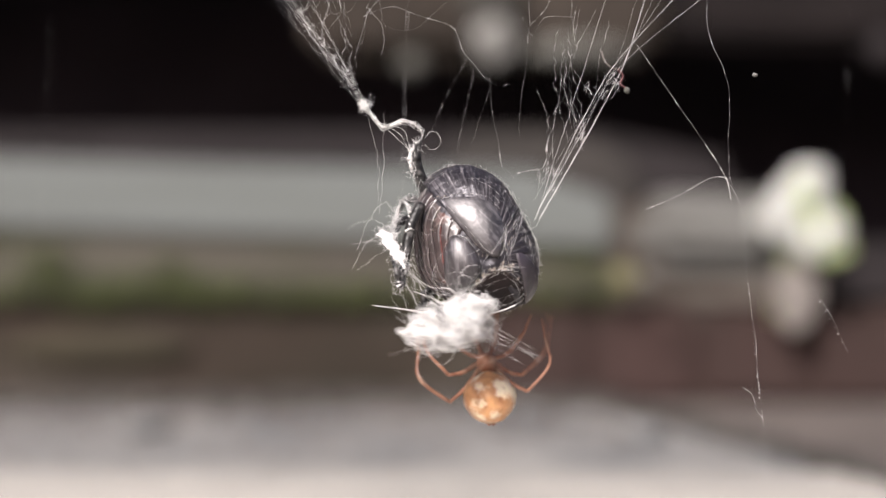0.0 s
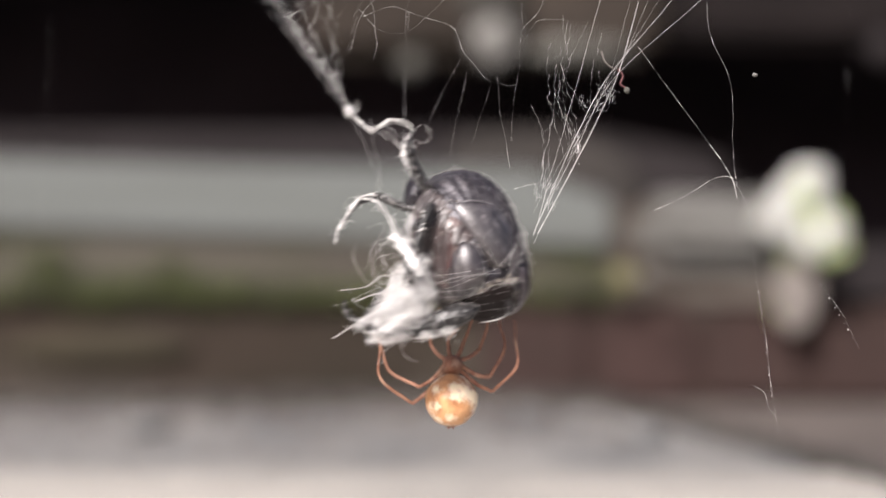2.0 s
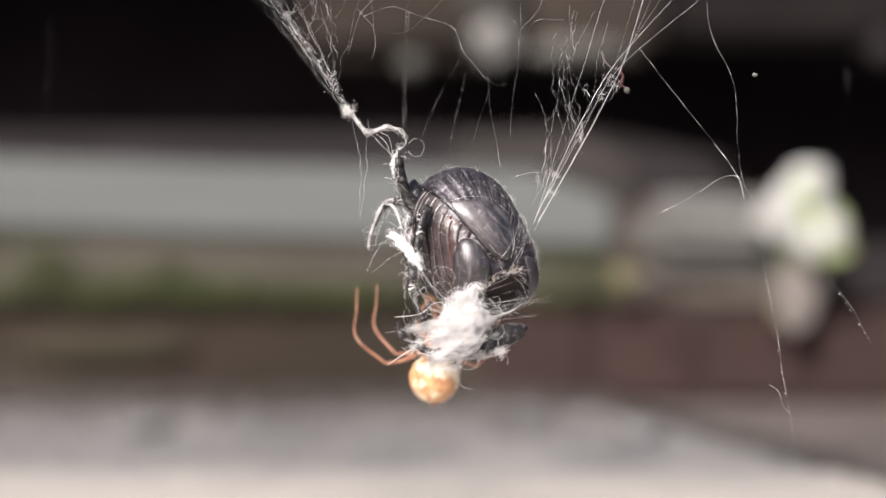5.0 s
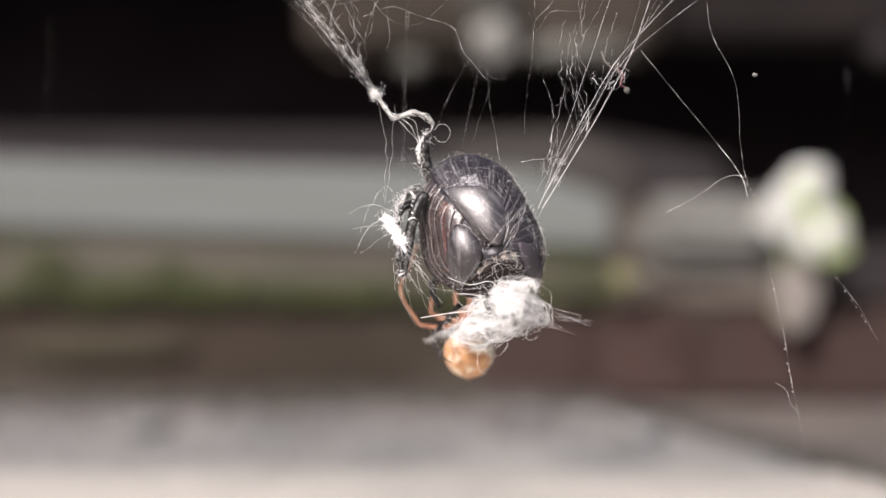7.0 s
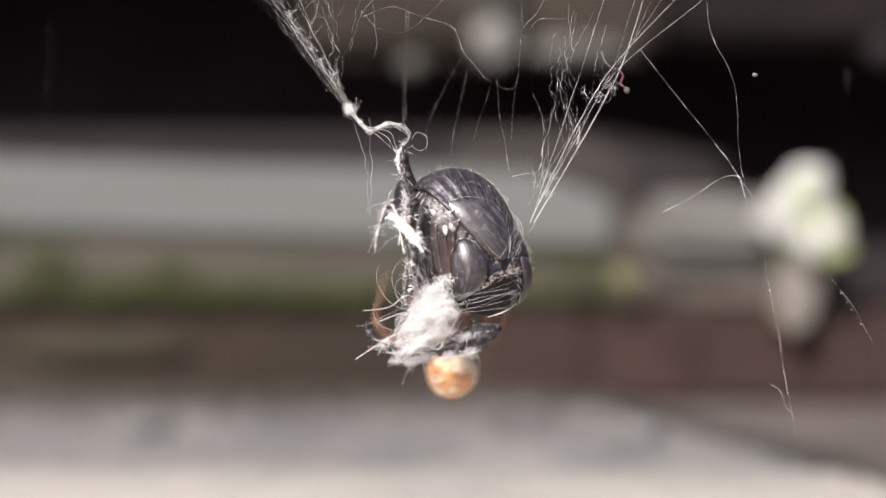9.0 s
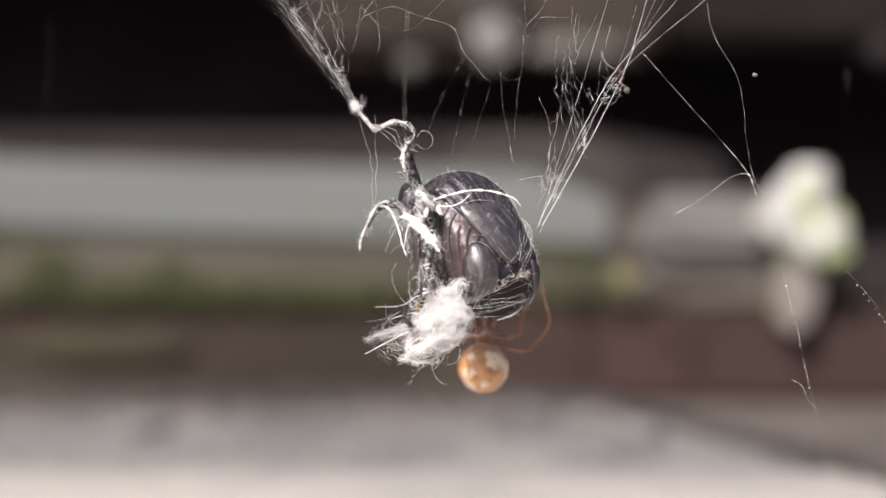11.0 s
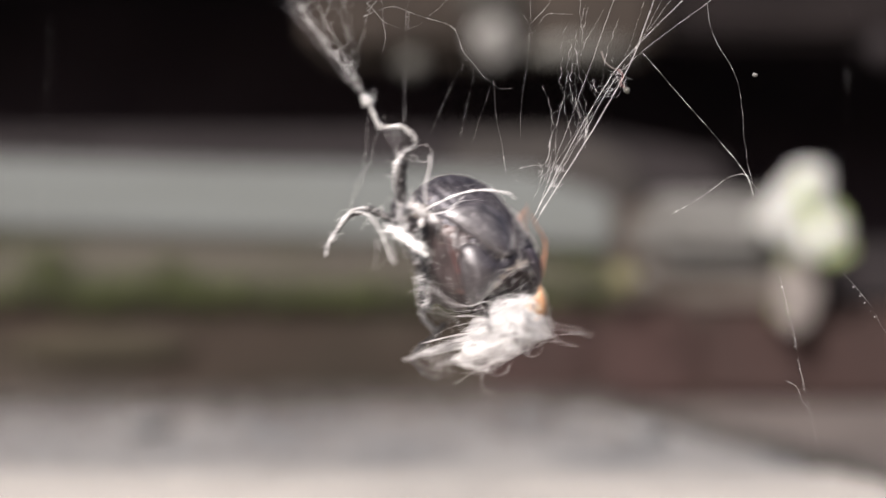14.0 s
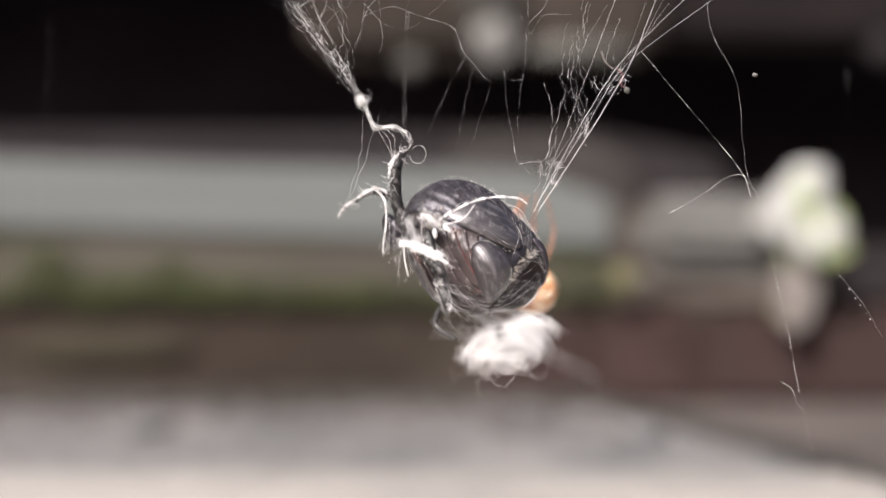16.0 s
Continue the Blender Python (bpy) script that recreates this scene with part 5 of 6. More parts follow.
# ---- the spider ----
LEGS = (  # hip, knee, ankle, tip, in millimetres from the middle of the abdomen
    ((-0.7, 1.2, 2.6), (-3.6, 0.3, -0.4), (-6.9, 0.0, 1.2), (-8.1, 0.4, 5.8)),
    ((-0.8, 1.4, 3.0), (-3.4, 1.4, 1.4), (-5.8, 1.6, 3.6), (-6.2, 1.4, 7.8)),
    ((-0.6, 1.7, 3.5), (-2.3, 2.4, 4.6), (-2.4, 2.2, 6.4), (-1.4, 1.6, 8.6)),
    ((-0.3, 1.9, 3.6), (-0.9, 2.6, 5.2), (-0.6, 2.4, 6.8), (0.4, 1.6, 8.8)),
    ((0.7, 1.2, 2.6), (3.4, 0.2, 0.2), (6.0, 0.0, 2.0), (6.6, 0.4, 6.2)),
    ((0.8, 1.4, 3.0), (3.2, 1.6, 1.6), (5.4, 1.8, 3.6), (6.0, 1.6, 7.2)),
    ((0.6, 1.7, 3.5), (2.4, 2.4, 4.4), (2.8, 2.2, 6.4), (2.6, 1.6, 8.4)),
    ((0.3, 1.9, 3.6), (1.1, 2.6, 5.0), (1.7, 2.4, 6.6), (2.3, 1.6, 8.8)))


def build_spider():
    rng = random.Random(88)
    top = new("spider")
    bm = bmesh.new()
    bmesh.ops.create_uvsphere(bm, u_segments=32, v_segments=20, radius=1.0)
    for v in bm.verts:
        v.co *= 1 + 0.05 * noise.noise(v.co * 2.1)
        pinch = 1 - 0.12 * max(0, v.co.z) ** 2
        v.co = Vector((v.co.x * 2.4 * pinch, v.co.y * 2.4 * pinch, v.co.z * 2.4)) * MM
    abdomen = part("abdomen", bm, AMBER, top, "round cream and amber abdomen with brown blotches")
    nozzle = Fibres()
    for k in range(4):
        x = (k % 2 - 0.5) * 0.5
        nozzle.add([Vector((x, -0.5, -2.15 + 0.1 * (k // 2))) * MM, Vector((x * 0.7, -0.65, -2.55)) * MM], 0.22 * MM, 0.1 * MM, 6)
    part("spinnerets", nozzle.pair(), RUST, abdomen, "dark brown spinnerets")
    chest = lump((0.95 * MM, 1.15 * MM, 1.0 * MM), 5, 0.08)
    part("cephalothorax", chest, RUST, top, "rust-brown head and chest").location = (0, 1.4 * MM, 3.0 * MM)
    made = []
    for hip, knee, ankle, tip in LEGS:
        hip, knee, ankle, tip = (Vector(p) * MM for p in (hip, knee, ankle, tip))
        fib = Fibres()
        d = knee - hip
        fib.add(bend([Vector((0, 0, 0)), d * 0.5 + Vector((0, 0, -0.12 * abs(d.x))), d], 6), 0.21 * MM, 0.15 * MM, 7)
        leg = part("leg", fib.pair(), RUST, top)
        leg.location = hip
        fib = Fibres()
        a, b = ankle - knee, tip - knee
        fib.add(bend([Vector((0, 0, 0)), a, a.lerp(b, 0.55), b], 7), 0.15 * MM, 0.05 * MM, 6)
        shin = part("shin", fib.pair(), RUST, leg)
        shin.location = d
        made.append((leg, shin, hip, d))
    return tagged(top, "small rust-brown house spider with a round amber abdomen, wrapping its prey", "spider"), made


beetle, claw_leg, clot_leg, back_foot, bristle = build_beetle()
tuft, hind_leg, reach_leg = build_tuft()
snag = build_snagged_leg()
left_strand = build_left_strand()
right_strand = build_right_strand()
tangle, loose_thread, hanging_thread = build_web()
spider, spider_legs = build_spider()


# ---- what moves ----
def hang(u, v, turn, lean, d=0.0):
    """The parcel at (u, v) millimetres, turned about the plumb line and leaning in the web's plane."""
    return Matrix.Translation(web(u, v, d)) @ pose(0, 0, 0, 0, -lean, 0) @ pose(0, 0, 0, 0, 0, turn)


# the claw of the leg held out: seconds, millimetres aside of and above the parcel's middle
CLAW = ((0, -7.5, 0), (0.5, -7.5, 1), (1, -10.4, 0), (1.5, -9.6, 0.5), (2, -12, 0.3), (2.5, -9.8, 0), (3, -13, 0), (3.5, -11.7, 0), (4, -9.7, 0), (6.5, -9, 0), (7, -7.5, 0), (7.5, -8.8, -0.4),
        (8, -9, -0.8), (8.5, -9.4, 2), (9, -8.1, 0), (11.5, -11.1, 0.2), (12, -11.3, 0.8), (12.5, -7, 0), (13, -10.6, 0), (13.5, -6.7, 0), (14, -14.1, 0.5), (14.5, -6, 1), (15, -6, 1), (15.5, -13.4, 2.4), (16, -11.8, 4.6))
# the white clot: seconds, millimetres above the parcel's middle
CLOT = ((0, -0.8), (0.5, 0.5), (1, 0.7), (1.5, 1.3), (2, -0.7), (2.5, 1), (3, 0.3), (3.5, 0.9), (4, -0.6), (6.5, -0.9), (7, -0.4), (7.5, 0.7), (8, 2.3), (8.5, 0.9), (9, 0.9), (11.5, 1.3), (12, 0.3),
        (12.5, 0.7), (13, 2), (13.5, 1.8), (14, 0.5), (14.5, 2.8), (15, 2.8), (15.5, 2), (16, -0.3))
# the sheathed hind leg's foot: seconds, millimetres aside of and above the tuft's middle
FOOT = ((0, -4, 0), (0.5, -4.5, 0.5), (1, -2.5, -4.5), (1.5, -5.5, -2), (2, -4.5, -3), (2.5, -3, 0), (3, -5.7, -2.6), (3.5, -4.5, -1.5), (4, -5, -1.5), (6.5, -5, -0.5), (7, -6.4, -2.9), (7.5, -2, -4), (8, -5, -2),
        (8.5, -4.5, -3), (9, -2.5, -4), (11.5, -7.7, -1.9), (12, -9.8, -1), (12.5, -11.7, 0.5), (13, -2.5, -4), (13.5, -6.2, -3.1), (14, -8.2, -2.9), (14.5, -2, -4), (15, -11.3, -1.5), (15.5, -4.1, 0.7), (16, -3, 2))
# the feathery foot and the bristle: seconds, and how far they are drawn back out of sight behind the parcel
BACK = ((0, 1), (0.6, 1), (0.9, 0), (1.1, 0), (1.4, 0.9), (3.1, 1), (3.5, 0), (3.7, 0.6), (4, 1), (7.5, 1), (7.8, 0), (16, 0))
# the jointed foot: seconds, its root aside of and above the parcel's middle, and its tip from there, millimetres
JOINTED = ((0, -1.9, 0.3, 7.2, -0.6), (1, -1.9, 0.3, 7.2, -0.6), (3.5, -4.1, 1.7, 3.7, 0.9), (7.8, -0.8, 1.6, 2.4, -0.3), (8, -0.7, 2, 3, 0.7), (8.5, -1.8, 3.1, 4, 0.1), (9, -2.2, 2, 3.9, 0.9), (11.5, -4.2, 4.3, 8.1, 0), (12, -2.9, 2.8, 7.6, 0.2),
           (12.5, -3.3, 3.7, 7, -0.4), (13, -3.9, 4, 7, 0.7), (13.5, -3.2, 3.9, 5.6, -1), (14, -4.2, 3, 7.5, 1.5), (14.5, -0.7, 3.7, 7.3, -0.3), (15, -1.2, 4.3, 7.8, 0.7), (15.5, -1.9, 3.4, 7.9, 1.2), (16, -3.3, 2.2, 7.6, 2))
STALK = ((0, 1), (0.7, 1), (0.9, 0), (1.1, 0), (1.4, 1), (7.6, 1), (7.9, 0), (8.2, 0), (8.4, 1), (13.7, 1), (13.9, 0), (15.6, 0), (15.9, 1), (16, 1))
# the thick hind leg: seconds, and how far it is folded away behind the tuft
FOLD = ((0, 1), (0.5, 1), (1, 0), (2, 0), (2.5, 0.9), (3, 1), (3.5, 0), (4, 0), (6.3, 0.6), (6.5, 1), (7, 1), (7.5, 0), (9, 0), (11.5, 0.9), (12.5, 1), (13, 0), (13.5, 1), (14, 1), (14.5, 0.2), (15, 1), (16, 1))


def between(table, t):
    """The values of a table of moments at t."""
    for one, two in zip(table, table[1:]):
        if one[0] <= t <= two[0]:
            k = (t - one[0]) / (two[0] - one[0])
            return [p + (q - p) * k for p, q in zip(one[1:], two[1:])]
    return table[-1][1:]


def swung(turn, lean):
    return pose(0, 0, 0, 0, -lean, 0) @ pose(0, 0, 0, 0, 0, turn)


QUIVER = (2, 4, 7.5, 13.5, 14, 14.5, 15, 15.5)      # the parcel trembles at these seconds


def swings(kept, d, rows):
    """Rows of poses for a hanging thing; kept keeps the moments for the limbs that move on it."""
    for now in QUIVER:
        at = [k for k, row in enumerate(rows) if row[0] == now][0]
        t, u, v, turn, lean = rows[at]
        rows[at:at + 1] = [(t - 1 / FPS, u - 0.55, v - 0.15, turn, lean), (t, u, v, turn, lean), (t + 1 / FPS, u + 0.55, v + 0.15, turn, lean)]
    kept.extend((t, turn, lean) for t, u, v, turn, lean in rows)
    return [(t, hang(u, v, turn, lean, d)) for t, u, v, turn, lean in rows]


def held_out(t, turn, lean):
    """The claw leg's pose on the beetle, so that its claw comes to the table's place."""
    x, z = between(CLAW, t)
    hip = Vector((-3.6, 0.6, 2.6))
    way = math.degrees(math.acos(min(1, max(0.25, ((swung(turn, lean) @ hip).x - x) / 8.8))))
    rise = math.degrees(math.asin(min(0.8, max(-0.5, (z - 0.4) / 9))))
    m = swung(turn, lean).inverted() @ pose(0, 0, 0, 0, 0, -way) @ pose(0, 0, 0, 0, rise, 0)
    return Matrix.Translation(hip * MM) @ m


def laid(t, turn, lean):
    x, z, dx, dz = between(JOINTED, t)
    away = math.degrees(math.acos(min(1, math.hypot(dx, dz) / 7.6)))
    m = pose(x * MM, (-6.2 + 14 * between(BACK, t)[0]) * MM, z * MM) @ pose(0, 0, 0, 0, -math.degrees(math.atan2(dz, dx)), 0) @ pose(0, 0, 0, 0, 0, away)
    return swung(turn, lean).inverted() @ m


def lifted(t, turn, lean):
    at = swung(turn, lean) @ Vector((-7.1, -4.9, 0.4))
    return pose(0, 0, (between(CLOT, t)[0] - at.z) * MM)


def tucked(t, turn, lean):
    k = between(FOLD, t)[0]
    return swung(turn, lean).inverted() @ pose(-1 * MM * k, 4 * MM * k, 2 * MM * k, 0, 0, turn + (130 - turn) * k)


def stretched(t, turn, lean):
    x, z = between(FOOT, t)
    rise = math.degrees(math.asin(z / 11.8))
    way = math.degrees(math.acos(min(1, max(0.1, -x / 11.8 / math.cos(radians(rise))))))
    return swung(turn, lean).inverted() @ pose(0, 0, 0, 0, 0, -way) @ pose(0, 0, 0, 0, rise, 0)


def motions():
    # seconds, millimetres aside and up, turn and lean in degrees
    parcel, plume = [], []
    walk(beetle, swings(parcel, 0.0, [(0, 2.95, 0.85, 0, 0), (0.2, 2.95, 1.15, -4, 0), (0.4, 2.4, 1.15, -8, 0), (0.5, 2.1, 1.45, -8, 1), (0.6, 2.4, 1.15, -2, 2), (0.8, 2.4, 0.35, 25, 16),
        (1, 3.4, 0.2, 36, 20), (1.2, 2.1, 0.65, 31, 8), (1.4, 2.3, 0.05, 21, -4), (1.5, 2.6, 0.05, 21, -6), (1.6, 3, 0.05, 21, -8), (1.8, 3.1, 0.35, 24, -8),
        (2, 2.4, 0.25, 18, -8), (2.2, 2.4, 0.25, 12, -5), (2.4, 2.3, 0.55, 6, -2), (2.5, 1.7, 0.45, 5, -1), (2.6, 2.1, 0.55, 3, 0), (2.8, 1.9, 0.65, 5, 3),
        (3, 2.5, 0.85, 8, 6), (3.2, 2.5, 0.85, 0, 5), (3.4, 3.2, 1.05, 6, 0), (3.5, 3.4, 0.95, 11, -1), (3.6, 3.4, 1.05, 17, -2), (3.8, 3.25, 1.05, 24, -4),
        (4, 2.65, 1.05, 23, -4), (4.2, 2.1, 0.35, 22, -2), (4.9, 2.8, 0.55, 13, 0), (5.6, 2.25, 0.8, 17, 0), (6.3, 2.65, 0.95, 11, 0),
        (6.5, 3.2, 1.15, 0, 0), (6.7, 3.1, 1.45, -3, 0), (7, 3.45, 1.8, -4, 0), (7.2, 2.7, 1.6, -7, 1), (7.4, 2.2, 1.3, -4, 2), (7.5, 2.6, 0.65, 8, 1),
        (7.6, 3.3, 0.35, 19, 0), (7.8, 3.7, 0.55, 27, -2), (8, 3.8, 0.65, 30, 0), (8.2, 2.4, 0.05, 29, 0), (8.4, 2.4, 0.05, 29, 0), (8.5, 2.6, 0.15, 31, 0),
        (8.6, 3, 0.05, 33, 0), (8.8, 3.3, 0.25, 27, 0), (9, 2.1, 0.55, 19, 0), (9.2, 2.1, 0.75, 19, 0), (9.9, 3.05, 0.55, 15, 0), (10.6, 2.4, 0.35, 24, 0),
        (11.3, 3, 0.25, 23, 0), (11.5, 2.7, 0.45, 15, 0), (11.7, 2.3, 0.05, 14, 2), (11.9, 2.2, 0.05, 16, 4), (12, 2.7, 0.25, 18, 3),
        (12.1, 3.9, 0.55, 20, 0), (12.3, 4.1, 0.65, 13, 0), (12.5, 3.7, 1.05, 13, 0), (12.7, 3.05, 1, 8, 0), (12.9, 2.7, 0.95, 8, 0), (13, 2.7, 0.75, 9, 0),
        (13.1, 3.25, 0.35, 11, 0), (13.3, 3.1, 0.1, 25, 5), (13.5, 3.9, 0.1, 11, 6), (13.7, 2.4, 0.1, 6, 8), (13.9, 2.4, 0.15, 14, 12),
        (14, 2.5, 0.25, 18, 12), (14.1, 2.5, 0.55, 20, 12), (14.3, 4.1, 0.45, 25, 8), (14.5, 4.8, 0.45, 32, 8), (14.7, 3.4, -0.7, 27, 16),
        (14.9, 3.6, -0.35, 30, 16), (15, 3.6, -0.25, 33, 12), (15.1, 3.1, -0.25, 35, 8), (15.3, 2.5, -0.35, 27, 15), (15.5, 4.5, -0.35, 32, 8),
        (15.7, 3, 0.05, 32, 10), (15.9, 2.4, 0.55, 29, 15), (16, 2.7, 0.15, 27, 22)]))
    walk(tuft, swings(plume, -4.5, [(0, 1.2, -6.5, 40, -40), (0.2, 4.15, -6.9, 27, -38), (0.4, 4.75, -6.2, 27, -36), (0.5, 4.2, -6.3, 27, -35), (0.6, 2.55, -6.6, 27, -25),
        (0.8, 2.7, -7.5, 27, 40), (1, -0.1, -7.2, 50, 40), (1.2, -2.6, -6.75, 50, 0), (1.4, -2.45, -4.95, 50, 0), (1.5, -2.2, -4.25, 50, 0),
        (1.6, -0.7, -4.15, 50, 0), (1.8, -0.8, -4, 50, 0), (2, -3.1, -4.25, 50, 0), (2.2, -3.6, -4.7, 50, 0), (2.4, -1.45, -6.2, 50, -10),
        (2.5, -0.7, -6.3, 45, -20), (2.6, 0.35, -6.5, 40, -22), (2.8, 2.8, -6.95, 27, -25), (3, 5.6, -6.85, 27, -25), (3.2, 2.7, -8.45, 27, 60),
        (3.4, -2.45, -6.7, 50, 0), (3.5, -1.95, -4.8, 50, 0), (3.6, -2.6, -5.2, 50, 0), (3.8, -2.3, -4.55, 50, 0), (4, -3, -4.95, 50, 0),
        (4.2, -0.8, -6.25, 49, 0), (4.9, 1.8, -6.7, 35, 0), (5.6, -0.7, -5.95, 50, 0), (6.3, -2.45, -5.6, 50, 0), (6.5, -0.2, -6.35, 50, -5),
        (6.7, 2.8, -6.05, 29, -20), (7, 5.45, -5.6, 27, -25), (7.2, 1.05, -6.35, 40, 0), (7.4, -1.35, -6.75, 50, 35), (7.5, -1.3, -6.8, 50, 35),
        (7.6, -1.2, -6.35, 50, 0), (7.8, -1.85, -4.55, 50, 0), (8, -1.6, -3.75, 50, 0), (8.2, -1, -4.85, 50, 0), (8.4, -0.7, -6.25, 50, 0),
        (8.5, -1.35, -4.95, 50, 0), (8.6, -2.45, -4.95, 50, 0), (8.8, -0.95, -5.7, 50, 0), (9, -1.1, -6.05, 50, 0), (9.2, -0.7, -6.45, 48, 0),
        (9.9, 0.8, -6.45, 44, 0), (10.6, -1.2, -6.2, 50, 0), (11.3, 0.8, -6.2, 40, -10), (11.5, 0.55, -6.2, 40, -12), (11.7, 2.05, -6.55, 20, -10),
        (11.9, 2.3, -7.45, 10, -40), (12, 4.9, -8.6, 4, -70), (12.1, 6, -8.9, 0, -62), (12.3, 7.55, -8.2, 0, -52), (12.5, 6.7, -7.05, -5, -45),
        (12.7, 0.8, -7.8, 30, 0), (12.9, -3.95, -5.2, 50, 15), (13, -3.6, -5.55, 52, 14), (13.1, -2, -5.6, 50, 20), (13.3, 3.1, -7.2, 40, 10),
        (13.5, 4.3, -7.2, 25, -30), (13.7, 6.05, -7.45, 12, -20), (13.9, 5.65, -7.2, 26, -20), (14, 5.45, -7.25, 28, -20), (14.1, 4.45, -8.2, 30, 0),
        (14.3, 2.7, -9.55, 45, 65), (14.5, 1.8, -6.05, 50, 30), (14.7, 6.4, -8.45, 35, 25), (14.9, 6.9, -7.8, 5, -30), (15, 5.05, -7.45, 8, -40),
        (15.1, 1.05, -5.75, 40, 0), (15.3, 6.05, -8.45, 26, 15), (15.5, 6.05, -9.7, 55, 65), (15.7, -1.35, -5.9, 50, 0), (15.9, 2.95, -7.8, 50, 20),
        (16, 6.45, -8.35, 52, -40)]))
    walk(claw_leg, [(t, held_out(t, turn, lean)) for t, turn, lean in parcel])
    walk(clot_leg, [(t, lifted(t, turn, lean)) for t, turn, lean in parcel])
    walk(back_foot, [(t, laid(t, turn, lean)) for t, turn, lean in parcel])
    walk(bristle, [(t, pose(0, 9 * MM * between(STALK, t)[0], -4 * MM * between(STALK, t)[0])) for t, turn, lean in parcel])
    walk(hind_leg, [(t, tucked(t, turn, lean)) for t, turn, lean in plume])
    walk(reach_leg, [(t, stretched(t, turn, lean)) for t, turn, lean in plume])
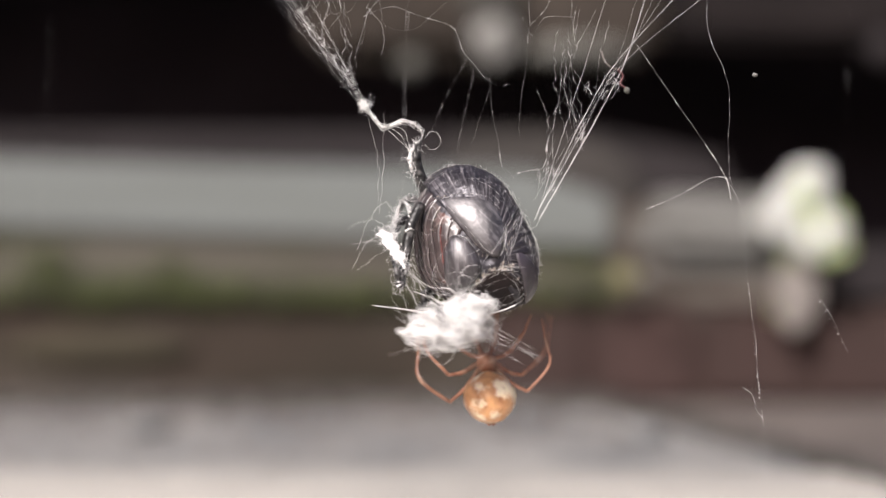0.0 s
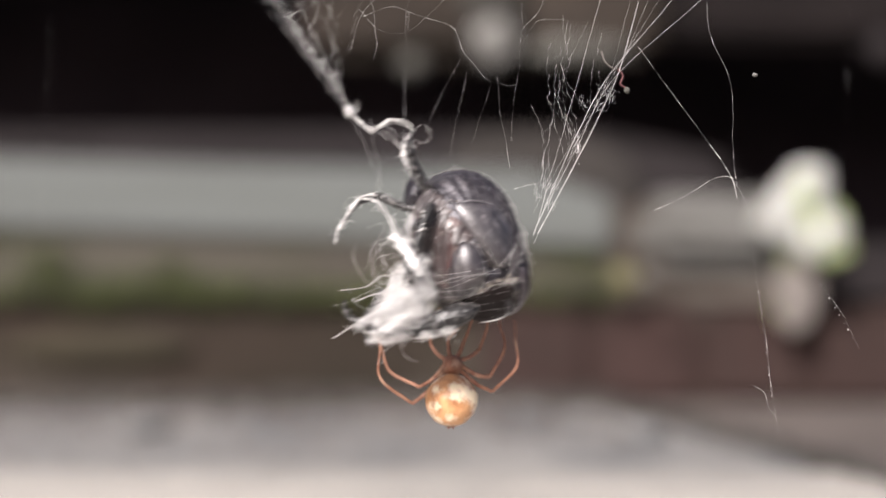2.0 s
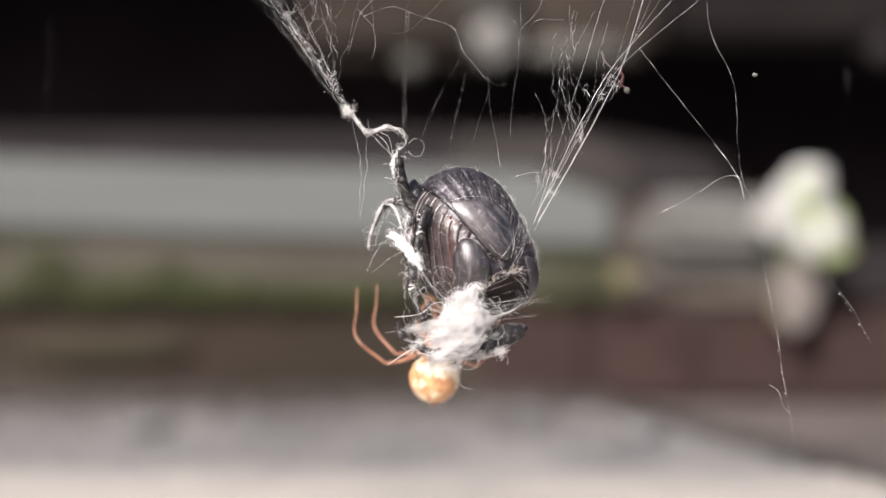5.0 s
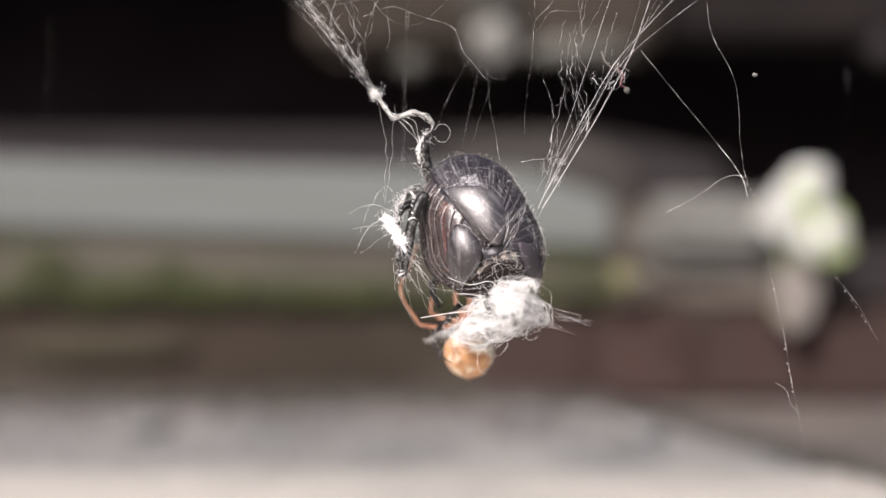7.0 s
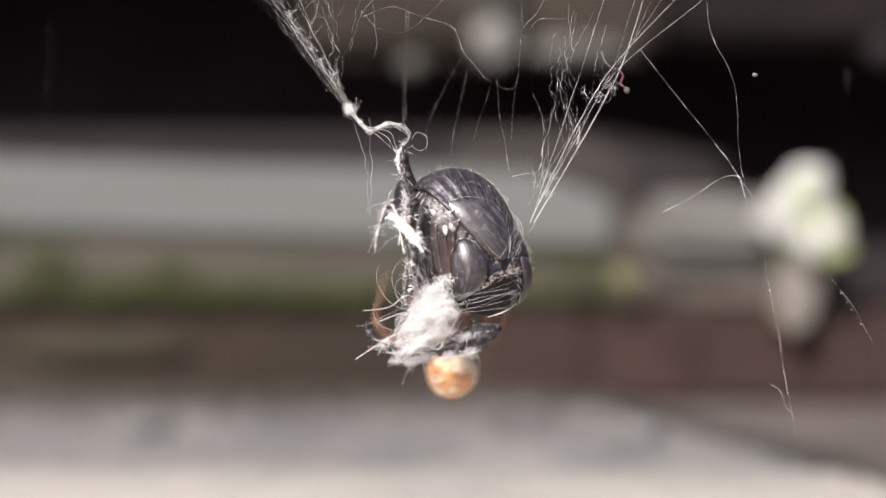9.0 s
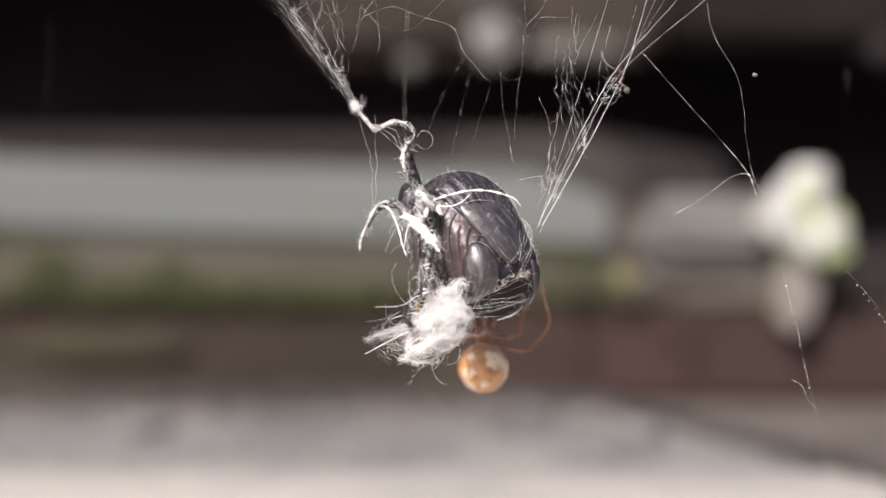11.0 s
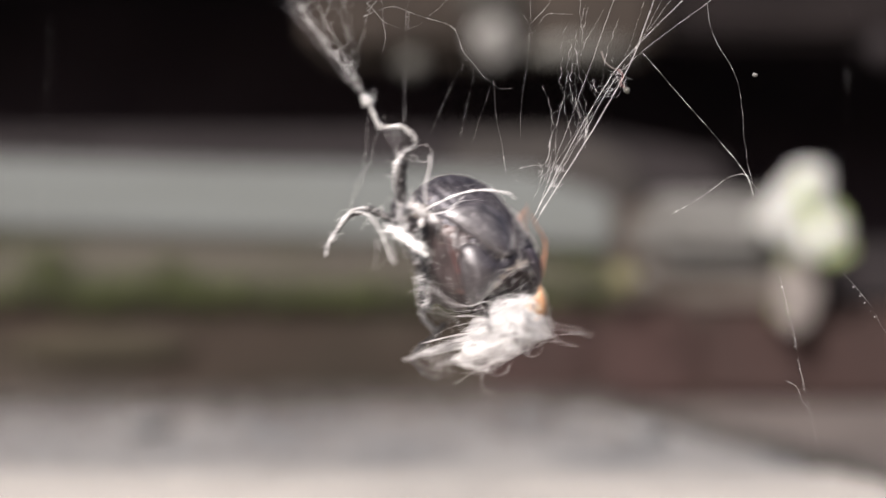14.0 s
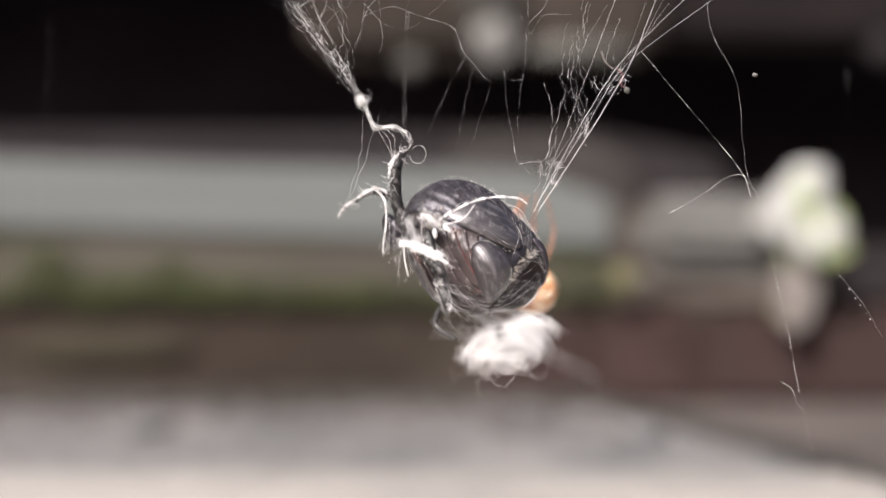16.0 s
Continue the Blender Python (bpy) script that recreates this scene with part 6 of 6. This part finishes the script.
    walk(spider, [
        (0.0, hang(4.15, -13.10, 10, 0, 4.0)), (0.2, hang(5.15, -13.10, 0, -6, 4.0)), (0.4, hang(5.15, -13.80, -5, 0, 4.0)),
        (0.5, hang(5.20, -13.75, 0, -5, 4.0)), (0.6, hang(5.30, -12.95, 0, -10, 4.0)), (0.8, hang(1.95, -15.30, 5, 0, 4.0)),
        (1.0, hang(2.45, -15.30, 10, 4, 4.0)), (1.2, hang(3.05, -12.45, 5, 0, 4.0)), (1.4, hang(1.70, -14.20, 0, 0, 4.0)),
        (1.5, hang(1.70, -15.05, 0, 0, 4.0)), (1.6, hang(0.30, -15.85, 0, 0, 4.0)), (1.8, hang(0.10, -14.70, -5, -4, 4.0)),
        (2.0, hang(0.75, -13.35, -5, 0, 4.0)), (2.2, hang(-0.95, -13.55, 0, 0, 4.0)), (2.4, hang(2.05, -14.85, 5, 6, 4.0)),
        (2.5, hang(-0.60, -15.05, 0, 2, 4.0)), (2.6, hang(0.05, -16.05, 0, 0, 4.0)), (2.8, hang(0.35, -15.45, 0, 0, 4.0)),
        (3.0, hang(2.10, -12.80, 20, 25, 7.0)), (3.2, hang(6.05, -10.55, 20, 0, 11.5)), (3.4, hang(3.30, -10.85, 10, -10, 10.0)),
        (3.5, hang(4.20, -11.55, 10, -10, 8.5)), (3.6, hang(1.50, -10.20, 0, -8, 10.0)), (3.8, hang(0.65, -9.95, 0, -5, 10.0)),
        (4.0, hang(-2.75, -11.55, -5, 0, 10.0)), (4.2, hang(-3.80, -11.70, -5, 0, 10.0)), (4.9, hang(-0.70, -11.45, 0, 0, 10.0)),
        (5.6, hang(-2.20, -10.95, 0, 0, 11.5)), (6.3, hang(-2.60, -10.00, -5, 0, 11.5)), (6.5, hang(3.05, -9.95, 10, 0, 10.0)),
        (6.7, hang(1.55, -9.95, 5, 0, 11.5)), (7.0, hang(2.30, -9.20, 0, 0, 11.5)), (7.2, hang(0.05, -7.85, 0, 0, 13.0)),
        (7.4, hang(3.20, -8.55, 0, 0, 13.0)), (7.5, hang(2.70, -9.55, 0, 0, 13.0)), (7.6, hang(2.40, -9.05, 5, -5, 13.0)),
        (7.8, hang(5.05, -8.25, 10, -10, 11.5)), (8.0, hang(5.80, -9.00, 10, -12, 10.0)), (8.2, hang(0.80, -6.45, 0, 0, 14.5)),
        (8.4, hang(-3.80, -9.95, -10, 10, 11.5)), (8.5, hang(-3.40, -11.20, -5, 5, 10.0)), (8.6, hang(-1.15, -11.05, 0, 0, 10.0)),
        (8.8, hang(4.00, -10.30, 5, -10, 10.0)), (9.0, hang(0.80, -10.95, 0, 0, 8.5)), (9.2, hang(-3.35, -12.05, -10, 5, 8.5)),
        (9.9, hang(-0.20, -10.95, 0, 0, 10.0)), (10.6, hang(2.30, -10.45, 0, 0, 10.0)), (11.3, hang(4.00, -10.60, 5, -5, 10.0)),
        (11.5, hang(3.85, -10.80, 5, -5, 10.0)), (11.7, hang(4.80, -10.90, 5, -8, 10.0)), (11.9, hang(0.80, -10.45, 0, 0, 11.5)),
        (12.0, hang(1.15, -11.25, 0, 0, 11.5)), (12.1, hang(1.50, -10.55, 0, 0, 11.5)), (12.3, hang(3.55, -10.20, 0, 0, 11.5)),
        (12.5, hang(3.65, -9.05, 0, 0, 13.0)), (12.7, hang(5.45, -8.25, 15, -12, 11.5)), (12.9, hang(5.05, -9.55, 15, -10, 8.5)),
        (13.0, hang(4.50, -9.35, 15, -10, 8.5)), (13.1, hang(3.55, -8.95, 10, -6, 10.0)), (13.3, hang(5.30, -6.95, 10, 0, 16.0)),
        (13.5, hang(5.30, -7.45, 10, 0, 17.5)), (13.7, hang(7.05, -4.20, 65, -5, 19.0)), (13.9, hang(6.70, -4.45, 65, -5, 19.0)),
        (14.0, hang(7.10, -4.70, 65, -5, 19.0)), (14.1, hang(6.70, -5.20, 65, -5, 19.0)), (14.3, hang(7.80, -5.70, 65, -5, 17.5)),
        (14.5, hang(7.40, -8.10, 20, -5, 14.5)), (14.7, hang(8.55, -6.05, 65, -5, 16.0)), (14.9, hang(7.30, -4.70, 65, 0, 20.5)),
        (15.0, hang(8.30, -5.10, 65, 0, 16.0)), (15.1, hang(9.60, -6.10, 15, -5, 11.5)), (15.3, hang(9.70, -4.45, 65, -5, 13.0)),
        (15.5, hang(7.05, -3.95, 65, 0, 20.5)), (15.7, hang(7.80, -5.15, 65, 0, 16.0)), (15.9, hang(9.60, -3.05, 65, 0, 13.0)),
        (16.0, hang(8.00, -3.60, 65, 0, 16.0))])
    walk(left_strand, [
        (0.0, hang(-6.74, 12.33, 0, -0.0)), (0.5, hang(-6.28, 12.79, 0, 0.9)), (1.0, hang(-7.35, 12.63, 0, -0.4)), (1.5, hang(-8.42, 11.63, 0, -2.4)),
        (1.967, hang(-8.54, 11.64, 0, -1.9)), (2.000, hang(-8.04, 11.79, 0, -1.9)), (2.033, hang(-7.54, 11.94, 0, -1.9)), (2.5, hang(-7.96, 11.63, 0, -1.9)), (3.0, hang(-6.20, 12.94, 0, 1.1)), (3.5, hang(-6.05, 12.86, 0, 1.2)),
        (3.967, hang(-8.54, 11.80, 0, -1.7)), (4.000, hang(-8.04, 11.95, 0, -1.7)), (4.033, hang(-7.54, 12.10, 0, -1.7)), (4.2, hang(-8.60, 11.65, 0, -2.6)), (6.5, hang(-6.28, 12.94, 0, 1.0)), (7.0, hang(-5.74, 13.32, 0, 1.9)),
        (7.467, hang(-7.14, 12.67, 0, 0.4)), (7.500, hang(-6.74, 12.79, 0, 0.4)), (7.533, hang(-6.34, 12.91, 0, 0.4)), (8.0, hang(-6.81, 13.09, 0, 0.5)), (8.5, hang(-7.89, 11.87, 0, -1.6)), (9.0, hang(-8.04, 11.95, 0, -1.7)),
        (11.5, hang(-7.43, 12.25, 0, -0.8)), (12.0, hang(-7.74, 12.02, 0, -1.3)), (12.5, hang(-7.19, 12.55, 0, -0.3)),
        (13.0, hang(-7.35, 12.33, 0, -0.7)), (13.467, hang(-9.51, 11.06, 0, -3.5)), (13.500, hang(-9.11, 11.18, 0, -3.5)), (13.533, hang(-8.71, 11.30, 0, -3.5)), (13.967, hang(-7.01, 12.64, 0, 0.6)), (14.000, hang(-6.51, 12.79, 0, 0.6)), (14.033, hang(-6.01, 12.94, 0, 0.6)),
        (14.467, hang(-9.99, 11.03, 0, -4.0)), (14.500, hang(-9.49, 11.18, 0, -4.0)), (14.533, hang(-8.99, 11.33, 0, -4.0)), (14.967, hang(-9.61, 11.11, 0, -3.5)), (15.000, hang(-9.11, 11.26, 0, -3.5)), (15.033, hang(-8.61, 11.41, 0, -3.5)), (15.467, hang(-9.13, 11.75, 0, -2.6)), (15.500, hang(-8.73, 11.87, 0, -2.6)), (15.533, hang(-8.33, 11.99, 0, -2.6)),
        (16.0, hang(-6.96, 12.71, 0, 0.0))])
    walk(snag, [
        (0.0, hang(-6.74, 12.33, 0, 0.0)), (0.2, hang(-6.56, 12.51, 0, -0.6)), (0.4, hang(-6.37, 12.69, 0, -6.0)), (0.5, hang(-6.28, 12.79, 0, -8.8)),
        (0.6, hang(-6.49, 12.76, 0, -7.3)), (0.8, hang(-6.92, 12.70, 0, -14.9)), (1.0, hang(-7.35, 12.63, 0, -8.6)), (1.2, hang(-7.78, 12.23, 0, -6.3)),
        (1.4, hang(-8.21, 11.84, 0, 6.4)), (1.5, hang(-8.42, 11.63, 0, 11.3)), (1.6, hang(-8.34, 11.67, 0, 14.0)), (1.8, hang(-8.19, 11.73, 0, 14.9)),
        (1.967, hang(-8.54, 11.64, 0, 10.6)), (2.000, hang(-8.04, 11.79, 0, 10.6)), (2.033, hang(-7.54, 11.94, 0, 10.6)), (2.2, hang(-8.01, 11.73, 0, 8.2)), (2.4, hang(-7.98, 11.67, 0, 6.7)), (2.5, hang(-7.96, 11.63, 0, 2.1)),
        (2.6, hang(-7.61, 11.90, 0, 0.7)), (2.8, hang(-6.90, 12.42, 0, -9.4)), (3.0, hang(-6.20, 12.94, 0, -13.6)), (3.2, hang(-6.14, 12.91, 0, -13.1)),
        (3.4, hang(-6.08, 12.88, 0, -3.9)), (3.5, hang(-6.05, 12.86, 0, -2.4)), (3.6, hang(-6.45, 12.68, 0, 2.0)), (3.8, hang(-7.24, 12.31, 0, 8.8)),
        (3.967, hang(-8.54, 11.80, 0, 11.7)), (4.000, hang(-8.04, 11.95, 0, 11.7)), (4.033, hang(-7.54, 12.10, 0, 11.7)), (4.2, hang(-8.60, 11.65, 0, 7.9)), (6.3, hang(-6.48, 12.83, 0, -5.0)), (6.5, hang(-6.28, 12.94, 0, -2.6)),
        (6.7, hang(-6.06, 13.09, 0, -3.9)), (7.0, hang(-5.74, 13.32, 0, -3.2)), (7.2, hang(-6.14, 13.11, 0, -6.3)), (7.4, hang(-6.54, 12.89, 0, -8.3)),
        (7.467, hang(-7.14, 12.67, 0, -5.6)), (7.500, hang(-6.74, 12.79, 0, -5.6)), (7.533, hang(-6.34, 12.91, 0, -5.6)), (7.6, hang(-6.75, 12.85, 0, -2.1)), (7.8, hang(-6.78, 12.97, 0, 1.9)), (8.0, hang(-6.81, 13.09, 0, 0.9)),
        (8.2, hang(-7.24, 12.60, 0, -4.6)), (8.4, hang(-7.67, 12.11, 0, -0.4)), (8.5, hang(-7.89, 11.87, 0, 3.2)), (8.6, hang(-7.92, 11.88, 0, 4.9)),
        (8.8, hang(-7.98, 11.91, 0, 7.3)), (9.0, hang(-8.04, 11.95, 0, 2.9)), (9.2, hang(-7.99, 11.97, 0, 3.4)), (11.3, hang(-7.47, 12.23, 0, 2.1)),
        (11.5, hang(-7.43, 12.25, 0, 1.0)), (11.7, hang(-7.55, 12.16, 0, -3.4)), (11.9, hang(-7.67, 12.07, 0, -4.6)),
        (12.0, hang(-7.74, 12.02, 0, 0.2)), (12.1, hang(-7.63, 12.13, 0, 8.7)), (12.3, hang(-7.41, 12.34, 0, 8.2)), (12.5, hang(-7.19, 12.55, 0, 6.2)),
        (12.7, hang(-7.26, 12.46, 0, 3.5)), (12.9, hang(-7.32, 12.37, 0, 2.1)), (13.0, hang(-7.35, 12.33, 0, 1.6)), (13.1, hang(-7.70, 12.10, 0, 5.4)),
        (13.3, hang(-8.41, 11.64, 0, 4.9)), (13.467, hang(-9.51, 11.06, 0, 12.4)), (13.500, hang(-9.11, 11.18, 0, 12.4)), (13.533, hang(-8.71, 11.30, 0, 12.4)), (13.7, hang(-8.07, 11.82, 0, -3.4)),
        (13.9, hang(-7.03, 12.46, 0, -14.2)), (13.967, hang(-7.01, 12.64, 0, -17.2)), (14.000, hang(-6.51, 12.79, 0, -17.2)), (14.033, hang(-6.01, 12.94, 0, -17.2)), (14.1, hang(-7.11, 12.46, 0, -12.1)),
        (14.3, hang(-8.30, 11.82, 0, 7.3)), (14.467, hang(-9.99, 11.03, 0, 16.9)), (14.500, hang(-9.49, 11.18, 0, 16.9)), (14.533, hang(-8.99, 11.33, 0, 16.9)), (14.7, hang(-9.34, 11.21, 0, 1.1)), (14.9, hang(-9.19, 11.24, 0, 2.4)),
        (14.967, hang(-9.61, 11.11, 0, 5.2)), (15.000, hang(-9.11, 11.26, 0, 5.2)), (15.033, hang(-8.61, 11.41, 0, 5.2)), (15.1, hang(-9.03, 11.38, 0, 5.1)), (15.3, hang(-8.88, 11.62, 0, -4.6)), (15.467, hang(-9.13, 11.75, 0, 7.2)), (15.500, hang(-8.73, 11.87, 0, 7.2)), (15.533, hang(-8.33, 11.99, 0, 7.2)),
        (15.7, hang(-8.02, 12.20, 0, -3.6)), (15.9, hang(-7.32, 12.54, 0, -13.7)), (16.0, hang(-6.96, 12.71, 0, -17.1))])
    walk(right_strand, [
        (0.0, hang(8.15, 3.10, 0, 0.0)), (0.2, hang(8.15, 3.40, 0, -0.6)), (0.4, hang(7.85, 3.40, 0, -1.3)), (0.5, hang(7.66, 3.79, 0, -2.6)),
        (0.6, hang(7.81, 3.57, 0, -1.8)), (0.8, hang(7.53, 3.59, 0, -2.5)), (1.0, hang(8.02, 3.59, 0, -1.3)), (1.2, hang(7.49, 3.57, 0, -2.5)),
        (1.4, hang(7.87, 1.95, 0, 1.4)), (1.5, hang(8.07, 1.77, 0, 2.2)), (1.6, hang(8.33, 1.58, 0, 3.0)), (1.8, hang(8.38, 1.88, 0, 2.7)),
        (2.0, hang(8.00, 1.78, 0, 1.9)), (2.2, hang(7.95, 2.06, 0, 1.4)), (2.4, hang(7.84, 2.62, 0, 0.1)), (2.5, hang(7.49, 2.61, 0, -0.7)),
        (2.6, hang(7.69, 2.80, 0, -0.6)), (2.8, hang(7.51, 3.16, 0, -1.7)), (3.0, hang(7.76, 3.61, 0, -2.0)), (3.2, hang(7.79, 3.53, 0, -1.7)),
        (3.4, hang(8.29, 3.30, 0, -0.0)), (3.5, hang(8.42, 3.11, 0, 0.6)), (3.6, hang(8.44, 3.12, 0, 0.7)), (3.8, hang(8.40, 2.95, 0, 0.9)),
        (4.0, hang(8.07, 2.95, 0, 0.1)), (4.2, hang(7.73, 2.42, 0, 0.2)), (4.9, hang(8.07, 2.80, 0, 0.4)), (5.6, hang(7.77, 3.05, 0, -0.8)),
        (6.3, hang(7.99, 3.20, 0, -0.6)), (6.5, hang(8.29, 3.40, 0, -0.2)), (6.7, hang(8.24, 3.70, 0, -1.0)), (7.0, hang(8.43, 4.05, 0, -1.2)),
        (7.2, hang(7.99, 3.94, 0, -2.1)), (7.4, hang(7.70, 3.72, 0, -2.3)), (7.5, hang(7.94, 2.99, 0, -0.3)), (7.6, hang(8.35, 2.60, 0, 1.4)),
        (7.8, hang(8.61, 2.62, 0, 2.0)), (8.0, hang(8.62, 2.90, 0, 1.5)), (8.2, hang(7.85, 2.30, 0, 0.7)), (8.4, hang(7.85, 2.30, 0, 0.7)),
        (8.5, hang(7.96, 2.40, 0, 0.8)), (8.6, hang(8.18, 2.30, 0, 1.5)), (8.8, hang(8.35, 2.50, 0, 1.6)), (9.0, hang(7.69, 2.80, 0, -0.6)),
        (9.2, hang(7.69, 3.00, 0, -0.9)), (9.9, hang(8.21, 2.80, 0, 0.7)), (10.6, hang(7.85, 2.60, 0, 0.2)), (11.3, hang(8.78, 2.50, 0, 1.0)),
        (11.5, hang(8.62, 2.70, 0, 0.2)), (11.7, hang(8.35, 2.47, 0, 0.0)), (11.9, hang(8.25, 2.64, 0, -0.5)), (12.0, hang(8.55, 2.76, 0, -0.0)),
        (12.1, hang(9.28, 2.80, 0, 1.7)), (12.3, hang(9.39, 2.90, 0, 1.8)), (12.5, hang(9.17, 3.30, 0, 0.5)), (12.7, hang(8.81, 3.25, 0, -0.3)),
        (12.9, hang(8.62, 3.20, 0, -0.7)), (13.0, hang(8.62, 3.00, 0, -0.3)), (13.1, hang(8.92, 2.60, 0, 1.2)), (13.3, hang(8.72, 2.78, 0, 0.3)),
        (13.5, hang(9.13, 2.86, 0, 1.2)), (13.7, hang(8.25, 3.02, 0, -1.2)), (13.9, hang(8.13, 3.39, 0, -2.2)), (14.0, hang(8.19, 3.49, 0, -2.3)),
        (14.1, hang(8.19, 3.79, 0, -2.9)), (14.3, hang(9.19, 3.37, 0, 0.4)), (14.5, hang(9.57, 3.37, 0, 1.4)), (14.7, hang(8.55, 2.84, 0, -0.2)),
        (14.9, hang(8.66, 3.19, 0, -0.6)), (15.0, hang(8.79, 2.99, 0, 0.1)), (15.1, hang(8.64, 2.67, 0, 0.3)), (15.3, hang(8.09, 3.12, 0, -1.8)),
        (15.5, hang(9.41, 2.57, 0, 2.4)), (15.7, hang(8.52, 3.13, 0, -0.8)), (15.9, hang(8.04, 4.02, 0, -3.8)), (16.0, hang(8.10, 3.83, 0, -3.2))])
    walk(tangle, [
        (0.0, pose(0.00001, 0, -0.00001)), (0.5, pose(0.00023, 0, 0.00022)), (1.0, pose(-0.00030, 0, 0.00014)), (1.5, pose(-0.00083, 0, -0.00036)),
        (2.0, pose(-0.00064, 0, -0.00028)), (2.5, pose(-0.00061, 0, -0.00036)), (3.0, pose(0.00028, 0, 0.00030)), (3.5, pose(0.00035, 0, 0.00025)),
        (4.0, pose(-0.00064, 0, -0.00020)), (4.2, pose(-0.00093, 0, -0.00035)), (6.5, pose(0.00023, 0, 0.00030)), (7.0, pose(0.00051, 0, 0.00049)),
        (7.5, pose(0.00001, 0, 0.00022)), (8.0, pose(-0.00003, 0, 0.00037)), (8.5, pose(-0.00057, 0, -0.00024)), (9.0, pose(-0.00064, 0, -0.00020)),
        (11.5, pose(-0.00034, 0, -0.00005)), (12.0, pose(-0.00049, 0, -0.00016)), (12.5, pose(-0.00022, 0, 0.00010)),
        (13.0, pose(-0.00030, 0, -0.00001)), (13.5, pose(-0.00118, 0, -0.00059)), (14.0, pose(0.00012, 0, 0.00022)),
        (14.5, pose(-0.00137, 0, -0.00059)), (15.0, pose(-0.00118, 0, -0.00055)), (15.5, pose(-0.00099, 0, -0.00024)),
        (16.0, pose(-0.00011, 0, 0.00018))])
    walk(hanging_thread, [
        (t, pose(0.05 * MM * x, 0, 0.05 * MM * z)) for t, x, z in (
            (0, 0, 0), (1, 33, 12), (1.5, 24, 0), (2, 14, 0), (3, 2, -3), (4, -4, 0), (6.5, -1, 6), (7, -4, 12), (7.5, 12, -3), (8, 61, -15), (8.5, 9, 0), (9, 13, -6),
            (11.5, 23, 12), (12, 33, -15), (12.5, 26, 0), (13, 13, -3), (14, 7, -6), (14.5, 40, -10), (15, 56, -16), (16, 26, 10))])
    walk(loose_thread, [
        (0.0, hang(23.3, 22.05, 0, -0.03)), (0.5, hang(23.3, 22.05, 0, 0.33)), (1.0, hang(23.3, 22.05, 0, 1.27)), (1.5, hang(23.3, 22.05, 0, 1.63)),
        (2.0, hang(23.3, 22.05, 0, 1.74)), (2.5, hang(23.3, 22.05, 0, 1.87)), (3.0, hang(23.3, 22.05, 0, 2.34)), (3.5, hang(23.3, 22.05, 0, 2.92)),
        (4.0, hang(23.3, 22.05, 0, 2.92)), (6.5, hang(23.3, 22.05, 0, 5.17)), (7.0, hang(23.3, 22.05, 0, 4.81)), (7.5, hang(23.3, 22.05, 0, 5.40)),
        (8.0, hang(23.3, 22.05, 0, 4.23)), (8.5, hang(23.3, 22.05, 0, 4.47)), (9.0, hang(23.3, 22.05, 0, 3.99)), (11.3, hang(23.3, 22.05, 0, 7.39)),
        (11.5, hang(23.3, 22.05, 0, 6.58)), (12.0, hang(23.3, 22.05, 0, 7.16)), (12.5, hang(23.3, 22.05, 0, 6.69)), (13.0, hang(23.3, 22.05, 0, 6.58)),
        (13.5, hang(23.3, 22.05, 0, 7.63)), (14.0, hang(23.3, 22.05, 0, 6.46)), (14.5, hang(23.3, 22.05, 0, 7.74)), (15.0, hang(23.3, 22.05, 0, 7.74)),
        (15.5, hang(23.3, 22.05, 0, 6.81)), (16.0, hang(23.3, 22.05, 0, 5.64))])
    # the spider's legs draw silk and reach by turns
    drawn_in = ((0, 0), (1.9, 0), (2.4, 0.5), (2.8, 0.15), (3.4, 0.3), (4.2, 0.5), (6.3, 1), (16, 1))
    for k, (leg, shin, hip, knee) in enumerate(spider_legs):
        side = 1 if hip.x < 0 else -1
        beat = 3.0 + 0.33 * k
        low, high = [], []
        for i in range(161):
            t = i / 10
            a = math.sin(2 * math.pi * (beat * 0.5 * t + 0.37 * k)) + 0.6 * math.sin(2 * math.pi * (0.31 * t + 0.21 * k))
            b = math.sin(2 * math.pi * (beat * 0.5 * t + 0.37 * k + 0.2))
            low.append((t, Matrix.Translation(hip) @ pose(0, 0, 0, 6 * b, 9 * a + 42 * side * between(drawn_in, t)[0], 5 * a)))
            high.append((t, Matrix.Translation(knee) @ pose(0, 0, 0, 5 * a, 13 * b, 0)))
        walk(leg, low)
        walk(shin, high)


motions()
